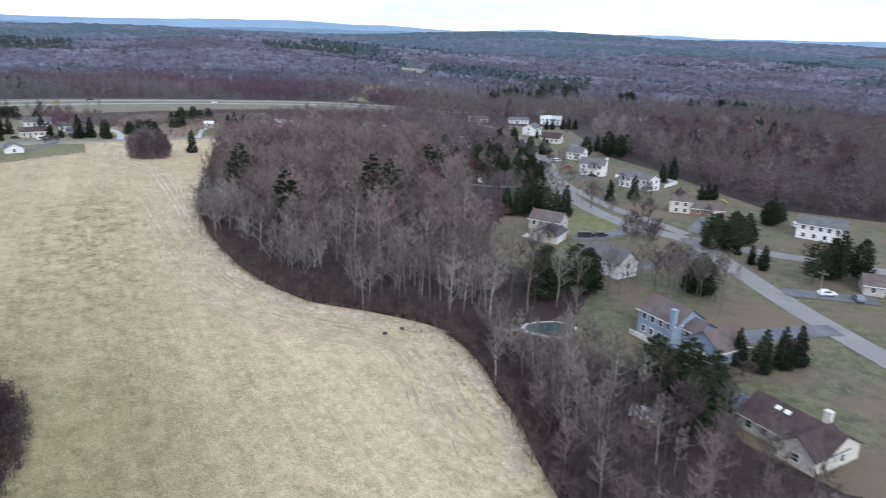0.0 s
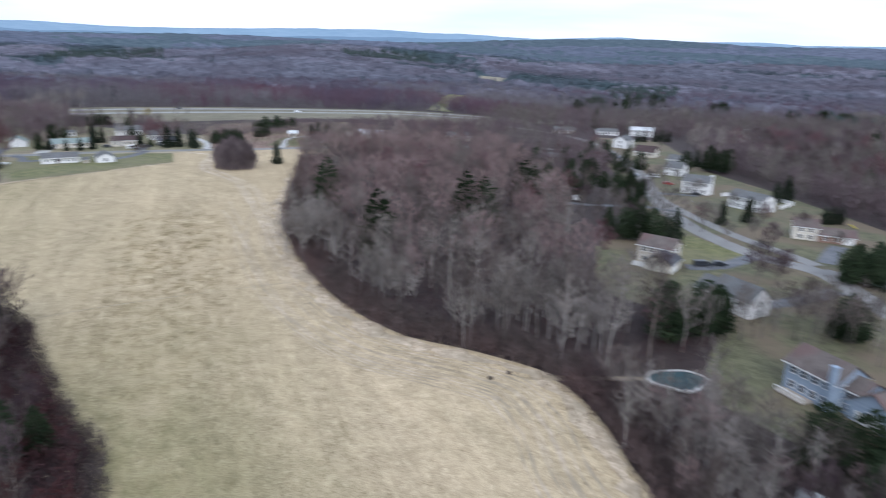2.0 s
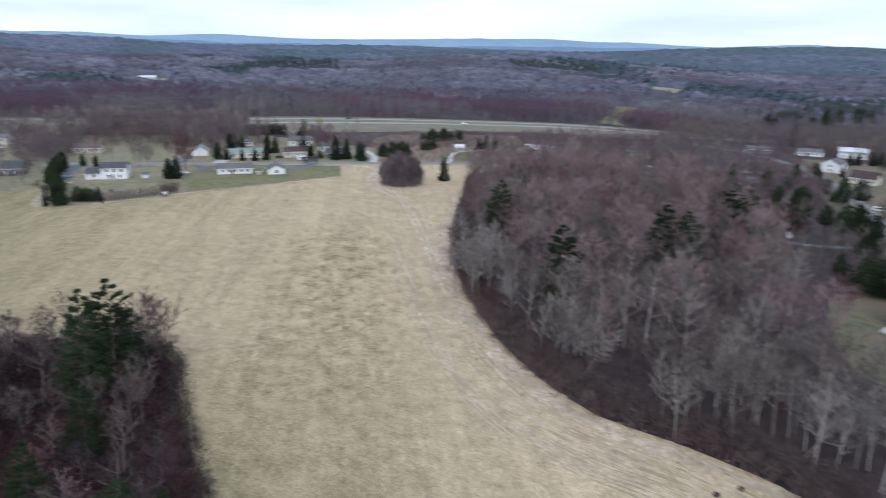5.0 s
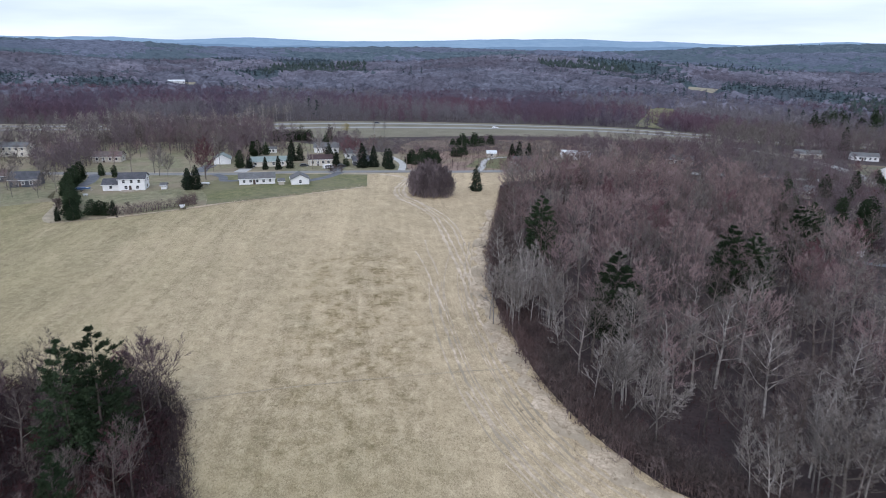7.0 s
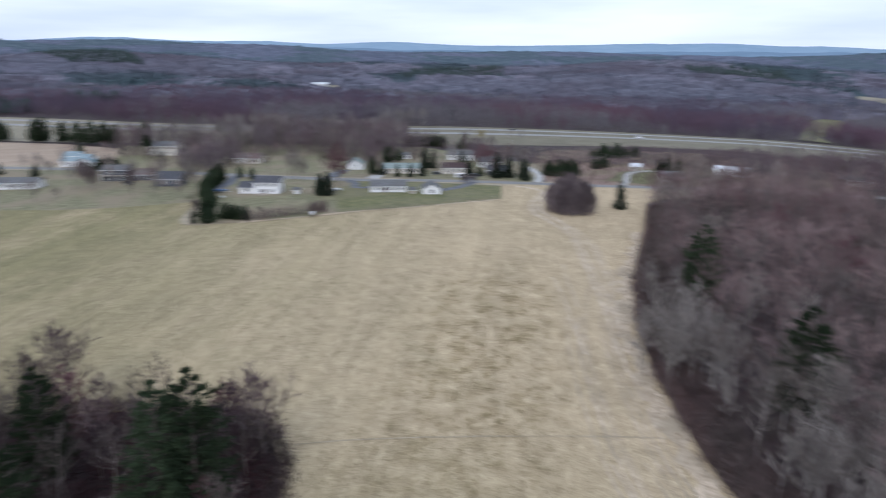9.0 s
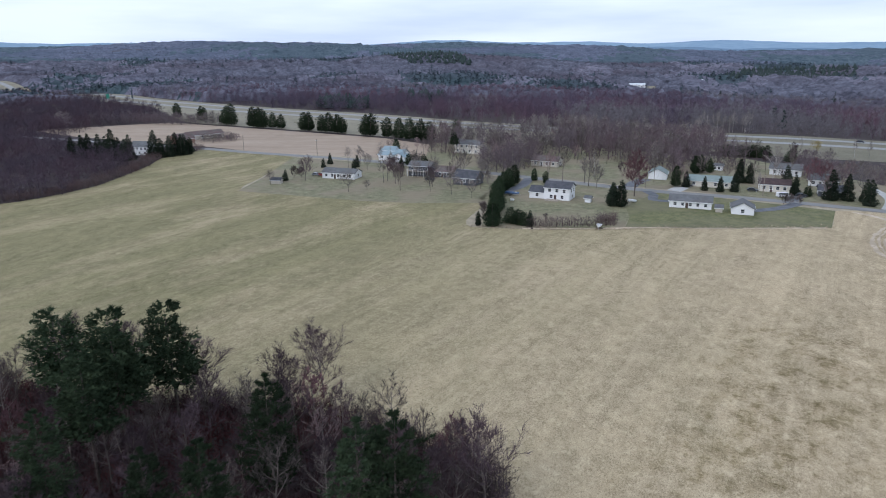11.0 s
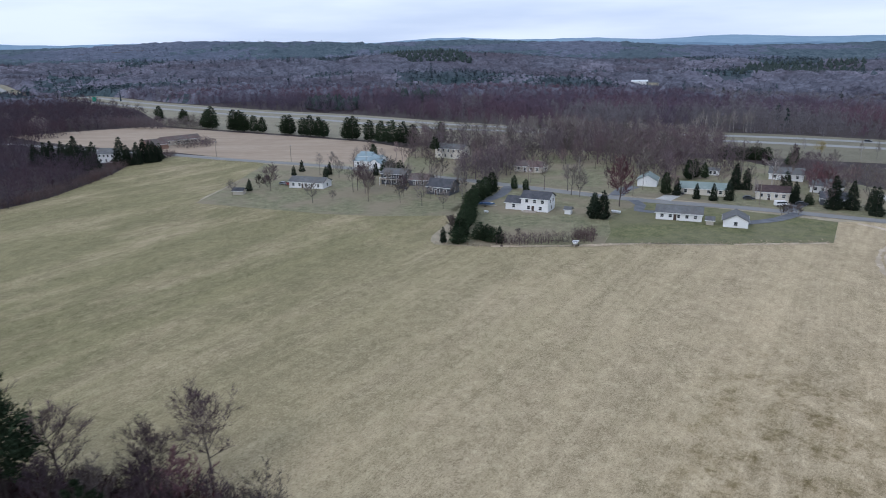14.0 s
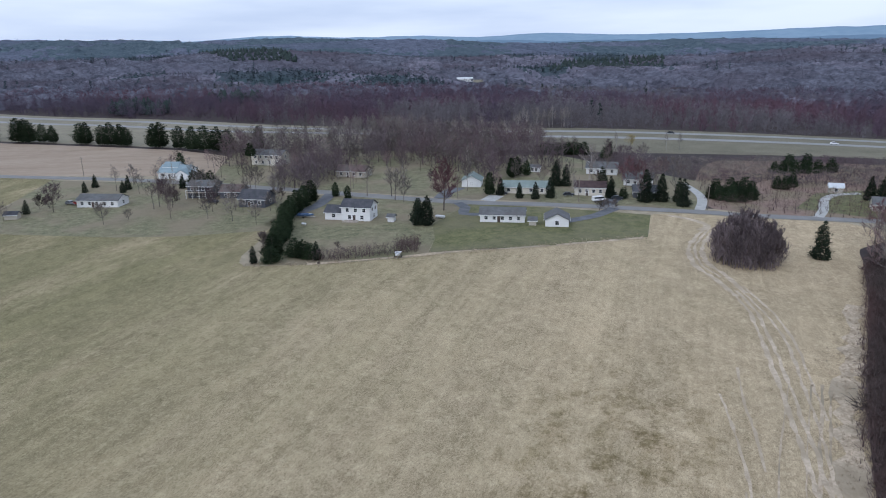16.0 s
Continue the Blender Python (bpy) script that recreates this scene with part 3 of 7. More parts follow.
for pts, w in (([(-136.3, 289), (-127.8, 279.4), (-121.7, 270.1), (-113.6, 256.8), (-105.9, 243.9), (-102.7, 238.3), (-97, 228.7), (-93, 221.6), (-84, 205), (-72, 186)], 0.75),
               ([(-134.7, 289.4), (-126.3, 280), (-120.2, 270.9), (-112.1, 257.8), (-104.4, 244.8), (-101.2, 239.2), (-95.5, 229.6), (-91.5, 222.2), (-82, 206)], 0.7),
               ([(-136.2, 292.4), (-124.7, 280.4), (-117.6, 271.7), (-111.2, 261.6), (-104.9, 250), (-100, 241.4), (-95.2, 232), (-90.8, 223.2), (-78, 203)], 0.6),
               ([(-135, 293.6), (-123.2, 281.6), (-116.2, 272.7), (-109.8, 262.3), (-103.5, 250.8), (-98.4, 242)], 0.55),
               ([(-114.7, 238.4), (-108.5, 229.8), (-102.2, 220.2), (-98.9, 214.7), (-88, 198)], 0.5), ([(-116.8, 250), (-110.8, 239.1), (-105.2, 230.5), (-99.9, 221.4)], 0.4),
               ([(-168.2, 339.9), (-161.1, 316.5), (-151.4, 301.4), (-141.8, 293.7), (-133.2, 285.7)], 1.2), ([(-166.2, 344.7), (-158.9, 320.6), (-150.4, 306.1), (-141.6, 298.6), (-132.3, 289.2)], 1.2), ([(-167.3, 342), (-160, 318.5), (-151, 303.8), (-141.8, 296.2)], 0.7)):
    ribbon("tyre_track", pts, w, 0.1, TRACK, "pale curved tyre track through hay stubble", "tyre track", ragged=0.35, every=2.0)
ribbon("tyre_track", [(-186, 350), (-178, 350), (-170, 346), (-168, 338)], 2.6, 0.1, TRACK, "pale worn track round a thicket", "tyre track", ragged=0.15)
ribbon("field_ditch", [(-116, 137), (-107, 146), (-93, 157), (-73, 171), (-60, 179)], 0.22, 0.1, GRASS_DRY, "thin faint ditch line across the hay field", "ditch", ragged=0.4)
ribbon("straw_edge", [(-176, 316.5), (-191.5, 289), (-207, 269), (-216, 253), (-231, 231)], 1.6, 0.1, STRAW, "pale straw edge between lawn and hay field", "straw strip", ragged=0.2)

# ---------------------------------------------------------------- trees


class Growth:
    """Collects tapering limbs and flat twigs as arrays."""

    def __init__(self):
        self.v, self.t = [], []

    def limb(self, pts, r0, r1, sides=4):
        base = len(self.v)
        n = len(pts)
        for i, p in enumerate(pts):
            d = np.array(pts[min(i + 1, n - 1)]) - np.array(pts[max(i - 1, 0)])
            d = d / (np.linalg.norm(d) + 1e-9)
            a = np.cross(d, (0.3, 0.9, 0.1))
            a /= np.linalg.norm(a) + 1e-9
            b = np.cross(d, a)
            r = r0 + (r1 - r0) * i / (n - 1)
            for k in range(sides):
                w = 2 * math.pi * k / sides
                self.v.append(np.array(p) + (a * math.cos(w) + b * math.sin(w)) * r)
        for i in range(n - 1):
            for k in range(sides):
                q0, q1 = base + i * sides + k, base + i * sides + (k + 1) % sides
                self.t += [(q0, q1, q1 + sides), (q0, q1 + sides, q0 + sides)]

    def twig(self, p, d, width, rnd):
        side = np.cross(d, (rnd.uniform(-1, 1), rnd.uniform(-1, 1), rnd.uniform(-1, 1)))
        side = side / (np.linalg.norm(side) + 1e-9) * width * 0.5
        k = len(self.v)
        self.v += [p - side, p + side, p + d]
        self.t.append((k, k + 1, k + 2))

    def arrays(self):
        return np.array(self.v, np.float32), np.array(self.t, np.int32)


def unit(v):
    return v / (np.linalg.norm(v) + 1e-9)


def bare_tree(seed, height, spread, fork, limbs=12, twig_w=0.05, upward=0.6, lean=0.05, dense=6, thick=1.0):
    """Arrays of the trunk and the crown of a leafless tree."""
    rnd = random.Random(seed)
    trunk, crown = Growth(), Growth()
    p, d, pts = np.zeros(3), unit(np.array([rnd.uniform(-lean, lean), rnd.uniform(-lean, lean), 1])), [np.array([0, 0, -0.3])]
    seg = 7
    for i in range(seg):
        p = p + d * height * 0.92 / seg
        d = unit(d + np.array([rnd.uniform(-0.09, 0.09), rnd.uniform(-0.09, 0.09), 0.05]))
        pts.append(p)
    r0 = (height * 0.0115 + 0.03) * thick
    trunk.limb(pts, r0, r0 * 0.16, 5)
    for k in range(limbs):
        f = fork + (0.97 - fork) * (k + rnd.random()) / limbs
        i = min(int(f * seg), seg - 1)
        o = pts[i] + (pts[i + 1] - pts[i]) * (f * seg - i)
        az = k * 2.4 + rnd.uniform(-0.5, 0.5)
        rel = (f - fork) / (1 - fork)
        length = spread * (0.55 + 0.45 * math.sin(math.pi * min(1, rel * 0.9 + 0.25))) * rnd.uniform(0.75, 1.15) * (1 - 0.35 * rel)
        up = upward * rnd.uniform(0.6, 1.3) + 0.5 * rel
        q, e, line = o, unit(np.array([math.cos(az), math.sin(az), up])), [o]
        for s in range(4):
            q = q + e * length / 4
            e = unit(e + np.array([rnd.uniform(-0.2, 0.2), rnd.uniform(-0.2, 0.2), rnd.uniform(0.02, 0.22)]))
            line.append(q)
        lr = r0 * 0.42 * (1 - 0.5 * rel)
        trunk.limb(line, lr * 1.15, lr * 0.22, 3)
        for m in range(7):
            g = 0.2 + 0.8 * (m + rnd.random()) / 7
            j = min(int(g * 4), 3)
            o2 = line[j] + (line[j + 1] - line[j]) * (g * 4 - j)
            e2 = unit(unit(line[j + 1] - line[j]) + np.array([rnd.uniform(-1, 1), rnd.uniform(-1, 1), rnd.uniform(-0.3, 0.7)]))
            l2 = length * rnd.uniform(0.36, 0.58)
            mid = o2 + e2 * l2 * 0.5
            e3 = unit(e2 + np.array([rnd.uniform(-0.25, 0.25), rnd.uniform(-0.25, 0.25), 0.2]))
            crown.twig(o2, e2 * l2 * 0.7, lr * 0.45 + 0.03, rnd)
            crown.twig(mid, e3 * l2 * 0.65, lr * 0.25 + 0.03, rnd)
            for w in range(dense):
                h = rnd.uniform(0.2, 1.0)
                o3 = o2 + e2 * l2 * min(h, 0.55) + e3 * l2 * max(0, h - 0.55)
                e4 = unit(e3 + np.array([rnd.uniform(-0.9, 0.9), rnd.uniform(-0.9, 0.9), rnd.uniform(-0.3, 0.7)]))
                l4 = l2 * rnd.uniform(0.38, 0.72)
                crown.twig(o3, e4 * l4, twig_w, rnd)
                for _ in range(2):
                    e5 = unit(e4 + np.array([rnd.uniform(-0.8, 0.8), rnd.uniform(-0.8, 0.8), rnd.uniform(-0.2, 0.6)]))
                    crown.twig(o3 + e4 * l4 * rnd.uniform(0.25, 0.75), e5 * l4 * 0.8, twig_w * 0.8, rnd)
    return trunk.arrays(), crown.arrays()


def pine_tree(seed, height, spread, bare=0.3, cone=0.4, levels=17, clumps=14, size=0.75, droop=0.0, fill=900):
    """Arrays of the trunk and the crown of a conifer: uneven boughs of needle tufts round a dense ragged inside."""
    rnd = random.Random(seed)
    trunk, crown = Growth(), Growth()
    lean = np.array([rnd.uniform(-0.02, 0.02), rnd.uniform(-0.02, 0.02)])
    pts = [np.array([lean[0] * z, lean[1] * z, z]) for z in np.linspace(-0.3, height * 0.97, 6)]
    trunk.limb(pts, height * 0.013 + 0.04, 0.03, 5)

    def reach_at(rel):
        return spread * ((1 - rel) ** cone) * min(1, 0.6 + rel * 2.5)

    lobes = [(rnd.uniform(0, 6.28), rnd.uniform(0.05, 0.95), rnd.uniform(-0.5, 0.45)) for _ in range(22)]

    def bulge(a, rel):
        return 1 + sum(w * math.exp(-(((a - la + math.pi) % (2 * math.pi) - math.pi) / 0.55) ** 2 - ((rel - lr) / 0.085) ** 2) for la, lr, w in lobes)

    for _ in range(fill):
        rel, a = 1 - rnd.random() ** 0.6, rnd.uniform(0, 2 * math.pi)
        r = reach_at(rel) * bulge(a, rel) * 0.86 * math.sqrt(rnd.uniform(0.12, 1))
        z = (bare + (0.98 - bare) * rel) * height - droop * r
        w = size * rnd.uniform(0.9, 1.7) * (1 - 0.55 * rel)
        q = unit(np.array([math.cos(a) + rnd.gauss(0, 0.7), math.sin(a) + rnd.gauss(0, 0.7), rnd.gauss(0.15, 0.5)]))
        o = np.array([lean[0] * z + r * math.cos(a), lean[1] * z + r * math.sin(a), z])
        crown.twig(o - q * w * 0.5, q * w, w * 0.75, rnd)
    for k in range(levels):
        f = bare + (1 - bare) * (k + rnd.random() * 0.9) / levels
        z = f * height
        rel = (f - bare) / (1 - bare)
        reach = reach_at(rel)
        for b in range(8 if rel < 0.8 else 5):
            az = rnd.uniform(0, 2 * math.pi)
            length = reach * bulge(az, rel) * rnd.choice((0.7, 0.85, 0.95, 1.0, 1.1)) * rnd.uniform(0.88, 1.08)
            e = unit(np.array([math.cos(az), math.sin(az), 0.3 - droop - 0.3 * (1 - rel) + rnd.uniform(-0.15, 0.2)]))
            o = np.array([lean[0] * z, lean[1] * z, z])
            crown.twig(o, e * length, 0.1, rnd)
            for c in range(clumps):
                s = rnd.uniform(0.2, 1.0) ** 0.45
                w = size * rnd.uniform(0.45, 1.0)
                p = o + e * length * s + np.array([rnd.gauss(0, 0.6), rnd.gauss(0, 0.6), rnd.gauss(0, 0.5)]) * size * (1 - 0.75 * rel)
                q = unit(e * 0.5 + np.array([rnd.uniform(-0.9, 0.9), rnd.uniform(-0.9, 0.9), rnd.uniform(-0.2, 0.8)]))
                crown.twig(p, q * w, w * 0.34, rnd)
    return trunk.arrays(), crown.arrays()


SPECIES = {}


def species(key, name, label, trunk_mat, crown_mat, shapes):
    """One tree of each shape, kept as meshes to be set out again and again."""
    kept = []
    for (tv, tt), (cv, ct) in shapes:
        pair = []
        for nm, v, t, mt in (("trunk", tv, tt, trunk_mat), ("crown", cv, ct, crown_mat)):
            ob = bulk(nm, v, t, mt)
            pair.append(ob.data)
            bpy.data.objects.remove(ob)
        kept.append((pair, (tv, tt, cv, ct)))
    SPECIES[key] = (name, label, kept)


species("maple", "maple_tree", "leafless maple with reddish buds and grey trunk", BARK_GREY, TWIG_RED, [bare_tree(s, 16, 5.2, 0.3, 13, 0.07, 0.7) for s in (1, 2, 3)])
species("oak", "oak_tree", "leafless grey-brown hardwood tree", BARK_GREY, TWIG_GREY, [bare_tree(s, 17, 5.2, 0.36, 12, 0.058, 0.6, thick=1.15) for s in (11, 12, 13)])
species("dark", "hardwood_tree", "leafless dark slender woodland tree", BARK_BROWN, TWIG_DARK, [bare_tree(s, 15, 4.4, 0.38, 11, 0.06, 0.7) for s in (21, 22, 23)])
species("aspen", "aspen_tree", "slender leafless aspen with pale grey bark", BARK_PALE, TWIG_PALE, [bare_tree(s, 15, 3.0, 0.32, 14, 0.075, 0.9, dense=5, thick=0.72) for s in (31, 32, 33)])
species("pine", "pine_tree", "tall white pine with ragged green tiers", BARK_DARK, NEEDLE_PINE, [pine_tree(s, 18, 4.6, 0.5, 0.4, 15, 40, 0.6, 0.0, 900) for s in (41, 42, 43)])
species("bigpine", "pine_tree", "broad white pine with upswept dark green boughs", BARK_DARK, NEEDLE_PINE, [pine_tree(s, 22, 6.2, 0.2, 0.5, 20, 75, 0.62, -0.05, 700) for s in (171, 172)])
species("lowpine", "pine_tree", "bushy green pine branched to the ground", BARK_DARK, NEEDLE_PINE, [pine_tree(s, 13, 4.6, 0.08, 0.5, 24, 26, 0.6, 0.0, 1500) for s in (51, 52, 53)])
species("shrubpine", "pine_shrub", "low rounded dark green conifer shrub", BARK_DARK, NEEDLE_PINE, [pine_tree(s, 6, 3.1, 0.0, 0.42, 16, 18, 0.45, 0.0, 1000) for s in (151, 152)])
species("spruce", "spruce_tree", "dark conical spruce with dense boughs", BARK_DARK, NEEDLE_DARK, [pine_tree(s, 11, 3.9, 0.0, 0.75, 26, 20, 0.5, 0.16, 1500) for s in (61, 62, 63)])
species("cedar", "cedar_tree", "dark dense columnar cedar tree", BARK_DARK, NEEDLE_DARK, [pine_tree(s, 7, 2.1, 0.0, 0.5, 22, 14, 0.4, -0.15, 1100) for s in (71, 72)])
species("yard", "yard_tree", "leafless spreading yard tree", BARK_GREY, TWIG_GREY, [bare_tree(s, 10, 4.4, 0.2, 12, 0.085, 0.8) for s in (81, 82)])
species("redmaple", "maple_tree", "broad leafless maple with wine-red buds", BARK_BROWN, TWIG_WINE, [bare_tree(s, 16, 5.6, 0.2, 14, 0.13, 0.8, dense=8) for s in (101, 102)])
species("bigoak", "oak_tree", "large leafless tree with pale spreading limbs", BARK_PALE, TWIG_GREY, [bare_tree(s, 17, 6.0, 0.28, 14, 0.06, 0.6, dense=7, thick=1.1) for s in (111, 112)])
species("plum", "woodland_tree", "leafless woodland tree with dark purple twigs", BARK_BROWN, TWIG_PLUM, [bare_tree(s, 14, 4.6, 0.3, 13, 0.1, 0.7, dense=7) for s in (121, 122)])
species("broad", "maple_tree", "large round-headed leafless tree with dark limbs", BARK_BROWN, TWIG_PLUM, [bare_tree(s, 16, 6.6, 0.2, 24, 0.06, 0.8, dense=9) for s in (131, 132)])
species("willow", "willow_tree", "bare willow with yellow twigs", BARK_BROWN, TWIG_YELLOW, [bare_tree(s, 9, 4.6, 0.15, 13, 0.1, 0.8, dense=7) for s in (141,)])
species("thicket", "bare_shrub", "leafless many-stemmed thicket shrub with purple twigs", BARK_BROWN, TWIG_THICKET, [bare_tree(s, 9, 3.8, 0.06, 14, 0.085, 1.1, dense=7) for s in (161, 162)])
species("bush", "bare_shrub", "leafless many-stemmed thicket shrub", BARK_BROWN, TWIG_DARK, [bare_tree(s, 6.5, 3.4, 0.06, 13, 0.13, 0.9, dense=7) for s in (91, 92)])

tree_rnd = random.Random(5)


def plant(key, x, y, height=None, wide=1.0, group="woodland trees", label=""):
    name, text, kept = SPECIES[key]
    (trunk_me, crown_me), arrays = kept[tree_rnd.randrange(len(kept))]
    tall = float(arrays[0][:, 2].max())
    s = (height or tall * tree_rnd.uniform(0.8, 1.15)) / tall
    ob = new(name)
    ob.empty_display_size = 0.5
    ob.matrix_basis = Matrix.LocRotScale((x, y, gz(x, y)), Euler((0, 0, tree_rnd.uniform(0, 6.28))), (s * wide, s * wide, s))
    for nm, me in (("trunk", trunk_me), ("crown", crown_me)):
        new(nm, me).parent = ob
    return tagged(ob, label or text, "tree" if key != "bush" else "shrub", group)


def scatter(poly, gap, rnd, keep=None):
    """Places in an outline, no two closer than the gap."""
    xs, ys = [p[0] for p in poly], [p[1] for p in poly]
    grid, out = {}, []
    for _ in range(int((max(xs) - min(xs)) * (max(ys) - min(ys)) / gap ** 2 * 4)):
        x, y = rnd.uniform(min(xs), max(xs)), rnd.uniform(min(ys), max(ys))
        if not inside(x, y, poly) or (keep and not keep(x, y)):
            continue
        i, j = int(x // gap), int(y // gap)
        if any(math.hypot(x - a, y - b) < gap for di in (-1, 0, 1) for dj in (-1, 0, 1) for a, b in grid.get((i + di, j + dj), ())):
            continue
        grid.setdefault((i, j), []).append((x, y))
        out.append((x, y))
    return out


def pick(weights, rnd):
    total = sum(w for _, w in weights)
    r = rnd.uniform(0, total)
    for k, w in weights:
        r -= w
        if r <= 0:
            return k
    return weights[-1][0]


rnd = random.Random(17)
RIGHT_WOODS = [(x + 2.0, y + 2.5) for x, y in TREELINE[6:]] + [(-112, 398), (-60, 420), (-22, 400), (-12, 335), (-10, 300), (0, 285), (3, 262), (3, 232), (2, 200), (7, 182), (20, 174), (30, 164), (31, 156), (26, 148), (14, 143), (4, 143)]


def right_mix(x, y):
    edge = min(math.hypot(x - a, y - b) for a, b in smooth_edge)
    n = noise.noise(Vector((x * 0.02, y * 0.02, 3.3)))
    if edge < 16 and y < 178 and x < 14:
        return [("aspen", 1.2), ("oak", 3), ("dark", 3)]
    if edge < 13 and 178 <= y < 235:
        return [("aspen", 1.5), ("dark", 2), ("oak", 1.5)]
    if y > 225 or n > 0.05:
        return [("maple", 6), ("dark", 1), ("oak", 1.4)]
    return [("oak", 4), ("dark", 3), ("maple", 1.5), ("aspen", 0.4)]


smooth_edge = [tuple(p) for p in smooth_line(TREELINE, 6)]
for x, y in scatter(RIGHT_WOODS, 6.3, rnd):
    swell = 1 + 0.3 * noise.noise(Vector((x * 0.06, y * 0.06, 7.7)))
    plant(pick(right_mix(x, y), rnd), x, y, 15.5 * swell * rnd.uniform(0.82, 1.15), rnd.uniform(0.9, 1.15))
for x, y, h in ((-76, 237, 20), (-78, 243, 14), (-48.5, 190, 21), (-28, 222, 21), (-23, 226, 19), (-12, 262, 19), (-9, 268, 17)):
    plant("bigpine", x, y, h, 1.05)
STRIP_WOODS = [(24, 62), (17, 88), (14, 103), (11, 112), (9, 121), (5, 131), (12, 134), (25, 132), (31, 122), (38, 108), (47, 96), (52, 84), (60, 60)]
for x, y in scatter(STRIP_WOODS, 4.1, rnd):
    plant(pick([("oak", 4), ("aspen", 0.7), ("dark", 3), ("maple", 2)], rnd), x, y, rnd.uniform(7, 13))
LEFT_WOODS = [(-64, 55), (-68, 80), (-74, 95), (-83, 102), (-100, 119), (-113, 133), (-123, 137), (-139, 130), (-150, 120), (-162, 107), (-174, 90), (-200, 66), (-190, 40), (-150, 45), (-100, 45)]
for x, y in scatter(LEFT_WOODS, 4.8, rnd):
    plant(pick([("maple", 0.8), ("dark", 4), ("plum", 5), ("redmaple", 0.5)], rnd), x, y, rnd.uniform(8, 13.5))
for x, y, h in ((-149, 96.5, 25), (-152, 104.4, 23.5), (-144, 92, 22), (-163, 90, 22), (-160, 98, 18)):
    plant("pine", x, y, h, 0.95)
for x, y, h in ((-107.2, 118.7, 22.5), (-109.5, 115.7, 21.5), (-130.2, 112.1, 19), (-119, 101, 19), (-126, 96, 16), (-98, 104, 14), (-80, 92, 11), (-92, 90, 14), (-138, 86, 18), (-77, 96, 8)):
    plant("bigpine" if h > 13 else "lowpine", x, y, h, 0.9)
for x, y, h in ((-155.5, 129.2, 13.8), (-150, 121, 13.2), (-113.1, 135, 14.5), (-146, 124, 11), (-171, 100, 15), (-180, 90, 15), (-122, 136, 9), (-163, 110, 14)):
    plant("redmaple" if h == 11 else "broad", x, y, h, 1.1)

# the thicket and the spruce on the field
for k in range(44):
    a, r = k * 2.4, 9.0 * math.sqrt((k + 0.5) / 44)
    plant("thicket", -143.5 + r * math.cos(a), 314.5 + r * math.sin(a), (4 + 9.2 * math.sqrt(max(0, 1 - (r / 9.4) ** 2))) * rnd.uniform(0.85, 1.12), 0.8, "thicket on the field")
plant("dark", -146.5, 316, 14, 0.8, "thicket on the field")
plant("redmaple", -138.5, 317, 10, 0.9, "thicket on the field")
plant("spruce", -130.4, 332.5, 10.5, 1.0, "trees on the field", "dark full spruce standing alone on the hay field")

# yard and hedge trees
for x, y, h, k in ((-243, 221, 4.9, "cedar"), (-232, 235, 5.4, "cedar"), (-240, 225, 4.7, "shrubpine"), (-240, 233, 5.2, "shrubpine"), (-237, 234, 5, "shrubpine"), (-235, 234.5, 4.4, "shrubpine"), (-246, 229, 6, "shrubpine"), (-250, 232, 7, "lowpine"), (-254, 236, 7.9, "lowpine"), (-258, 240, 7.6, "lowpine"), (-263, 244, 7.4, "lowpine"), (-268, 247, 7.2, "lowpine"), (-274, 250, 7.4, "lowpine"), (-278, 254, 7.3, "lowpine"), (-282, 258, 7.6, "lowpine"), (-286, 263, 8.3, "lowpine"), (-291, 269, 8.2, "lowpine"), (-296, 276, 8.4, "lowpine"), (-255, 231, 5, "bush"), (-257, 233, 4, "bush")):
    plant(k, x, y, h, 1.25 if k == "lowpine" else 1.3 if k == "shrubpine" else 1.0, "hedge of conifers")
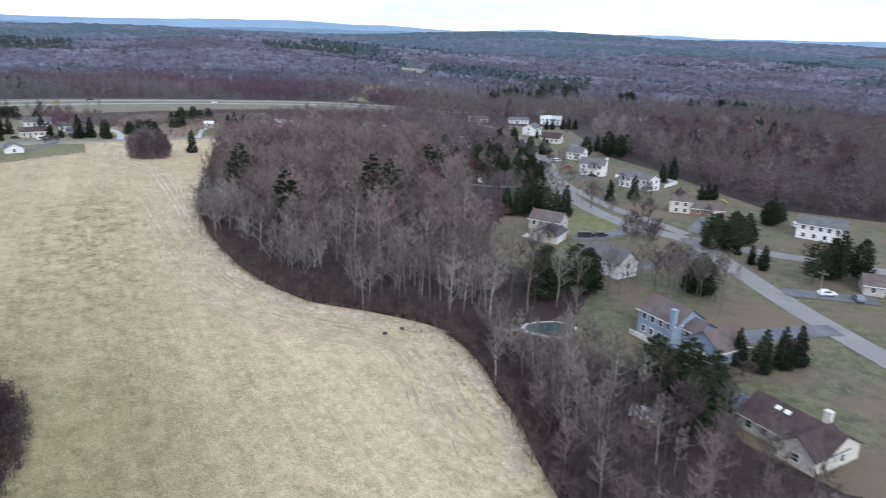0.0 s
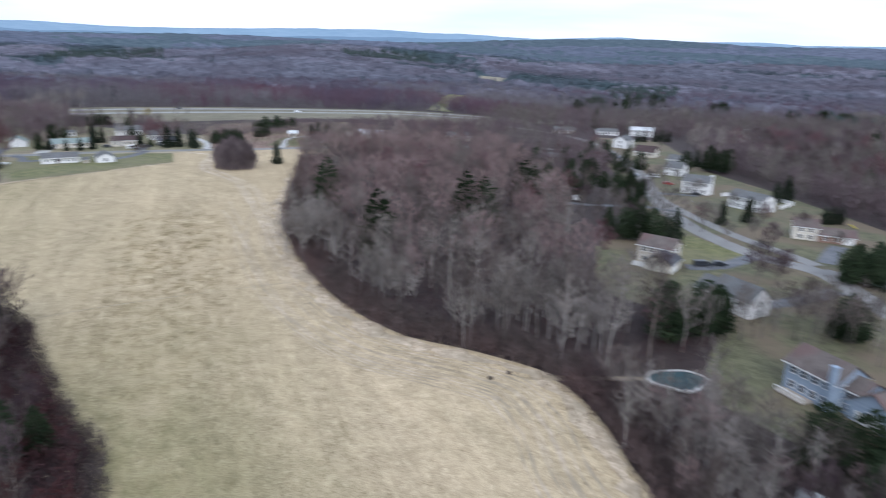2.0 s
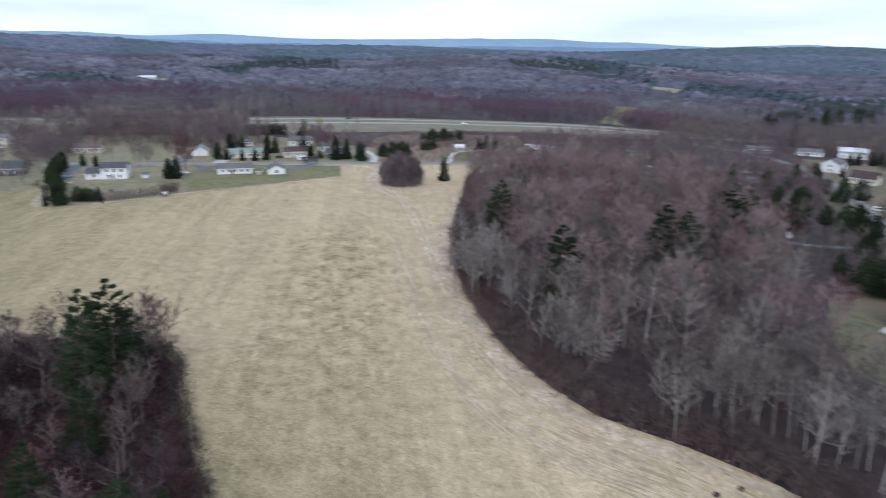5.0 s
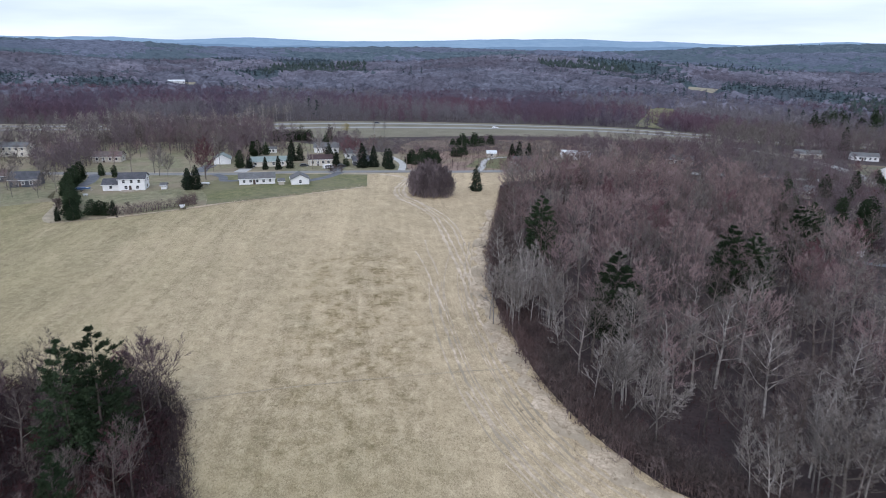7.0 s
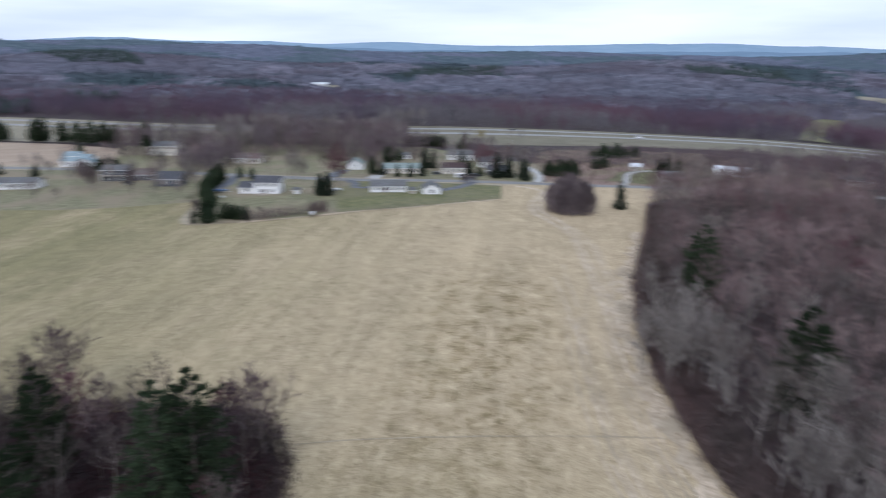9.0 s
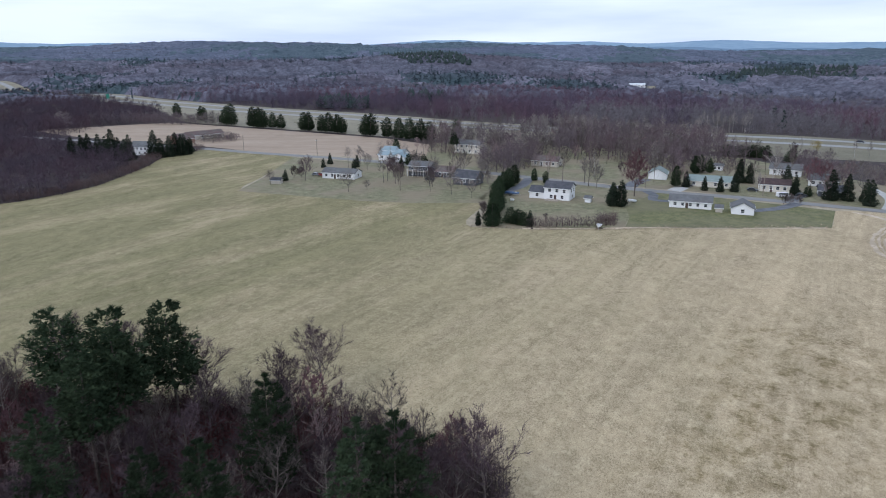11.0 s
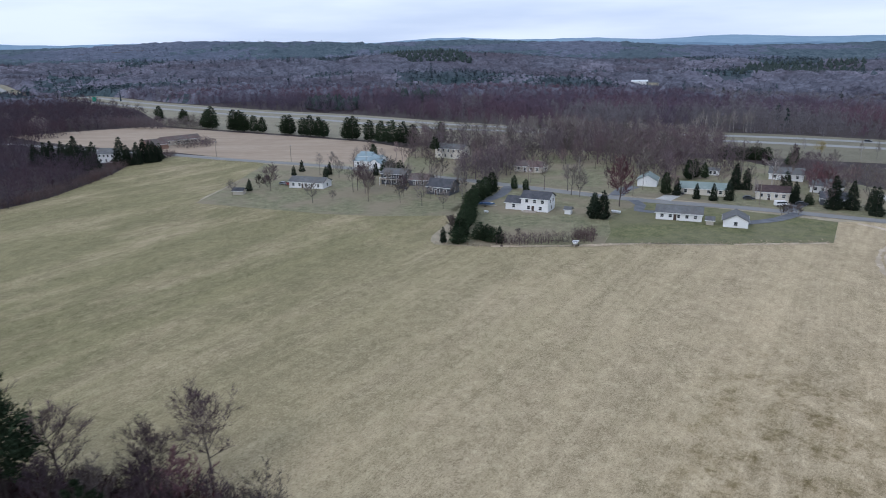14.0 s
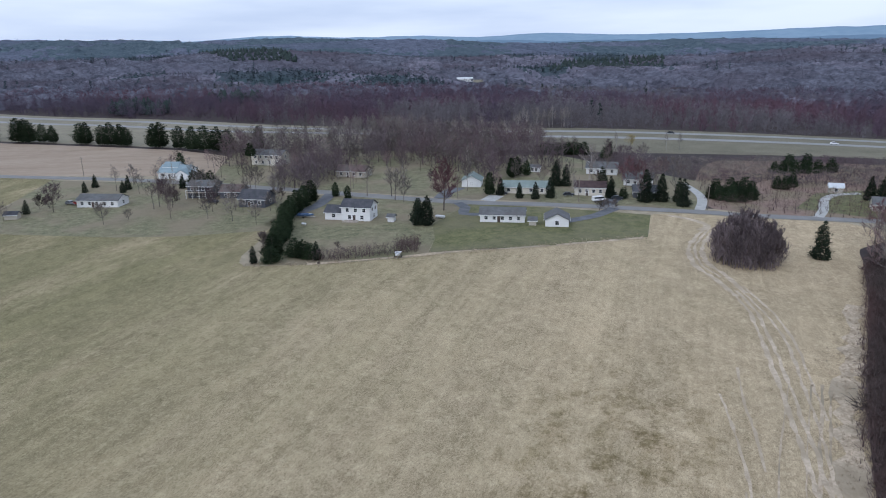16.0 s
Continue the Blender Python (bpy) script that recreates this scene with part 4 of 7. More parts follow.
for x, y, h, k in ((-239, 280, 8.7, "cedar"), (-236.5, 282, 9.6, "cedar"), (-241, 282.5, 8, "cedar"), (-247, 300, 18.5, "redmaple"), (-251, 304, 15, "redmaple"), (-297, 288, 5.8, "lowpine"), (-289, 288, 5.4, "lowpine"), (-288, 297, 15, "dark"), (-273, 299, 11.8, "yard"), (-268, 299, 10, "yard"), (-280, 303, 12, "oak"), (-333, 273, 10.4, "yard"), (-350, 333, 3.8, "spruce"),
                   (-253, 331, 8.8, "lowpine"), (-250, 334, 7.1, "spruce"), (-272, 367, 8.3, "lowpine"), (-274, 373, 8.4, "lowpine"), (-271, 376, 7, "lowpine"), (-276, 371, 8, "lowpine"), (-241, 335, 6, "spruce"), (-235.5, 338, 6.6, "spruce"), (-233, 344, 7.8, "spruce"), (-247, 366, 10.5, "spruce"), (-244, 369, 9, "spruce"), (-224, 366, 10.7, "spruce"), (-216, 360, 6.6, "spruce"), (-218, 363, 8, "spruce"), (-213, 364, 4.2, "shrubpine"), (-204, 365, 12, "spruce"), (-200, 370, 10.5, "spruce"), (-190, 368, 10, "spruce"), (-195, 374, 9, "spruce"), (-246, 389, 15.5, "bigoak"), (-223, 382, 13.5, "redmaple"), (-219, 386, 12, "redmaple"), (-228, 415, 9.4, "yard"), (-218, 412, 10.9, "yard"), (-209, 402, 10, "dark"), (-286, 487, 8.3, "willow"), (-291, 481, 10.6, "aspen"), (-261, 460, 8.7, "yard"), (-268, 496, 10.4, "aspen"), (-262, 500, 10, "aspen"), (-280, 457, 6.8, "lowpine"), (-279, 451, 5.6, "shrubpine"), (-207, 339, 3.8, "bush"), (-205.5, 341, 4.2, "bush"), (-203.5, 343.5, 3.8, "bush"), (-236, 245, 2.4, "bush"),
                   (-359, 185, 7, "yard"), (-365, 194, 5.3, "spruce"), (-370, 200, 5.8, "bush"), (-368, 203, 5.4, "bush"), (-360, 202, 11.5, "broad"), (-390, 223, 4.8, "spruce"), (-398, 230, 5.8, "spruce"), (-376, 234, 5.2, "spruce"), (-381, 238, 6.1, "spruce"), (-341, 212, 4.7, "yard"), (-324, 208, 7.8, "yard"), (-322, 216, 4.5, "yard"), (-334, 230, 11.2, "oak"), (-336, 233, 11, "maple"), (-328, 233, 11.9, "broad"), (-331, 236, 8, "bush"), (-364, 255, 6.3, "spruce"), (-370, 263, 5.8, "shrubpine"), (-367, 265, 6, "shrubpine"), (-362, 267, 6, "shrubpine"), (-312, 243, 9, "broad"), (-302, 250, 5.2, "yard"), (-315, 271, 3.8, "bush"), (-311, 272, 4.2, "bush"), (-402, 262, 9, "oak"), (-398, 270, 10, "lowpine"), (-405, 268, 9, "maple"), (-385, 300, 12, "pine"), (-439, 335, 13, "lowpine"),
                   (-190, 390, 5, "shrubpine"), (-186, 389, 5.5, "shrubpine"), (-182, 390, 6, "shrubpine"), (-179, 393, 5.5, "shrubpine"), (-177.5, 399, 5, "shrubpine"), (-191, 396, 6.5, "shrubpine"), (-187, 400, 7, "shrubpine"), (-183, 398, 6.5, "shrubpine"), (-184, 406, 7, "shrubpine"), (-180, 404, 6, "shrubpine"), (-196, 466, 5, "shrubpine"), (-192, 466, 5.5, "shrubpine"), (-188, 469, 6, "shrubpine"), (-184, 472, 6, "shrubpine"), (-180, 475, 6, "shrubpine"), (-176, 481, 6.5, "shrubpine"), (-194, 478, 7, "shrubpine"), (-188, 484, 7, "shrubpine"), (-180, 429, 5, "shrubpine"), (-177, 430, 5.5, "shrubpine"), (-177, 437, 5.5, "shrubpine"), (-145.6, 430.4, 9, "spruce"), (-140, 425, 11, "spruce"), (-136, 430, 10, "spruce"), (-119, 380, 10, "maple"), (-124, 372, 9, "maple")):
    plant(k, x, y, h, 1.05, "village trees")
for k in range(11):
    plant("shrubpine", -310 + k * 1.6, 437 + k * 1.6, rnd.uniform(5.6, 6.8), 1.1, "conifer hedge on the bank")
for x, y, h in ((-730, 217, 13), (-690, 229, 12), (-684, 230, 11), (-641, 238, 14), (-633, 240, 16.8), (-605, 250, 15.4), (-600, 253, 15), (-595, 255, 14.1), (-590, 261, 11.7), (-582, 265, 10.8), (-558, 275, 13), (-554, 277, 13.5), (-541, 282, 12.1), (-534, 285, 13.9), (-527, 289, 13.1), (-522, 291, 11), (-499, 298, 14), (-495, 300, 14.9), (-482, 306, 13), (-468, 308, 13.7), (-460, 312, 14), (-453, 317, 13.5), (-447, 320, 12.1)):
    plant("lowpine", x, y, h, 1.25, "pine row by the stubble field")
for x, y, h, k in ((79.9, 209.6, 10.1, "lowpine"), (88, 215.4, 9.5, "lowpine"), (21.8, 158.4, 12.9, "lowpine"), (30.5, 161.9, 12.2, "lowpine"), (33.6, 163.8, 11, "lowpine"), (62.2, 165, 9.1, "lowpine"), (59.5, 166.8, 6.7, "lowpine"), (83.9, 201, 3.6, "spruce"), (84.5, 192.1, 5.4, "cedar"), (85.9, 187.2, 6.9, "cedar"), (110.5, 244.6, 7.4, "lowpine"), (114, 244.2, 7.3, "lowpine"), (98, 281.3, 6.3, "cedar"), (100.9, 282, 6.7, "cedar"), (103.9, 282.9, 6.3, "cedar"), (93.3, 322.4, 9.1, "spruce"), (99.4, 327.7, 11.2, "spruce"), (58.5, 268.2, 8.4, "spruce"), (69.4, 275.1, 9.4, "spruce"), (74.6, 272.4, 7.1, "redmaple"), (81.7, 257.5, 8.7, "broad"), (83.1, 401.4, 13.5, "lowpine"), (70.1, 398.2, 10.5, "lowpine"), (79.4, 415.3, 9.5, "spruce"), (95.3, 411.6, 10.8, "lowpine"), (111.9, 448.8, 6.1, "spruce"), (72.4, 520.6, 7.7, "spruce"), (76.9, 522.7, 8.4, "spruce"), (81.8, 525, 7.8, "spruce"), (59.8, 514.9, 7.7, "spruce"), (64.2, 516.9, 7.7, "spruce"), (46.4, 396.5, 9.3, "shrubpine"), (47.7, 458.8, 5.4, "cedar"), (38, 620.1, 16, "spruce"), (17.5, 237.3, 7.4, "spruce"), (21.7, 237, 9.9, "lowpine"), (25.8, 237.2, 10.5, "lowpine"), (30, 238, 10.2, "lowpine"), (34.4, 239.6, 8.8, "spruce"), (37.7, 240.3, 10.6, "spruce"), (18.9, 296.2, 12, "pine"), (24.3, 293.7, 13.2, "pine"), (29.4, 296.2, 12.5, "pine"), (6.6, 292.5, 11.9, "pine"), (2, 305.1, 9.8, "lowpine"), (13.9, 333.7, 11.7, "pine"), (17.8, 348.9, 11.1, "lowpine"), (-2, 315.6, 10.1, "pine"), (37, 112.5, 11, "lowpine"), (42, 111, 11.5, "lowpine"), (45, 107.5, 11, "lowpine"), (42, 101.5, 11, "lowpine"), (57, 126.5, 7.5, "spruce"), (60.5, 124, 8.6, "spruce"), (65.5, 126, 8.4, "spruce"), (69, 127.5, 8.2, "spruce"), (51.3, 198.7, 11.9, "broad"), (64.7, 232.5, 9.3, "broad"), (60.2, 207.6, 8.4, "broad"), (49.1, 253.9, 10.6, "yard"), (54.5, 242, 6.8, "yard"), (41.5, 327.4, 9.8, "yard"), (52.7, 162.5, 12.6, "oak"), (55.4, 162.9, 13.1, "dark"), (51.4, 163.9, 10.5, "dark"), (57.2, 163.7, 11.4, "oak"), (68.3, 162.2, 9.8, "aspen"), (28, 202.1, 7.2, "broad"), (25.8, 202.5, 7, "yard"), (34.4, 206.1, 2.8, "yard"), (47.7, 278.7, 7.1, "yard"), (86.7, 238.2, 6.8, "yard"), (40.1, 172.6, 6.9, "oak"), (41, 162.6, 6.1, "dark"), (35.9, 163.2, 7.8, "oak"), (45.6, 164.7, 6.7, "oak"), (27.4, 161.9, 8.8, "dark"), (18.4, 160.6, 7.7, "dark"), (69.4, 481.4, 5.4, "yard"), (30, 430.2, 10.8, "redmaple"), (24.5, 595.6, 8.1, "redmaple"), (58.3, 355.1, 6.8, "yard"), (57.3, 129.4, 3.5, "bush"), (50.9, 122, 3.4, "bush"), (51.8, 120.6, 3.4, "plum"), (44.9, 114, 4.8, "plum"), (56, 119.7, 4.1, "bush")):
    plant(k, x, y, h, {"lowpine": 1.3, "broad": 1.2, "yard": 1.15}.get(k, 1.0), "roadside trees")

VILLAGE = [(-395, 246), (-330, 276), (-300, 290), (-296, 266), (-276, 246), (-305, 220), (-345, 236), (-375, 225)]
for x, y in scatter([(-400, 260), (-330, 289), (-262, 318), (-225, 345), (-190, 370), (-215, 415), (-290, 430), (-380, 370), (-430, 315)], 12.5, rnd):
    plant(pick([("oak", 3), ("maple", 2), ("dark", 3), ("plum", 2), ("aspen", 0.4)], rnd), x, y, rnd.uniform(9, 14), 0.9, "village trees")
for x, y in scatter(VILLAGE, 10.5, rnd):
    plant(pick([("yard", 3), ("oak", 1), ("dark", 1)], rnd), x, y, rnd.uniform(7, 12), 0.9, "village trees")
for x, y in scatter([(44, 160), (66, 150), (72, 172), (60, 182), (40, 172), (36, 160)], 4.5, rnd):
    plant(pick([("dark", 2), ("oak", 3)], rnd), x, y, rnd.uniform(9, 13), 0.85, "roadside trees")
for x, y in scatter([(46, 255), (70, 232), (80, 250), (76, 280), (60, 320), (54, 400), (46, 400)], 15, rnd):
    plant("yard", x, y, rnd.uniform(6, 9), 1.0, "roadside trees")

for x, y, h in ((-512, 115, 12), (-507, 120, 13), (-502, 123, 14), (-497, 128, 14), (-492, 131, 13), (-487, 134, 17), (-490, 138, 12), (-481, 142, 14), (-478, 139, 12), (-486, 156, 15), (-480, 159, 11), (-481, 164, 12), (-485, 168, 13), (-483, 171, 12), (-489, 174, 11), (-493, 178, 9), (-484, 175, 9)):
    plant("spruce", x, y, h, 1.1, "spruces round the farmhouse")

for cx, cy, rad, n, lo, hi in ((-70, 200, 8, 20, 12, 16), (-76, 214, 6, 10, 12, 15), (-6, 161, 9, 14, 12, 16), (-18, 152, 7, 9, 11, 14), (3, 151, 7, 9, 11, 14), (-42, 170, 6, 8, 11, 14), (14, 112, 6, 4, 10, 13), (20, 100, 7, 5, 10, 13), (28, 92, 7, 4, 10, 13), (22, 122, 5, 3, 10, 12)):
    for k in range(n):
        a, r = rnd.uniform(0, 6.28), rad * math.sqrt(rnd.random())
        plant("aspen", cx + r * math.cos(a), cy + r * math.sin(a), rnd.uniform(lo, hi), 1.0)
for x, y, h in ((-36, 176, 17), (-28, 184, 18), (-44, 183, 17), (-20, 176, 16), (-34, 194, 17), (-50, 190, 16), (-24, 198, 17), (-8, 178, 16)):
    plant("bigoak", x, y, h, 1.1)
for x, y, h in ((-10, 240, 16), (-48, 262, 17), (-70, 300, 16), (-30, 300, 16), (-88, 330, 15), (-95, 345, 15), (4, 275, 15), (12, 213, 12), (-120, 368, 12), (-128, 376, 11), (27, 470, 9), (20, 158, 10), (-60, 330, 16)):
    plant("redmaple", x, y, h, 1.1)
for x, y, lean_x, lean_y, h in ((-42, 164, 24, -8, 15), (-45, 169, 18, 16, 14), (-38, 162, -20, -20, 13), (-58, 188, 26, -20, 13), (-1, 148, -14, 20, 13)):
    ob = plant("aspen", x, y, h, 1.0, label="leaning white-barked birch at the wood's edge")
    ob.rotation_euler = (radians(lean_x), radians(lean_y), ob.rotation_euler.z)

for k in range(34):
    plant("aspen", -440 + 24 * rnd.random() + k * 0.55, 372 + 14 * rnd.random() + k * 1.25, rnd.uniform(13, 17), 1.0, "village trees")
for k in range(18):
    plant("aspen", -404 + 10 * rnd.random() + k * 1.3, 520 + 12 * rnd.random() + k * 1.5, rnd.uniform(12, 16), 1.0, "trees by the highway")

for x, y, h, k in ((51.4, 350, 11, "oak"), (88, 476, 13, "bigoak"), (62.5, 329, 7, "yard"), (110, 240, 9, "lowpine"), (28.3, 107.6, 12, "bigoak"), (24.5, 107, 12, "bigoak"), (21.6, 110, 11, "oak"), (31.7, 98, 10, "broad"), (37, 97, 9, "plum"), (34, 93, 10, "dark"), (42, 92, 9, "dark"), (106, 186, 12, "lowpine"), (110, 183, 11, "lowpine"), (100, 192, 7, "yard")):
    plant(k, x, y, h, 1.1, "roadside trees")

for x, y in scatter([(-24, 300), (0, 296), (12, 312), (34, 320), (38, 400), (30, 440), (0, 430), (-24, 390)], 7.2, rnd):
    plant(pick([("pine", 2), ("lowpine", 2), ("dark", 4), ("oak", 4), ("redmaple", 0.8)], rnd), x, y, rnd.uniform(7, 11.5), 1.05, "roadside trees")
for x, y in scatter([(4, 243), (30, 247), (40, 258), (39, 300), (20, 312), (-6, 300), (0, 268)], 5.6, rnd):
    plant(pick([("dark", 3), ("oak", 3), ("lowpine", 1.3), ("plum", 1)], rnd), x, y, rnd.uniform(7, 11), 0.95, "roadside trees")

# pines and bare trees by the road's far end, and the taller trees of the woods behind its houses
for x, y, h, k in ((76.9, 206, 10.5, "lowpine"), (82.5, 204.5, 11.5, "lowpine"), (91, 213, 9.5, "lowpine"), (107.5, 239, 8.5, "lowpine"), (94.8, 177, 11.5, "bigpine"), (102, 182, 11, "lowpine"), (64, 172, 8.5, "lowpine"), (34, 169, 8.5, "lowpine"), (22.5, 168, 9.5, "lowpine"), (76, 278, 7.5, "plum"), (50.8, 266, 7.5, "redmaple"), (58.5, 180, 8.5, "broad"), (54, 174.5, 8, "plum"), (57.5, 202, 8, "broad"), (36, 310, 9, "broad"), (89, 398, 12, "lowpine")):
    plant(k, x, y, h, 1.25, "roadside trees")
wood_rnd = random.Random(83)
for x, y in scatter([(116, 504), (117, 362), (132, 322), (156, 280), (222, 413), (218, 521), (162, 527)], 11.5, wood_rnd):
    k = pick([("redmaple", 4), ("plum", 4), ("broad", 2), ("bigoak", 1.4), ("bigpine", 0.5)], wood_rnd)
    plant(k, x, y, wood_rnd.uniform(13, 17.5), 1.15, "woods behind the houses")
for x0, y0, dx, dy, n, k in ((58, 815, 22, 40, 9, "bigpine"), (112, 880, 24, 22, 9, "bigpine"), (187, 820, 10, 22, 5, "bigpine"), (268, 768, 28, 18, 10, "bigpine"), (318, 745, 28, 42, 22, "bigoak"), (126, 687, 14, 16, 7, "bigoak"), (34, 742, 8, 10, 3, "bigpine")):
    for _ in range(n):
        plant(k, x0 + dx * wood_rnd.uniform(-1, 1), y0 + dy * wood_rnd.uniform(-1, 1), wood_rnd.uniform(14, 19), 1.2, "woods behind the houses")

# ---------------------------------------------------------------- woods in the middle distance and far off


def twig_trees(places, height, spread, count, width, seed, base=0.25, bare=True, length=0.32):
    """Many small leafless (or needled) trees as one pair of arrays: each a stem and a crown of thin blades."""
    g = np.random.default_rng(seed)
    n = len(places)
    xy = np.asarray(places, float)
    z0 = ground(xy[:, 0], xy[:, 1])
    h = height * g.uniform(0.72, 1.2, n)
    r = spread * g.uniform(0.75, 1.25, n)
    u = g.uniform(0, 1, (n, count))
    az = g.uniform(0, 2 * np.pi, (n, count))
    if bare:
        u = u ** 0.8
        prof = np.sqrt(np.clip(1 - (1.75 * u - 0.75) ** 2, 0.03, 1))
        rad = prof * np.sqrt(g.uniform(0.02, 1, (n, count)))
    else:
        rad = (1 - u) ** 0.7 * g.uniform(0.35, 1, (n, count))
    zz = (base + (0.93 - base) * u) * h[:, None]
    p = np.stack([xy[:, 0:1] + np.cos(az) * rad * r[:, None], xy[:, 1:2] + np.sin(az) * rad * r[:, None], z0[:, None] + zz], 2)
    if bare:
        d = np.stack([np.cos(az) * rad * 0.6, np.sin(az) * rad * 0.6, np.full_like(az, 0.5)], 2) + g.normal(0, 0.38, p.shape)
    else:
        d = np.stack([np.cos(az), np.sin(az), np.full_like(az, 0.1)], 2) + g.normal(0, 0.3, p.shape)
    d *= (h[:, None, None] * length * g.uniform(0.6, 1.2, (n, count))[..., None]) / np.linalg.norm(d, axis=2, keepdims=True)
    s = np.cross(d, g.normal(0, 1, p.shape))
    s *= width * 0.5 / (np.linalg.norm(s, axis=2, keepdims=True) + 1e-9)
    v = np.stack([p - s - d * 0.4, p + s - d * 0.4, p + d * 0.6], 2).reshape(-1, 3)
    ang = g.uniform(0, np.pi, n)
    q = np.stack([np.cos(ang), np.sin(ang), np.zeros(n)], 1) * (width * 0.9 + 0.06)
    foot = np.stack([xy[:, 0], xy[:, 1], z0 - 0.3], 1)
    top = foot + np.stack([np.zeros(n), np.zeros(n), h * 0.85], 1)
    v2 = np.stack([foot - q, foot + q, top], 1).reshape(-1, 3)
    v = np.concatenate([v, v2])
    return v, np.arange(len(v)).reshape(-1, 3)


def crowns(places, height, spread, seed, rings=((0.18, 0.7), (0.5, 1.0), (0.8, 0.66)), sides=5):
    """Many uneven low crowns as one pair of arrays."""
    g = np.random.default_rng(seed)
    xy = np.asarray(places, float)
    n = len(xy)
    z0 = ground(xy[:, 0], xy[:, 1])
    h, r = height * g.uniform(0.78, 1.15, n), spread * g.uniform(0.7, 1.3, n)
    turn = g.uniform(0, 6.28, n)
    cols = []
    for f, w in rings:
        for k in range(sides):
            a = turn + 2 * np.pi * (k + f) / sides
            rr = r * w * g.uniform(0.65, 1.25, n)
            cols.append(np.stack([xy[:, 0] + np.cos(a) * rr, xy[:, 1] + np.sin(a) * rr, z0 + h * f * g.uniform(0.85, 1.12, n)], 1))
    cols.append(np.stack([xy[:, 0] + g.normal(0, 0.2, n) * r, xy[:, 1] + g.normal(0, 0.2, n) * r, z0 + h], 1))
    per = len(cols)
    v = np.stack(cols, 1).reshape(-1, 3)
    t = []
    for i in range(len(rings) - 1):
        for k in range(sides):
            a, b = i * sides + k, i * sides + (k + 1) % sides
            t += [(a, b, b + sides), (a, b + sides, a + sides)]
    for k in range(sides):
        t.append(((len(rings) - 1) * sides + k, (len(rings) - 1) * sides + (k + 1) % sides, per - 1))
    t = (np.array(t)[None] + (np.arange(n) * per)[:, None, None]).reshape(-1, 3)
    return v, t


def both(a, b):
    return np.concatenate([a[0], b[0]]), np.concatenate([a[1], b[1] + len(a[0])])


def sector(n, r0, r1, a0, a1, seed, centre=(-40, 60)):
    g = np.random.default_rng(seed)
    r = np.sqrt(g.uniform(r0 ** 2, r1 ** 2, n))
    a = np.radians(g.uniform(a0, a1, n))
    return np.stack([centre[0] - np.sin(a) * r, centre[1] + np.cos(a) * r], 1)


HIGH = smooth_line(HIGHWAY, 12)
high_a = np.array(HIGH)


def far_from_line(xy, line, gap):
    keep = np.ones(len(xy), bool)
    for q in line:
        keep &= (xy[:, 0] - q[0]) ** 2 + (xy[:, 1] - q[1]) ** 2 > gap * gap
    return xy[keep]


def off_patches(xy, polys):
    return np.array([p for p in xy if not any(inside(p[0], p[1], q) for q in polys)])


def beyond(xy, line):
    """Those that lie behind a line that runs from west to east."""
    l = np.array(line)
    return xy[xy[:, 1] > np.interp(xy[:, 0], l[:, 0], l[:, 1])]


CLEARINGS = [[(-660, 870), (-500, 1010), (-420, 1000), (-470, 1110), (-600, 1140), (-750, 990)], [(-125, 1190), (-115, 1380), (-90, 1500), (-20, 1520), (-50, 1320), (-75, 1170)], [(-125, 800), (-95, 810), (-105, 960), (-135, 960), (-115, 680), (-90, 680)],
             [(-955, 1000), (-905, 1040), (-840, 960), (-885, 935)]]
for poly, mt, text in ((CLEARINGS[0], STUBBLE, "far pale field among the woods"), (CLEARINGS[1], VERGE, "far pale clearing among the woods"), (CLEARINGS[2], LAWN_GREEN, "far green clearing among the woods"), (CLEARINGS[3], VERGE, "far grassy grounds among the woods")):
    drape("clearing", poly, 0.5, mt, text, "clearing", 40)
PINE_STANDS = [([(-868, 1200), (-740, 1320), (-960, 1730), (-1130, 1550)], 11, 17), ([(-735, 352), (-695, 384), (-720, 410), (-775, 380)], 8, 13), ([(-835, 1135), (-765, 1270), (-800, 1300), (-880, 1170)], 9.5, 16), ([(60, 930), (165, 980), (160, 1010), (50, 960)], 10, 14), ([(-790, 470), (-740, 500), (-760, 530), (-810, 500)], 10, 14), ([(-1500, 880), (-1420, 1000), (-1700, 1050), (-1800, 920)], 11, 17), ([(76, 975), (162, 980), (198, 1150), (90, 1110)], 9.5, 15), ([(-420, 1500), (-250, 1600), (-300, 1800), (-500, 1750)], 11, 17), ([(260, 700), (360, 720), (380, 800), (270, 790)], 9.5, 15)]
for k, (poly, gap, tall) in enumerate(PINE_STANDS):
    v, t = crowns(scatter(poly, gap, random.Random(60 + k)), tall, gap * 0.62, 61 + k, ((0.1, 0.95), (0.5, 0.8)), 6)
    tagged(bulk("pine_stand", v, t, FAR_NEEDLE, smooth=True), "far dark green pine stand among bare woods", "woods", kind="stuff")
shift_high = [(x - 8, y + 46) for x, y in HIGHWAY]
mid = off_patches(beyond(sector(13500, 380, 1010, -42, 102, 1), shift_high), CLEARINGS)
gm = np.random.default_rng(3)


def stands(xy, size, seed, random_share=0.35):
    """A smooth measure from 0 to 1 that groups trees into stands."""
    x, y = xy[:, 0] / size, xy[:, 1] / size
    s = np.sin(x * 1.0 + seed + 1.3 * np.sin(y * 0.7)) + np.sin(y * 1.9 + seed * 2 + 1.1 * np.sin(x * 0.6)) + 0.7 * np.sin((x + y) * 3.1 + seed)
    return np.clip(0.5 + s / 4.6, 0, 1) * (1 - random_share) + gm.uniform(0, 1, len(xy)) * random_share


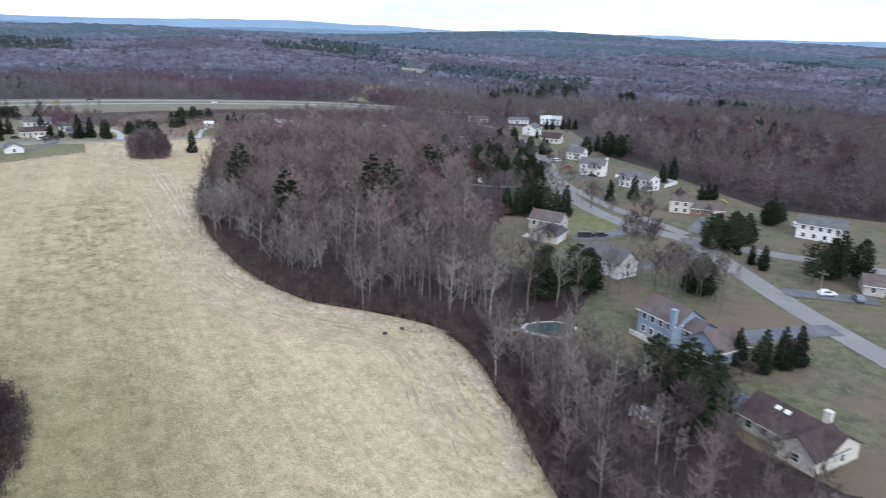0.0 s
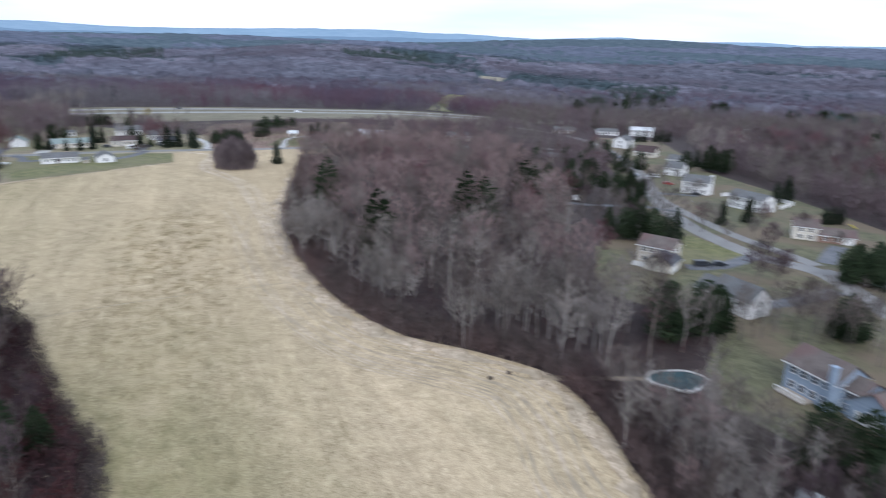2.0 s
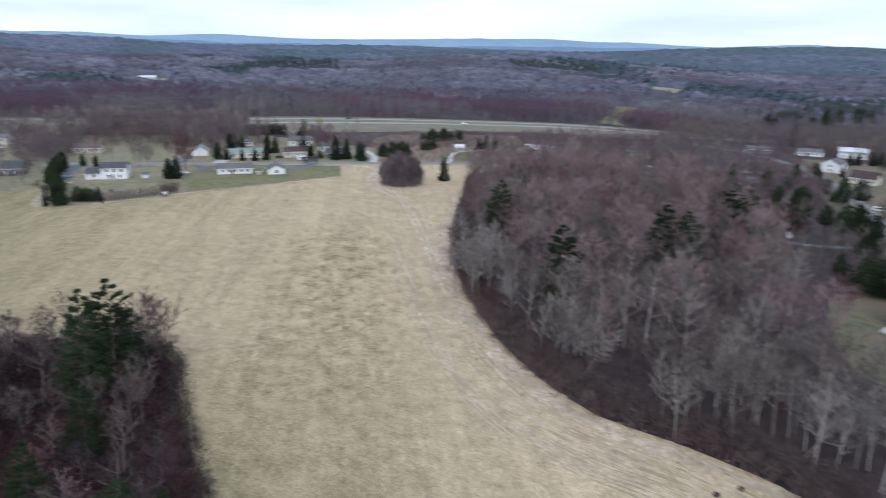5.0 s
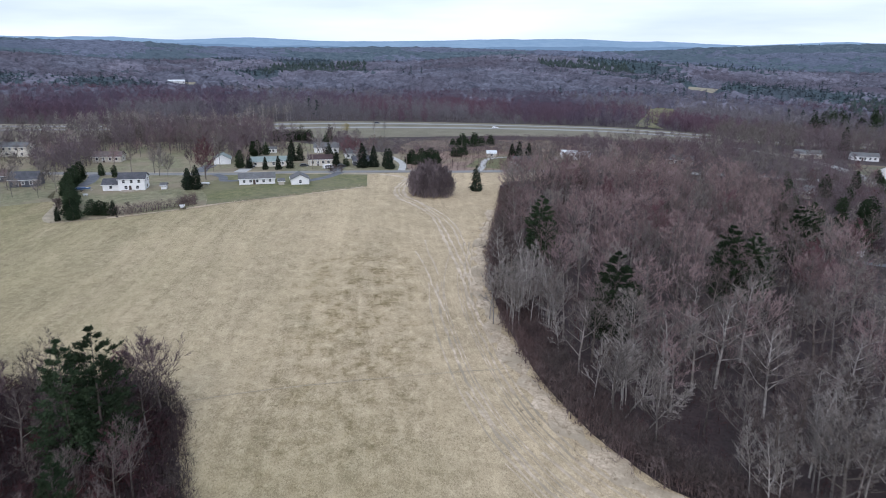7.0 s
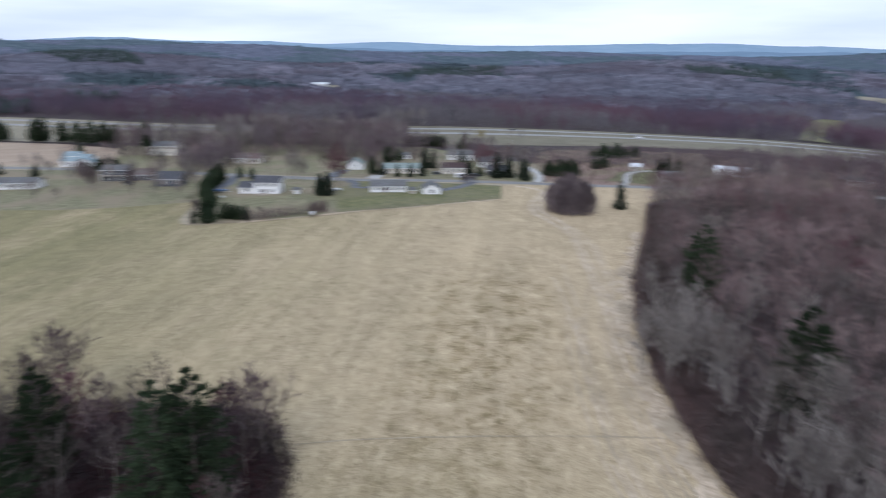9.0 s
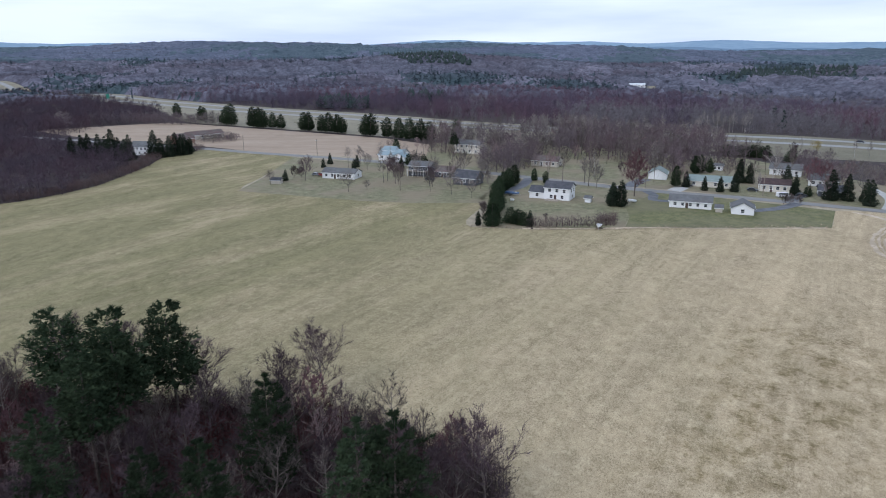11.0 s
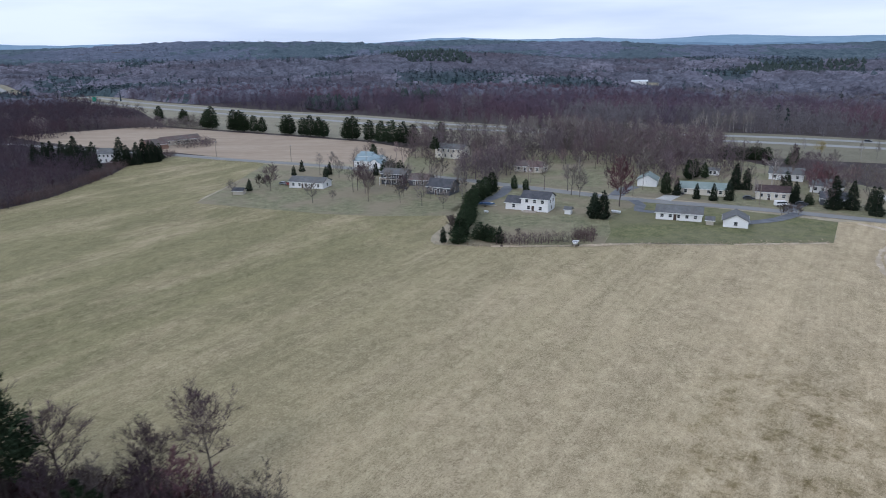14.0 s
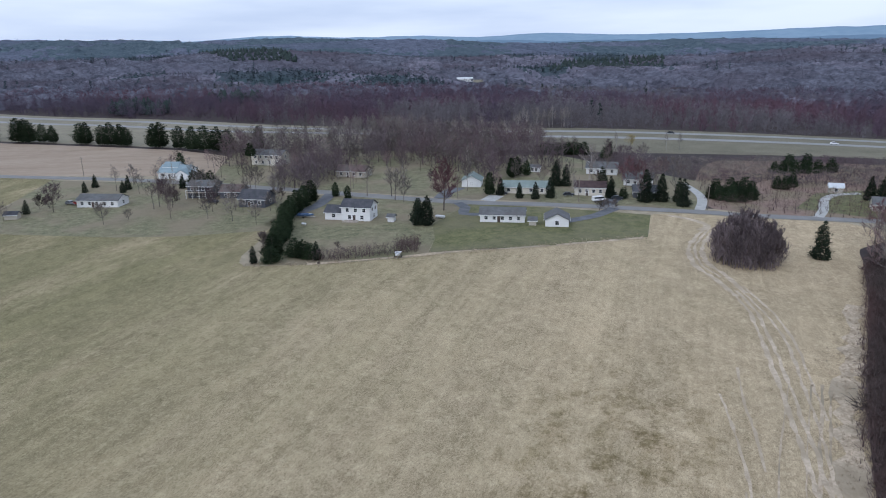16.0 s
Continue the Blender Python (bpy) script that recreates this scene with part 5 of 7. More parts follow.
kind = stands(mid, 90, 1.0, 0.2)
kind = np.where((mid[:, 0] > -160) & (kind < 0.955), np.clip(kind + 0.16, 0, 0.94), kind)
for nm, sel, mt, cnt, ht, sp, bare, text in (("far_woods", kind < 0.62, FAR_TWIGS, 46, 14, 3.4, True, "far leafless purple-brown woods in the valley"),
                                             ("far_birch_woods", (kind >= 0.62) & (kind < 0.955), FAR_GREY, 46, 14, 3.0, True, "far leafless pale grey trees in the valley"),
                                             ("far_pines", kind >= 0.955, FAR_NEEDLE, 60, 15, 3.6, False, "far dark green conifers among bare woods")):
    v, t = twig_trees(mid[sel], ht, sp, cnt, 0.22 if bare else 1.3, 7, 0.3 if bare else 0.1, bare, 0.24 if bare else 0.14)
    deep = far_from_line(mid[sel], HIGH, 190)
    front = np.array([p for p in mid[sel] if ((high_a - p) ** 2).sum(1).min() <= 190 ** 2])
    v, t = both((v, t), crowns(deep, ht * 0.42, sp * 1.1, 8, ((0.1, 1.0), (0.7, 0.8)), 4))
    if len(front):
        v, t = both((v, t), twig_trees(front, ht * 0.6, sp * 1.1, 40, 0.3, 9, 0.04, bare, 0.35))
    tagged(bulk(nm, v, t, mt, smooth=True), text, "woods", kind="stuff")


def canopy(r0, r1, ratio, turn_step, tall, rough, seed, split):
    """The roof of far woods as an uneven sheet, cut into its stands; it comes down to the ground round clearings."""
    g = np.random.default_rng(seed)
    rs = [r0]
    while rs[-1] < r1:
        rs.append(rs[-1] * (1 + ratio))
    rs = np.array(rs)
    an = np.radians(np.arange(-43, 103, turn_step))
    rr, aa = np.meshgrid(rs, an, indexing="ij")
    rr = rr * (1 + g.uniform(-0.4, 0.4, rr.shape) * ratio)
    aa = aa + g.uniform(-0.4, 0.4, aa.shape) * np.radians(turn_step)
    x, y = -40 - np.sin(aa) * rr, 60 + np.cos(aa) * rr
    xy = np.stack([x.ravel(), y.ravel()], 1)
    h = tall * (0.85 + 0.3 * stands(xy, 60, seed + 0.5, 0.2)) + g.normal(0, rough, len(xy))
    bare = np.array([any(inside(p[0], p[1], q) for q in CLEARINGS) for p in xy])
    for p in HIGH:
        bare |= (xy[:, 0] - p[0]) ** 2 + (xy[:, 1] - p[1]) ** 2 < 52 ** 2
    edge = np.zeros(rr.shape, bool)
    edge[0, :] = edge[:, 0] = edge[:, -1] = True
    h[bare | edge.ravel()] = -1.0
    v = np.stack([xy[:, 0], xy[:, 1], ground(xy[:, 0], xy[:, 1]) + h], 1)
    nr, na = rr.shape
    q = (np.arange(nr - 1)[:, None] * na + np.arange(na - 1)[None]).ravel()
    q = q[~(bare[q] & bare[q + 1] & bare[q + na] & bare[q + na + 1])]
    kind = stands(xy, split[0], split[1], 0.16)[q]
    return v, q, na, kind


def sheet(v, q, na):
    t = np.concatenate([np.stack([q, q + na, q + na + 1], 1), np.stack([q, q + na + 1, q + 1], 1)])
    used, inv = np.unique(t, return_inverse=True)
    return v[used], inv.reshape(-1, 3)


v0, q0, na, kind = canopy(885, 2000, 0.0075, 0.42, 7.5, 2.2, 4, (150, 2.2))
wide = far_from_line(off_patches(sector(36000, 930, 2010, -42, 101, 11), CLEARINGS), HIGH, 50)
tree_kind = stands(wide, 150, 2.2, 0.16)
for nm, lo, hi, mt, bare, text in (("distant_woods", -1, 0.6, DISTANT_HAZE_TWIGS, True, "distant leafless woods tinted with blue haze"), ("distant_grey_woods", 0.6, 0.74, DISTANT_HAZE_GREY, True, "distant leafless grey woods tinted with blue haze"), ("distant_pines", 0.74, 2, DISTANT_HAZE_NEEDLE, False, "distant dark conifer stands tinted with blue haze")):
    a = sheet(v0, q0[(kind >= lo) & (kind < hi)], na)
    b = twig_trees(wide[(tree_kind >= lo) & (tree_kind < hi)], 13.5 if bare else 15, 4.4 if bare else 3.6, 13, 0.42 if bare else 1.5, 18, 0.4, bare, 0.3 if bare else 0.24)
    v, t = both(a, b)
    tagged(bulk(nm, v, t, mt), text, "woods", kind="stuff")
lone = off_patches(sector(1500, 930, 2000, -40, 100, 13), CLEARINGS)
lone = lone[stands(lone, 70, 5.0, 0.2) > 0.62]
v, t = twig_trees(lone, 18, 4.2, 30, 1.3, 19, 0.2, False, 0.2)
tagged(bulk("lone_pines", v, t, DISTANT_HAZE_NEEDLE), "scattered distant conifers above bare woods", "woods", kind="stuff")
v0, q0, na, kind = canopy(1990, 4350, 0.0075, 0.42, 12, 2.6, 6, (330, 0.4))
last = sector(9000, 1990, 4300, -42, 102, 21)
tree_kind = stands(last, 330, 0.4, 0.3)
for nm, lo, hi, mt, text in (("hill_woods", -1, 0.55, HILL_HAZE_TWIGS, "leafless woods tinted with blue haze on far low hills"), ("hill_pines", 0.55, 2, HILL_HAZE_NEEDLES, "dark conifer woods tinted with blue haze on far low hills")):
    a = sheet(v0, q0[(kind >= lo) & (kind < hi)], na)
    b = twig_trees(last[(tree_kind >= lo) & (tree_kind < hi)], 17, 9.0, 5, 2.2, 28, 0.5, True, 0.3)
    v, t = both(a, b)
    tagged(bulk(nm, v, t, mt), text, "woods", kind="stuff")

# woods nearer than the highway: behind the village, beyond the right-hand road, and left of the fields
NEAR_WOODS = [
    ([(-395, 385), (-330, 428), (-322, 455), (-350, 485), (-432, 425)], 5.2, 15),
    ([(-400, 290), (-368, 332), (-332, 345), (-300, 400), (-345, 420), (-420, 360), (-440, 320)], 6.0, 15),
    ([(-305, 350), (-264, 345), (-285, 375), (-268, 405), (-300, 425), (-335, 372)], 6.0, 15),
    ([(-110, 440), (-60, 470), (-30, 520), (-40, 570), (-110, 545), (-140, 490)], 6.5, 9),
    ([(-110, 400), (-60, 425), (-20, 405), (-10, 340), (25, 345), (28, 440), (10, 500), (-40, 520), (-70, 440)], 6.5, 13),
    ([(-60, 540), (40, 560), (120, 560), (125, 480), (96, 410), (112, 380), (122, 290), (150, 275), (230, 290), (330, 400), (430, 700), (200, 740), (-40, 680)], 6.6, 15),
    ([(125, 265), (170, 250), (300, 240), (300, 330), (150, 300)], 6.5, 14),
    ([(-385, 60), (-386, 88), (-390, 102), (-416, 112), (-424, 126), (-440, 133), (-466, 142), (-500, 112), (-560, 118), (-630, 92), (-760, 55), (-560, -20), (-400, 0)], 5.6, 10),
    ([(-690, 100), (-640, 120), (-700, 165), (-760, 215), (-1000, 175), (-1150, 100), (-900, 20)], 7.5, 12),
    ([(-535, 193), (-525, 205), (-530, 219), (-546, 219), (-547, 202)], 3.6, 5),
    ([(-715, 143), (-690, 180), (-636, 231), (-655, 240), (-705, 192), (-735, 150)], 4.0, 9),
    ([(-330, 282), (-312, 286), (-325, 310), (-342, 328), (-366, 330), (-360, 300)], 4.2, 12),
    ([(-215, 420), (-150, 455), (-60, 470), (-30, 520), (-60, 560), (-180, 520), (-245, 470)], 3.6, 2.8),
    ([(-227, 388), (-215, 395), (-235, 425), (-262, 450), (-275, 455), (-245, 410)], 4.5, 9),
    ([(-700, 140), (-645, 120), (-632, 105), (-640, 88), (-800, 40), (-1000, 120), (-900, 170)], 6.5, 13),
    ([(88, 420), (102, 365), (112, 305), (119, 274), (165, 252), (185, 300), (130, 400), (112, 440)], 5.6, 12.5),
    ([(84, 425), (112, 390), (125, 480), (120, 560), (60, 575), (20, 580), (95, 540), (92, 470)], 6.5, 13),
]
for k, (poly, gap, tall) in enumerate(NEAR_WOODS):
    pts = scatter(poly, gap, random.Random(100 + k))
    sel = np.array([noise.noise(Vector((x * 0.02, y * 0.02, k))) + rnd.uniform(-0.4, 0.4) for x, y in pts])
    pts = np.array(pts)
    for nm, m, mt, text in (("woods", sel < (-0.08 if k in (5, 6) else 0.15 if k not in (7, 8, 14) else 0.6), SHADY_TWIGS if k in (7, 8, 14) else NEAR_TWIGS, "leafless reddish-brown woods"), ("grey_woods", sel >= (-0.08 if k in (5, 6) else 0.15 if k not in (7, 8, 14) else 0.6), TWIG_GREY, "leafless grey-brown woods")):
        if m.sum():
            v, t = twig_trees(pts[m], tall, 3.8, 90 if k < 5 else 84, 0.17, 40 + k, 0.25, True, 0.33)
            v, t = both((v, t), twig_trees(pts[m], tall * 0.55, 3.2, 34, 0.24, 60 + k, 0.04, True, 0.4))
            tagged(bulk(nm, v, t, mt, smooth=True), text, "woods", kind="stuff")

# brush and saplings along the edges of the woods
brush_pts = []
brnd = random.Random(8)
edge_line = smooth_line(TREELINE[:-1], 2)
for line, deep, n in ((smooth_line(TREELINE[:-1], 2), 7, 2600), (smooth_line([(-500, 188), (-482, 161), (-453, 148), (-406, 118), (-387, 87), (-381, 40)], 2), 9, 900)):
    for _ in range(n):
        i = brnd.randrange(len(line) - 1)
        d = unit(line[i + 1] - line[i])
        q = line[i] + np.array([d[1], -d[0]]) * (brnd.random() ** 1.3) * deep + np.array([brnd.uniform(-1, 1), brnd.uniform(-1, 1)])
        brush_pts.append((q[0], q[1]))
for poly, gap in ((STRIP_WOODS, 2.6), ([(-231, 233), (-218, 254), (-220, 257), (-234, 236)], 0.9), ([(-219, 254), (-216, 259), (-222, 265), (-226, 260)], 0.8), ([(-180, 372), (-120, 400), (-70, 440), (-150, 500), (-212, 420)], 3.0)):
    brush_pts += scatter(poly, gap, brnd)
edge_pts = []
for _ in range(1300):
    i = brnd.randrange(len(edge_line) - 1)
    d = unit(edge_line[i + 1] - edge_line[i])
    q = edge_line[i] + np.array([d[1], -d[0]]) * brnd.uniform(0.8, 6.5)
    edge_pts.append((q[0], q[1]))
v, t = twig_trees(edge_pts, 5.2, 1.7, 40, 0.07, 96, 0.08, True, 0.3)
tagged(bulk("saplings", v, t, SAPLING), "bare dark brown saplings along the wood's edge", "saplings", kind="stuff")
v, t = twig_trees(brush_pts, 3.6, 1.7, 22, 0.1, 91, 0.05, True, 0.4)
tagged(bulk("brush", v, t, BRUSH), "tangle of bare reddish-brown brush along the wood's edge", "brush", kind="stuff")

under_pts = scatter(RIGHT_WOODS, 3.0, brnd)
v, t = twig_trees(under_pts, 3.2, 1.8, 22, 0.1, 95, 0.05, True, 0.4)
tagged(bulk("brush", v, t, BRUSH_SHADED), "low brush under the tall woods, colour darkened for shade", "brush", kind="stuff")
sapling_pts = scatter(RIGHT_WOODS, 5.2, brnd) + scatter(STRIP_WOODS, 3.4, brnd)
v, t = twig_trees(sapling_pts, 8.5, 1.7, 34, 0.07, 93, 0.2, True, 0.26)
tagged(bulk("saplings", v, t, SAPLING), "thin leafless saplings under the taller trees", "saplings", kind="stuff")
thicket_pts = [(-143.5 + 8.8 * math.sqrt((k + 0.5) / 150) * math.cos(k * 2.4), 314.5 + 8.8 * math.sqrt((k + 0.5) / 150) * math.sin(k * 2.4)) for k in range(150)]
v, t = twig_trees(thicket_pts, 5.0, 1.8, 34, 0.1, 94, 0.02, True, 0.35)
tagged(bulk("brush", v, t, TWIG_THICKET), "purple-brown brush at the foot of the thicket", "brush", kind="stuff")

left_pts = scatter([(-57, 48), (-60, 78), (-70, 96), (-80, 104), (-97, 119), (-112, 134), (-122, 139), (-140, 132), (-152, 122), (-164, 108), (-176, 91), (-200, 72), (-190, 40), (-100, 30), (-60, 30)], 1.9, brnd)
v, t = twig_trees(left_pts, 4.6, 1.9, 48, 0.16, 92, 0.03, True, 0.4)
tagged(bulk("brush", v, t, BRUSH_SHADED), "wine-red brush under the bare trees, colour darkened for shade", "brush", kind="stuff")

edge = smooth_line(LEFT_EDGE[2:14], 1.5)
ragged_pts = []
for _ in range(1500):
    i = brnd.randrange(len(edge) - 1)
    d = unit(edge[i + 1] - edge[i])
    q = edge[i] + np.array([-d[1], d[0]]) * brnd.uniform(-3.5, 1.6)
    ragged_pts.append((q[0], q[1]))
v, t = twig_trees(ragged_pts, 2.6, 1.3, 30, 0.07, 97, 0.02, True, 0.4)
tagged(bulk("brush", v, t, SAPLING), "purple-brown brush spilling from the woods onto the hay field", "brush", kind="stuff")

# far ridges under the sky; their blue is haze painted into the colour
RIDGE_NEAR = surface("haze_blue_ridge", (0.145, 0.215, 0.285), (0.185, 0.26, 0.34), scale=0.004, fine=0.02, bump=0.0, rough=1.0, spec=0.0)
RIDGE_FAR = surface("pale_haze_ridge", (0.2, 0.29, 0.375), (0.25, 0.34, 0.425), scale=0.004, fine=0.02, bump=0.0, rough=1.0, spec=0.0)
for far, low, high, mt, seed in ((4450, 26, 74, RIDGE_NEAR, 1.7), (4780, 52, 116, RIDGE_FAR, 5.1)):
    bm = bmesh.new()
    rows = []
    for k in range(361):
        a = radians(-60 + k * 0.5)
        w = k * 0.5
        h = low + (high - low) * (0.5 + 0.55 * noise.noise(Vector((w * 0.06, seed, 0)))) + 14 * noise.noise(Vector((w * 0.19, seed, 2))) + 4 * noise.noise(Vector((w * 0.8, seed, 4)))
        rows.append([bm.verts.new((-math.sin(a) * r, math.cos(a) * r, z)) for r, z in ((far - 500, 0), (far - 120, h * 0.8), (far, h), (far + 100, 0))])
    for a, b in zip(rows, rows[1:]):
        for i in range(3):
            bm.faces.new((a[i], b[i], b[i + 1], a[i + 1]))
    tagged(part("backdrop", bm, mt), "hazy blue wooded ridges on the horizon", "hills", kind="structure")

# ---------------------------------------------------------------- houses
WALL_WHITE = surface("white_siding", (0.68, 0.68, 0.67), (0.79, 0.79, 0.78), scale=0.4, fine=3, rough=0.6, bump=0.05, stretch=(0.2, 0.2, 8))
WALL_CREAM = surface("cream_siding", (0.55, 0.51, 0.43), (0.68, 0.64, 0.56), scale=0.4, fine=3, rough=0.7, bump=0.05, stretch=(0.2, 0.2, 8))
WALL_TAN = surface("tan_siding", (0.4, 0.36, 0.3), (0.52, 0.48, 0.41), scale=0.4, fine=3, rough=0.7, bump=0.05, stretch=(0.2, 0.2, 8))
WALL_BLUE = surface("blue_siding", (0.22, 0.28, 0.355), (0.31, 0.375, 0.455), scale=0.4, fine=3, rough=0.6, bump=0.05, stretch=(0.2, 0.2, 8))
WALL_DARK = surface("dark_siding", (0.05, 0.055, 0.07), (0.1, 0.105, 0.12), scale=0.4, fine=3, rough=0.7, bump=0.05, stretch=(0.2, 0.2, 8))

WALL_BROWN = surface("brown_brick", (0.2, 0.12, 0.09), (0.32, 0.21, 0.16), scale=0.5, fine=6, rough=0.9, bump=0.1)
ROOF_GREY = surface("grey_shingle", (0.085, 0.088, 0.09), (0.165, 0.168, 0.17), scale=0.5, fine=5, rough=0.95, bump=0.2, third=(0.12, 0.115, 0.11), tscale=0.2)
ROOF_DARK = surface("dark_shingle", (0.045, 0.048, 0.055), (0.1, 0.1, 0.11), scale=0.5, fine=5, rough=0.95, bump=0.2)
ROOF_BROWN = surface("brown_shingle", (0.085, 0.07, 0.064), (0.16, 0.135, 0.122), scale=0.5, fine=5, rough=0.95, bump=0.2, third=(0.13, 0.08, 0.075), tscale=0.2)
ROOF_RED = surface("red_brown_shingle", (0.042, 0.029, 0.03), (0.092, 0.062, 0.06), scale=0.5, fine=5, rough=0.95, bump=0.2)
ROOF_SLATE = surface("slate_blue_roof", (0.1, 0.13, 0.165), (0.16, 0.195, 0.24), scale=0.5, fine=5, rough=0.8, bump=0.1)
ROOF_PALE = surface("pale_metal_roof", (0.5, 0.53, 0.54), (0.66, 0.68, 0.69), scale=0.3, fine=2, rough=0.5, bump=0.05)
ROOF_GREEN = surface("pale_green_roof", (0.16, 0.205, 0.19), (0.25, 0.295, 0.275), scale=0.4, fine=3, rough=0.7, bump=0.1)
ROOF_TEAL = surface("blue_green_roof", (0.19, 0.26, 0.28), (0.27, 0.335, 0.36), scale=0.4, fine=3, rough=0.7, bump=0.1)
TRIM = surface("white_trim", (0.7, 0.7, 0.69), (0.82, 0.82, 0.8), scale=1, fine=6, rough=0.5, bump=0.0)
GLASS = surface("window_glass", (0.02, 0.024, 0.03), (0.04, 0.045, 0.055), scale=0.8, fine=2, rough=0.08, bump=0.0, spec=0.6)
DOOR_DARK = surface("dark_door", (0.05, 0.035, 0.03), (0.1, 0.07, 0.06), scale=2, fine=8, rough=0.5, bump=0.05)
DECK = surface("deck_boards", (0.28, 0.24, 0.2), (0.42, 0.37, 0.31), scale=1, fine=6, rough=0.9, bump=0.1)
BRICK = surface("chimney_brick", (0.24, 0.13, 0.1), (0.36, 0.22, 0.17), scale=2, fine=12, rough=0.9, bump=0.2)


def gable_walls(L, D, H, rise):
    """Walls of a block with two gables: a shell with thickness below, gables to the ridge."""
    bm = bmesh.new()
    prof = [(-D / 2, -0.6), (D / 2, -0.6), (D / 2, H), (0, H + rise), (-D / 2, H)]
    a = [bm.verts.new((-L / 2, y, z)) for y, z in prof]
    b = [bm.verts.new((L / 2, y, z)) for y, z in prof]
    bm.faces.new(a[::-1])
    bm.faces.new(b)
    for i in range(5):
        j = (i + 1) % 5
        bm.faces.new((a[i], a[j], b[j], b[i]))
    bmesh.ops.recalc_face_normals(bm, faces=bm.faces[:])
    return bm


def gable_roof(L, D, H, rise, over=0.45, thick=0.18):
    """Two sloping slabs with eaves, met at the ridge."""
    bm = bmesh.new()
    k = rise / (D / 2)
    top = [(-D / 2 - over, H - over * k + 0.03), (0, H + rise + 0.03), (D / 2 + over, H - over * k + 0.03)]
    prof = top + [(y, z + thick) for y, z in top[::-1]]
    a = [bm.verts.new((-L / 2 - over, y, z)) for y, z in prof]
    b = [bm.verts.new((L / 2 + over, y, z)) for y, z in prof]
    for i in range(6):
        j = (i + 1) % 6
        bm.faces.new((a[i], a[j], b[j], b[i]))
    for r in (a, b):
        bm.faces.new((r[0], r[1], r[4], r[5]))
        bm.faces.new((r[1], r[2], r[3], r[4]))
    bmesh.ops.recalc_face_normals(bm, faces=bm.faces[:])
    return bm


WIN_CACHE = {}


def window(house, m, w=1.1, h=1.3):
    """A framed window that stands a little proud of its wall; it faces the local -y."""
    key = (w, h)
    if key not in WIN_CACHE:
        fr = bmesh.new()
        t = 0.12
        add_box(fr, -w / 2 - t, -w / 2, -0.06, 0.06, -h / 2 - t, h / 2 + t)
        add_box(fr, w / 2, w / 2 + t, -0.06, 0.06, -h / 2 - t, h / 2 + t)
        add_box(fr, -w / 2, w / 2, -0.06, 0.06, h / 2, h / 2 + t)
        add_box(fr, -w / 2, w / 2, -0.09, 0.06, -h / 2 - t, -h / 2)
        add_box(fr, -w / 2, w / 2, -0.05, 0.05, -0.03, 0.03)
        pn = box(-w / 2, w / 2, -0.03, 0.03, -h / 2, h / 2)
        fo, po = part("window_frame", fr, TRIM), part("pane", pn, GLASS)
        WIN_CACHE[key] = (fo.data, po.data)
        bpy.data.objects.remove(fo)
        bpy.data.objects.remove(po)
    f, p = WIN_CACHE[key]
    ob = new("window", f)
    ob.parent, ob.matrix_basis = house, m
    new("pane", p).parent = ob
    return ob


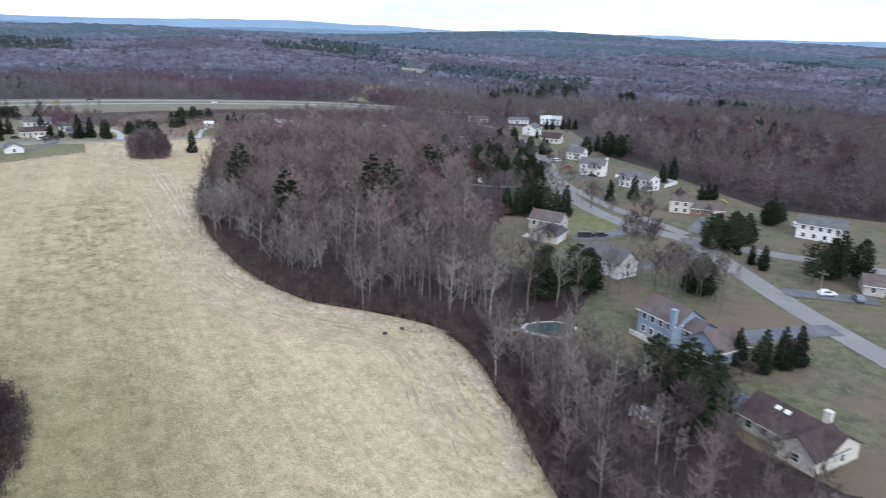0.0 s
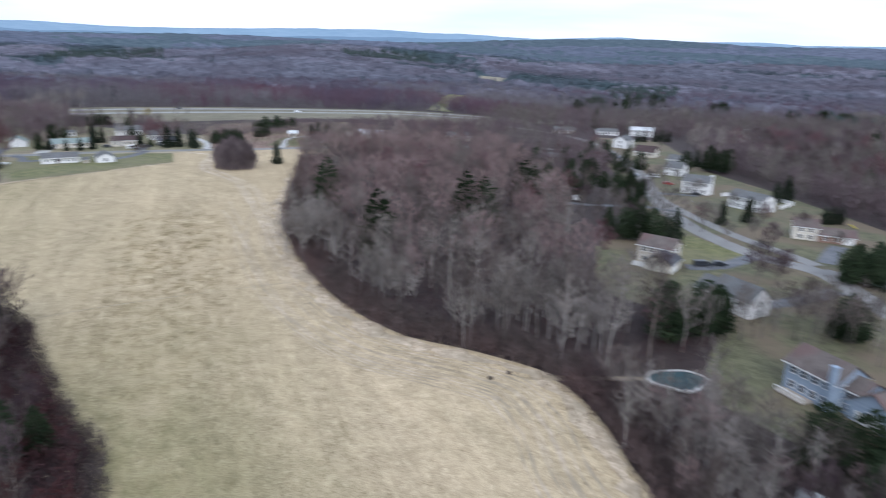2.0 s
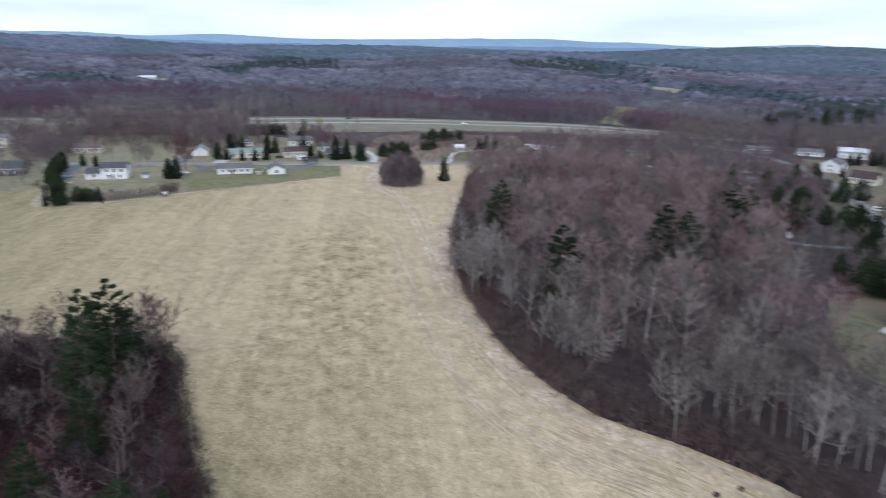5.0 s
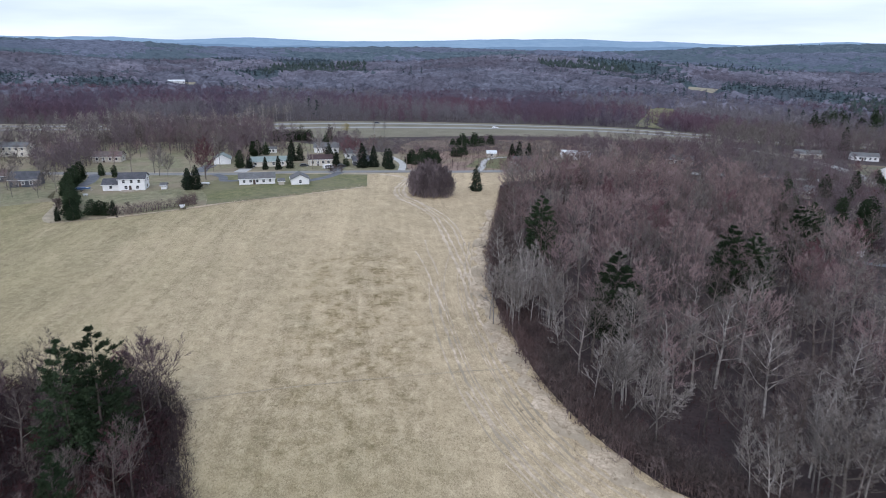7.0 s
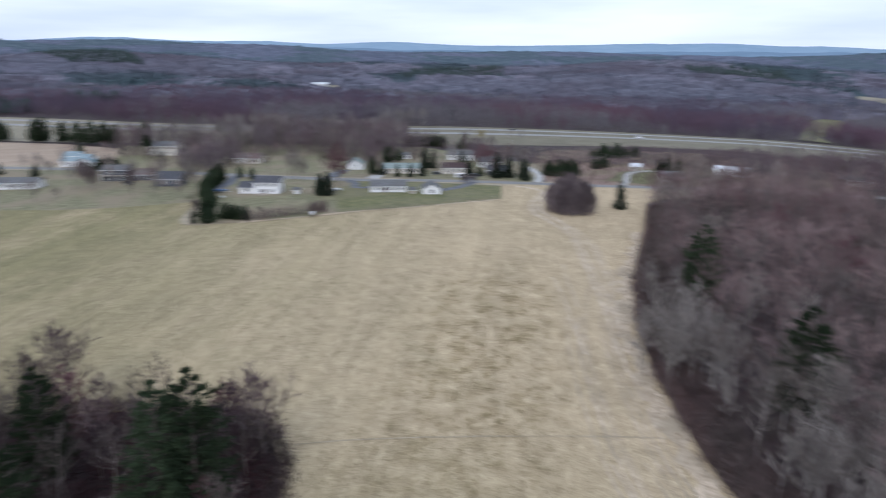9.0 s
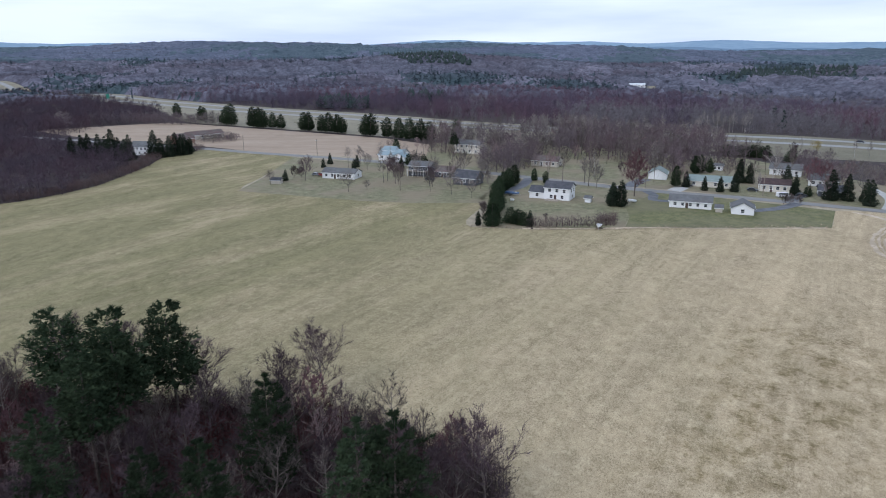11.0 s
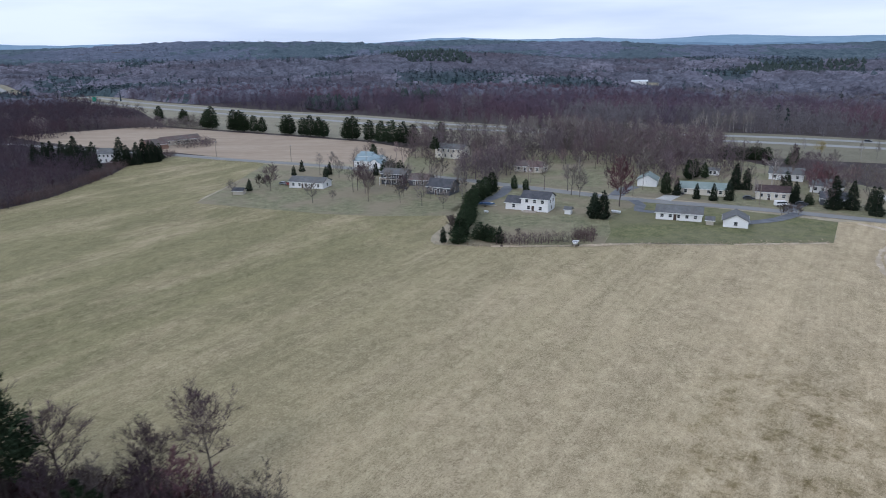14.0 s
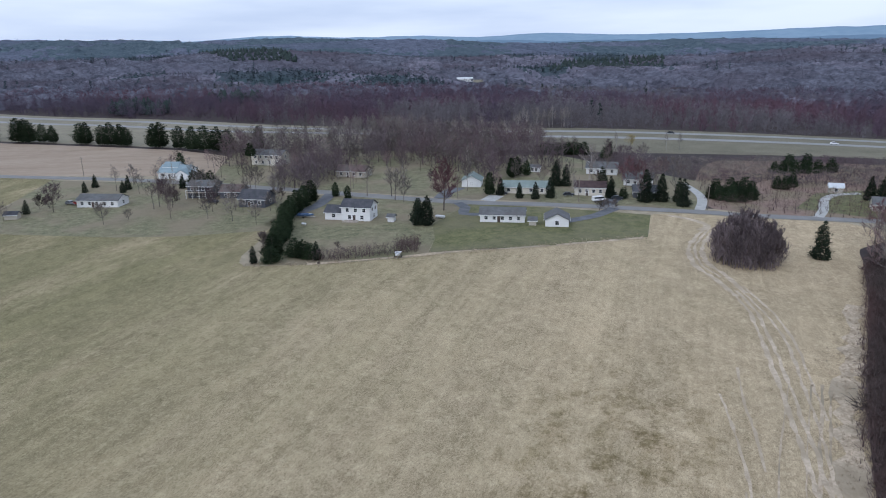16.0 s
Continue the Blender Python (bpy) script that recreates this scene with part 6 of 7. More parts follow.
def block(house, at, L, D, H, rise, wall, roof, front="", back="", ends="", storeys=1, garage=(), chimney=None, door=None, chim_mat=None, win=(1.1, 1.25)):
    """One gabled block of a house at a local pose. front/back/ends: windows a storey, as digits from the ground up."""
    w = part("wall", gable_walls(L, D, H, rise), wall, house)
    r = part("roof", gable_roof(L, D, H, rise), roof, house)
    w.matrix_basis = r.matrix_basis = at
    fh = H / storeys
    for side, counts in ((0, front), (1, back)):
        for s, c in enumerate(counts):
            c = int(c)
            for i in range(c):
                x = (i + 0.5) / c * (L - 1.4) - (L - 1.4) / 2
                m = pose(x, -D / 2 - 0.05, fh * s + fh * 0.58) if side == 0 else pose(x, D / 2 + 0.05, fh * s + fh * 0.58, 0, 0, 180)
                window(house, at @ m, *win)
    for s, c in enumerate(ends):
        c = int(c)
        for i in range(c):
            y = (i + 0.5) / c * (D - 1.4) - (D - 1.4) / 2
            window(house, at @ pose(L / 2 + 0.05, y, fh * s + fh * 0.58, 0, 0, 90), *win)
            window(house, at @ pose(-L / 2 - 0.05, y, fh * s + fh * 0.58, 0, 0, -90), *win)
    if door is not None:
        d = part("door", box(-0.5, 0.5, -0.08, 0.05, 0.1, 2.15), DOOR_DARK, house)
        d.matrix_basis = at @ pose(door, -D / 2, 0)
        f = bmesh.new()
        add_box(f, -0.62, -0.5, -0.1, 0.05, 0.1, 2.27)
        add_box(f, 0.5, 0.62, -0.1, 0.05, 0.1, 2.27)
        add_box(f, -0.5, 0.5, -0.1, 0.05, 2.15, 2.27)
        part("frame", f, TRIM, d)
    for side, x, wd in garage:
        g = bmesh.new()
        for k in range(4):
            add_box(g, -wd / 2, wd / 2, -0.09, 0.03, 0.08 + k * 0.53, 0.58 + k * 0.53)
        o = part("garage_door", g, TRIM, house)
        o.matrix_basis = at @ (pose(x, -D / 2, 0) if side == "front" else pose(x, D / 2, 0, 0, 0, 180) if side == "back" else pose(L / 2, x, 0, 0, 0, 90) if side == "right" else pose(-L / 2, x, 0, 0, 0, -90))
    if chimney:
        cx, cy, top = chimney
        c = bmesh.new()
        add_box(c, cx - 0.55, cx + 0.55, cy - 0.45, cy + 0.45, -0.3, top)
        add_box(c, cx - 0.65, cx + 0.65, cy - 0.55, cy + 0.55, top, top + 0.18)
        o = part("chimney", c, chim_mat or BRICK, house)
        o.matrix_basis = at
    for sgn in (-1, 1):
        g = part("fascia", box(-L / 2 - 0.45, L / 2 + 0.45, -0.06, 0.06, -0.2, 0.02), TRIM, house)
        k = rise / (D / 2)
        g.matrix_basis = at @ pose(0, sgn * (D / 2 + 0.45), H - 0.45 * k + 0.12)


def house(name, x, y, turn, label, category="house", group="village houses"):
    ob = new(name)
    ob.matrix_basis = pose(x, y, gz(x, y), 0, 0, turn)
    return tagged(ob, label, category, group)


ORIGIN = pose(0, 0, 0)
# the blue house by the woods
h = house("blue_house", 46.6, 138.4, -58.5, "two-storey blue-grey clapboard house with brown roof and white trim", group="roadside houses")
block(h, ORIGIN, 10.4, 8.0, 5.6, 2.6, WALL_BLUE, ROOF_BROWN, "44", "44", "22", 2, chimney=(4.6, -4.4, 8.6), chim_mat=WALL_BLUE)
block(h, pose(6.6, 1.0, 0), 4.0, 6.0, 4.8, 1.6, WALL_BLUE, ROOF_BROWN, "11", "1", "", 2)
block(h, pose(11.0, 1.6, 0, 0, 0, 90), 8.4, 8.4, 3.5, 2.7, WALL_BLUE, ROOF_BROWN, "0", "0", "1", 1, garage=(("left", 0, 5.0),))
d = part("deck", box(-4.5, 1.5, -6.8, -4.05, 0.2, 0.45), DECK, h, "white-railed deck")
rail = bmesh.new()
for k in range(11):
    add_box(rail, -4.5 + k * 0.6 - 0.05, -4.5 + k * 0.6 + 0.05, -6.8, -6.7, 0.45, 1.4)
add_box(rail, -4.5, 1.5, -6.82, -6.68, 1.35, 1.45)
part("rail", rail, TRIM, d)
sd = part("side_door", box(-0.5, 0.5, -0.05, 0.08, 0.1, 2.2), TRIM, h)
sd.matrix_basis = pose(15.23, 3.2, 0, 0, 0, 90)
# brown-roofed house
h = house("brown_roofed_house", 56.5, 99.5, -58, "low cream house with dark red-brown roof and skylights", group="roadside houses")
block(h, ORIGIN, 15, 9, 2.7, 2.6, WALL_CREAM, ROOF_RED, "5", "4", "1", 1, chimney=(3.5, 1.5, 6.8), chim_mat=WALL_CREAM)
block(h, pose(4.2, -2.5, 0, 0, 0, 90), 8, 6, 2.7, 2.4, WALL_CREAM, ROOF_RED, "0", "0", "1", 1)
block(h, pose(-9.2, -1.0, 0), 4.5, 5, 2.5, 0.9, WALL_CREAM, ROOF_SLATE, "2", "0", "1", 1)
for k in (-3.0, -1.4):
    s = part("skylight", box(-0.5, 0.5, -0.4, 0.4, 0, 0.12), TRIM, h)
    s.matrix_basis = pose(k, -1.2, 4.85, 30, 0, 0)
# tan two-storey house
h = house("tan_house", 29, 215.5, -28, "two-storey grey-tan house with brown roof and attached garage", group="roadside houses")
block(h, ORIGIN, 10, 8, 5.2, 2.2, WALL_TAN, ROOF_BROWN, "34", "34", "12", 2)
block(h, pose(3.2, -6.0, 0, 0, 0, 90), 8, 7.5, 2.7, 2.4, WALL_CREAM, ROOF_DARK, "0", "0", "0", 1, garage=(("front", -1.5, 4.6),))
part("patio", box(-5.5, -0.5, -8.5, -4.2, 0.0, 0.16), CONCRETE, h)
# white house with the steep gable
h = house("gabled_house", 41.8, 181.5, -55, "white clapboard house with grey roof and steep gable end", group="roadside houses")
block(h, pose(1.5, 0, 0), 11, 7.2, 4.2, 3.0, WALL_WHITE, ROOF_GREY, "12", "2", "11", 2)
block(h, pose(-6.5, 0.3, 0), 6, 6.8, 3.0, 2.6, WALL_WHITE, ROOF_GREY, "1", "1", "1", 1)
# white houses across the road
h = house("white_house", 63.5, 335, -22, "two-storey white house with grey roof and white chimney", group="roadside houses")
block(h, ORIGIN, 11.5, 8.5, 5.6, 2.4, WALL_WHITE, ROOF_GREY, "34", "34", "22", 2, chimney=(5.9, 0, 8.4), chim_mat=WALL_WHITE)
h = house("white_house", 78, 303, -50, "long two-storey white house with pale grey roof", group="roadside houses")
block(h, ORIGIN, 15, 8.5, 5.0, 1.9, WALL_WHITE, ROOF_GREY, "55", "44", "22", 2, door=0.5)
h = house("split_level_house", 82.5, 256.5, -14, "split-level cream house with brown roof", group="roadside houses")
block(h, ORIGIN, 7.5, 8, 4.6, 1.9, WALL_CREAM, ROOF_BROWN, "22", "22", "1", 2)
block(h, pose(9.3, -1.0, 0), 11, 7.5, 2.7, 1.7, WALL_BROWN, ROOF_BROWN, "3", "3", "1", 1, garage=(("front", 3.3, 3.2),))
for x, y, turn, L, D, H, rise, wm, rm, st, fr, text in (
        (46, 478, 62, 11, 9, 5.0, 2.6, WALL_WHITE, ROOF_GREY, 2, "34", "two-storey white house with grey roof"),
        (56, 444, -25, 12, 9, 3.2, 3.0, WALL_CREAM, ROOF_RED, 1, "4", "cream cottage with red-brown roof"),
        (63, 385, -30, 9, 8, 4.2, 2.6, WALL_WHITE, ROOF_GREY, 2, "23", "white gabled house with grey roof"),
        (70, 420, -30, 9, 7, 3.0, 2.2, WALL_WHITE, ROOF_GREY, 1, "3", "small white house with grey roof"),
        (42, 556, 5, 15, 8, 2.8, 1.8, WALL_WHITE, ROOF_GREY, 1, "5", "low white ranch house"),
        (68, 560, -8, 16, 9, 4.8, 2.0, WALL_WHITE, ROOF_PALE, 2, "45", "white house with pale roof"),
        (10, 548, 5, 15, 8, 2.8, 1.8, WALL_TAN, ROOF_GREY, 1, "4", "low tan ranch house with grey roof"),
        (-2, 313, -25, 12, 8, 3.0, 2.2, WALL_BROWN, ROOF_BROWN, 1, "3", "brown house with weathered roof among pines"),
        (-2, 406, -10, 12, 8, 3.0, 2.2, WALL_TAN, ROOF_GREY, 1, "3", "low tan house among trees"),
        (119, 224, -32, 14, 8.5, 5.0, 2.0, WALL_WHITE, ROOF_GREY, 2, "45", "two-storey white house with grey roof"),
        (112, 172, -20, 13, 8, 2.8, 1.8, WALL_TAN, ROOF_BROWN, 1, "4", "low house with brown roof"),
        (150, 560, 0, 20, 9, 3.0, 1.5, WALL_WHITE, ROOF_PALE, 1, "6", "far white building among woods"),
        (160, 640, 0, 16, 9, 3.0, 1.5, WALL_WHITE, ROOF_PALE, 1, "4", "far white building among woods"),
        (-115, 455, 5, 16, 8, 2.9, 1.5, WALL_WHITE, ROOF_PALE, 1, "4", "low white house with pale roof"),
        (-60, 470, 5, 15, 8, 2.9, 1.7, WALL_TAN, ROOF_GREY, 1, "4", "low tan house with grey roof")):
    h = house("house", x, y, turn, text, group="roadside houses")
    block(h, ORIGIN, L, D, H, rise, wm, rm, fr, fr, "1" * st, st, door=-L * 0.1 if st == 1 else None)
h = house("garden_shed", 33, 103, -30, "small pale-roofed shed under bare trees", "shed", "roadside houses")
block(h, ORIGIN, 3.2, 2.6, 2.0, 0.9, WALL_TAN, ROOF_PALE, "0", "0", "0", 1)
# the white ranch house and its garage on the lawn
h = house("ranch_house", -222.2, 304.0, 38, "long low white ranch house with grey roof on a lawn")
block(h, ORIGIN, 15, 7.6, 2.7, 1.7, WALL_WHITE, ROOF_GREY, "5", "5", "1", 1, win=(1.0, 1.1), door=-1.2)
part("foundation", box(-7.45, 7.45, -3.75, 3.75, -0.6, 0.25), CONCRETE, h)
h = house("garage", -205.5, 312.0, 38, "white gabled garage with grey roof")
block(h, pose(0, 0, 0, 0, 0, 90), 8.5, 7.6, 2.5, 1.9, WALL_WHITE, ROOF_GREY, "1", "0", "1", 1, garage=(("right", 0, 4.4),))
h = house("garden_shed", -210.5, 305.5, 38, "small weathered grey garden shed", "shed")
block(h, ORIGIN, 2.4, 2.4, 1.9, 0.8, WALL_TAN, ROOF_GREY, "0", "0", "0", 1)
# two-storey white house by the conifers
h = house("white_house", -261.5, 273.0, 33, "two-storey white house with grey roof and attached garage")
block(h, ORIGIN, 10.4, 8, 4.9, 1.9, WALL_WHITE, ROOF_DARK, "23", "34", "12", 2, door=-0.6)
block(h, pose(-8.4, 0.2, 0), 6.4, 7, 2.6, 1.8, WALL_WHITE, ROOF_DARK, "1", "1", "0", 1)
part("deck", box(-4, 1.2, -6.6, -4.05, 0.0, 0.35), DECK, h)
h = house("garden_shed", -249.5, 277.5, 33, "small white garden shed", "shed")
block(h, ORIGIN, 2.2, 2.4, 1.9, 0.7, WALL_WHITE, ROOF_GREY, "0", "0", "0", 1)
for x, y, turn, L, D, H, rise, wm, rm, st, fr, text in (
        (-357.5, 219.5, 40, 17, 8, 2.8, 1.7, WALL_WHITE, ROOF_GREY, 1, "5", "long white ranch house with grey roof"),
        (-341, 254.5, 40, 11, 9, 5.0, 1.6, WALL_DARK, ROOF_GREY, 2, "44", "dark blue-grey two-storey house with balcony"),
        (-331, 262, 40, 9, 8, 2.8, 2.0, WALL_DARK, ROOF_BROWN, 1, "2", "dark low house with brown roof"),
        (-309, 260, 32, 11, 8.5, 3.4, 2.6, WALL_DARK, ROOF_DARK, 1, "3", "dark grey house with dark roof"),
        (-393, 266, 38, 14, 11, 3.0, 2.6, WALL_WHITE, ROOF_TEAL, 1, "4", "low pale house with blue-green roof"),
        (-388, 313, 28, 17, 9, 5.4, 1.9, WALL_CREAM, ROOF_GREY, 2, "45", "cream two-storey house with grey roof"),
        (-327, 320, 30, 14, 8, 3.0, 2.0, WALL_TAN, ROOF_BROWN, 1, "4", "low tan house among bare trees"),
        (-247, 346, 38, 19, 8, 2.8, 1.8, WALL_CREAM, ROOF_GREEN, 1, "4", "low cream house with pale green roof"),
        (-227, 362, 36, 12, 8, 3.4, 1.8, WALL_CREAM, ROOF_RED, 1, "4", "cream house with brown roof"),
        (-209, 374, 36, 10, 8, 2.8, 1.8, WALL_DARK, ROOF_DARK, 1, "3", "small dark house behind spruces"),
        (-252, 408, 30, 14, 8, 3.2, 2.2, WALL_WHITE, ROOF_GREY, 1, "4", "white house with grey roof behind trees"),
        (-225, 395, 30, 12, 8, 3.2, 2.2, WALL_WHITE, ROOF_GREY, 1, "4", "white house behind trees"),
        (-136, 416, 25, 10, 7, 2.8, 2.0, WALL_TAN, ROOF_GREY, 1, "3", "white house by a gravel drive"),
        (-502, 153, 48, 12, 9, 5.0, 2.6, WALL_WHITE, ROOF_GREY, 2, "34", "white farmhouse behind spruces"),
        (-920, 1000, 50, 26, 18, 6.0, 2.0, WALL_WHITE, ROOF_PALE, 1, "6", "large white building far off in the valley"),
        (-868, 1116, 50, 24, 14, 4.0, 1.5, WALL_TAN, ROOF_PALE, 1, "5", "white building far off in the valley")):
    h = house("house", x, y, turn, text)
    block(h, ORIGIN, L, D, H, rise, wm, rm, fr, fr, "1" * st, st, door=-L * 0.1 if st == 1 and L < 20 else None)
    if rm is ROOF_TEAL:
        block(h, pose(-2.5, 1.2, 2.4), 7, 6, 2.6, 1.8, wm, rm, "2", "2", "1", 1)
        block(h, pose(6.5, -5.5, 0, 0, 0, 90), 7, 6.5, 2.8, 2.0, wm, rm, "1", "1", "1", 1)
    if wm is WALL_DARK and st == 2:
        part("balcony", box(-5.6, 5.6, -6.4, -4.55, 2.5, 2.68), DECK, h, "pale timber balcony floor")
        part("balcony_rail", box(-5.6, 5.6, -6.4, -6.3, 3.5, 3.6), TRIM, h, "white balcony rail")
        for px in (-5.5, -2.8, 0.0, 2.8, 5.5):
            part("post", box(px - 0.07, px + 0.07, -6.4, -6.26, 0.0, 3.5), TRIM, h)
h = house("gabled_garage", -272, 341, 128, "white gabled garage with pale roof")
block(h, ORIGIN, 9, 8, 2.8, 2.2, WALL_WHITE, ROOF_GREEN, "1", "1", "1", 1, garage=(("left", 0, 4.2),))
h = house("garden_shed", -276, 388, 30, "small white shed in the grass", "shed")
block(h, ORIGIN, 5, 3.5, 2.4, 0.9, WALL_WHITE, ROOF_GREY, "2", "0", "0", 1)
h = house("barn", -540, 183, 105, "brown board barn behind spruces", "barn")
block(h, ORIGIN, 13, 9, 3.4, 3.0, WALL_BROWN, ROOF_BROWN, "1", "1", "0", 1)
h = house("barn", -558, 201, 105, "long low grey barn by the stubble field", "barn")
block(h, ORIGIN, 26, 9, 3.2, 2.2, WALL_TAN, ROOF_BROWN, "4", "4", "0", 1)
h = house("garden_shed", -361, 188.5, 50, "small dark-roofed shed in the corner of the yard", "shed")
block(h, ORIGIN, 4.5, 3.2, 1.9, 0.9, WALL_TAN, ROOF_DARK, "0", "0", "0", 1)
h = house("garden_shed", -160, 437, 25, "small pale shed by a gravel drive", "shed")
block(h, ORIGIN, 5, 4, 2.6, 1.2, WALL_TAN, ROOF_PALE, "1", "0", "0", 1)

# ---------------------------------------------------------------- vehicles
PAINT_WHITE = surface("white_paint", (0.7, 0.7, 0.7), (0.8, 0.8, 0.8), rough=0.3, bump=0.0, spec=0.5)
PAINT_DARK = surface("dark_paint", (0.015, 0.018, 0.025), (0.04, 0.045, 0.055), rough=0.3, bump=0.0, spec=0.5)
PAINT_GREY = surface("grey_paint", (0.14, 0.15, 0.17), (0.22, 0.23, 0.25), rough=0.3, bump=0.0, spec=0.5)
PAINT_RED = surface("red_paint", (0.25, 0.03, 0.03), (0.36, 0.05, 0.045), rough=0.3, bump=0.0, spec=0.5)
PAINT_BLUE = surface("blue_paint", (0.04, 0.09, 0.2), (0.07, 0.14, 0.28), rough=0.35, bump=0.0, spec=0.5)
RUBBER = surface("rubber", (0.015, 0.015, 0.015), (0.03, 0.03, 0.03), rough=0.8, bump=0.0)
STEEL = surface("steel", (0.45, 0.45, 0.46), (0.6, 0.6, 0.61), rough=0.4, metal=0.8, bump=0.0)
POLE_WOOD = surface("weathered_pole", (0.16, 0.13, 0.1), (0.27, 0.23, 0.19), scale=1, fine=8, stretch=(4, 4, 0.3), rough=0.9)
WATER_COVER = surface("pool_cover", (0.02, 0.05, 0.06), (0.045, 0.085, 0.09), scale=0.8, fine=4, rough=0.5, bump=0.1)
SIGN_GREEN = surface("sign_green", (0.0, 0.3, 0.18), (0.01, 0.36, 0.22), rough=0.5, bump=0.0)


def car(x, y, turn, paint, label, long=4.6, tall=1.5, van=False):
    """A parked car: body, glasshouse, four wheels."""
    ob = new("car")
    ob.matrix_basis = pose(x, y, gz(x, y) + 0.18, 0, 0, turn)
    hl = long / 2
    if van:
        prof = [(-hl, 0.35), (-hl, tall * 0.95), (-hl * 0.9, tall), (hl * 0.55, tall), (hl * 0.85, tall * 0.55), (hl, tall * 0.5), (hl, 0.35)]
        glass = [(-hl * 0.85, tall * 0.58), (-hl * 0.85, tall * 0.9), (hl * 0.52, tall * 0.9), (hl * 0.78, tall * 0.58)]
    else:
        prof = [(-hl, 0.35), (-hl, tall * 0.6), (-hl * 0.85, tall * 0.66), (-hl * 0.62, tall * 0.98), (hl * 0.15, tall), (hl * 0.45, tall * 0.66), (hl * 0.95, tall * 0.56), (hl, 0.35)]
        glass = [(-hl * 0.72, tall * 0.68), (-hl * 0.56, tall * 0.93), (hl * 0.12, tall * 0.94), (hl * 0.36, tall * 0.68)]
    for nm, pr, w, mt, ease in (("body", prof, 0.9, paint, 0.07), ("window_band", glass, 0.905, GLASS, 0.0)):
        bm = bmesh.new()
        a = [bm.verts.new((px, -w, pz)) for px, pz in pr]
        b = [bm.verts.new((px, w, pz)) for px, pz in pr]
        bm.faces.new(a)
        bm.faces.new(b[::-1])
        for i in range(len(pr)):
            j = (i + 1) % len(pr)
            bm.faces.new((a[j], a[i], b[i], b[j]))
        bmesh.ops.recalc_face_normals(bm, faces=bm.faces[:])
        if ease:
            bmesh.ops.bevel(bm, geom=bm.edges[:], offset=ease, segments=2, affect="EDGES")
        part(nm, bm, mt, ob)
    wind = bmesh.new()
    wx0, wx1 = (hl * 0.58, hl * 0.82) if van else (hl * 0.19, hl * 0.42)
    z0, z1 = (tall * 0.95, tall * 0.6) if van else (tall * 0.97, tall * 0.7)
    wind.faces.new([wind.verts.new(c) for c in ((wx0 + 0.02, -0.72, z0), (wx0 + 0.02, 0.72, z0), (wx1 + 0.03, 0.78, z1), (wx1 + 0.03, -0.78, z1))])
    bmesh.ops.solidify(wind, geom=wind.faces[:], thickness=0.03)
    part("windscreen", wind, GLASS, ob)
    for wx in (-hl * 0.62, hl * 0.62):
        for wy in (-0.82, 0.82):
            bm = bmesh.new()
            bmesh.ops.create_cone(bm, cap_ends=True, segments=14, radius1=0.33, radius2=0.33, depth=0.22, matrix=pose(wx, wy, 0.18, 90, 0, 0))
            wh = part("wheel", bm, RUBBER, ob)
            rm = bmesh.new()
            bmesh.ops.create_cone(rm, cap_ends=True, segments=10, radius1=0.2, radius2=0.2, depth=0.24, matrix=pose(wx, wy, 0.18, 90, 0, 0))
            part("rim", rm, STEEL, wh)
    return tagged(ob, label, "car", "parked cars")


for x, y, turn, paint, label, long, tall, van in (
        (40.6, 213.0, 10, PAINT_DARK, "dark suv parked on an asphalt drive", 4.7, 1.75, True), (45.6, 214.4, 12, PAINT_DARK, "dark saloon parked on an asphalt drive", 4.6, 1.5, False),
        (9.3, 297, 70, PAINT_WHITE, "white van parked under pines", 5.4, 2.2, True), (118.5, 238.5, 10, PAINT_WHITE, "white suv parked beside a white house", 4.8, 1.8, True),
        (94.5, 168.5, 5, PAINT_WHITE, "white saloon parked on a dark drive", 4.7, 1.5, False), (101, 166, 80, PAINT_GREY, "grey saloon parked on a dark drive", 4.7, 1.5, False),
        (62, 327, -10, PAINT_DARK, "dark car parked by a white house", 4.6, 1.5, False), (54, 352, 0, PAINT_RED, "dark red car parked on a drive", 4.6, 1.5, False),
        (50, 372, 5, PAINT_WHITE, "white pickup parked by the road", 5.2, 1.8, True), (42, 372, 80, PAINT_GREY, "grey car parked by the road", 4.6, 1.5, False), (38, 430, 80, PAINT_BLUE, "blue car parked by the road", 4.6, 1.5, False),
        (97, 262, 0, PAINT_WHITE, "white suv parked behind a low house", 4.8, 1.8, True), (-216, 352, 60, PAINT_WHITE, "white van parked on a drive", 5.2, 2.0, True), (-250, 335, 40, PAINT_DARK, "dark car parked by a low house", 4.6, 1.5, False),
        (-230, 352, 40, PAINT_DARK, "dark car parked beside a house", 4.6, 1.5, False), (-213, 360, 40, PAINT_DARK, "dark car parked on a drive", 4.6, 1.5, False), (-366, 213, 30, PAINT_RED, "red car parked beside a ranch house", 4.6, 1.5, False),
        (-369, 211, 30, PAINT_GREY, "grey car parked beside a ranch house", 4.6, 1.5, False), (-326, 250, 40, PAINT_DARK, "dark car parked by a dark house", 4.6, 1.5, False), (-300, 560, 20, PAINT_DARK, "dark car on the highway", 4.6, 1.5, False),
        (-205, 575, 25, PAINT_WHITE, "white car on the highway", 4.6, 1.5, False), (-424, 452, 40, PAINT_WHITE, "white car on the highway", 4.6, 1.5, False)):
    car(x, y, turn, paint, label, long, tall, van)


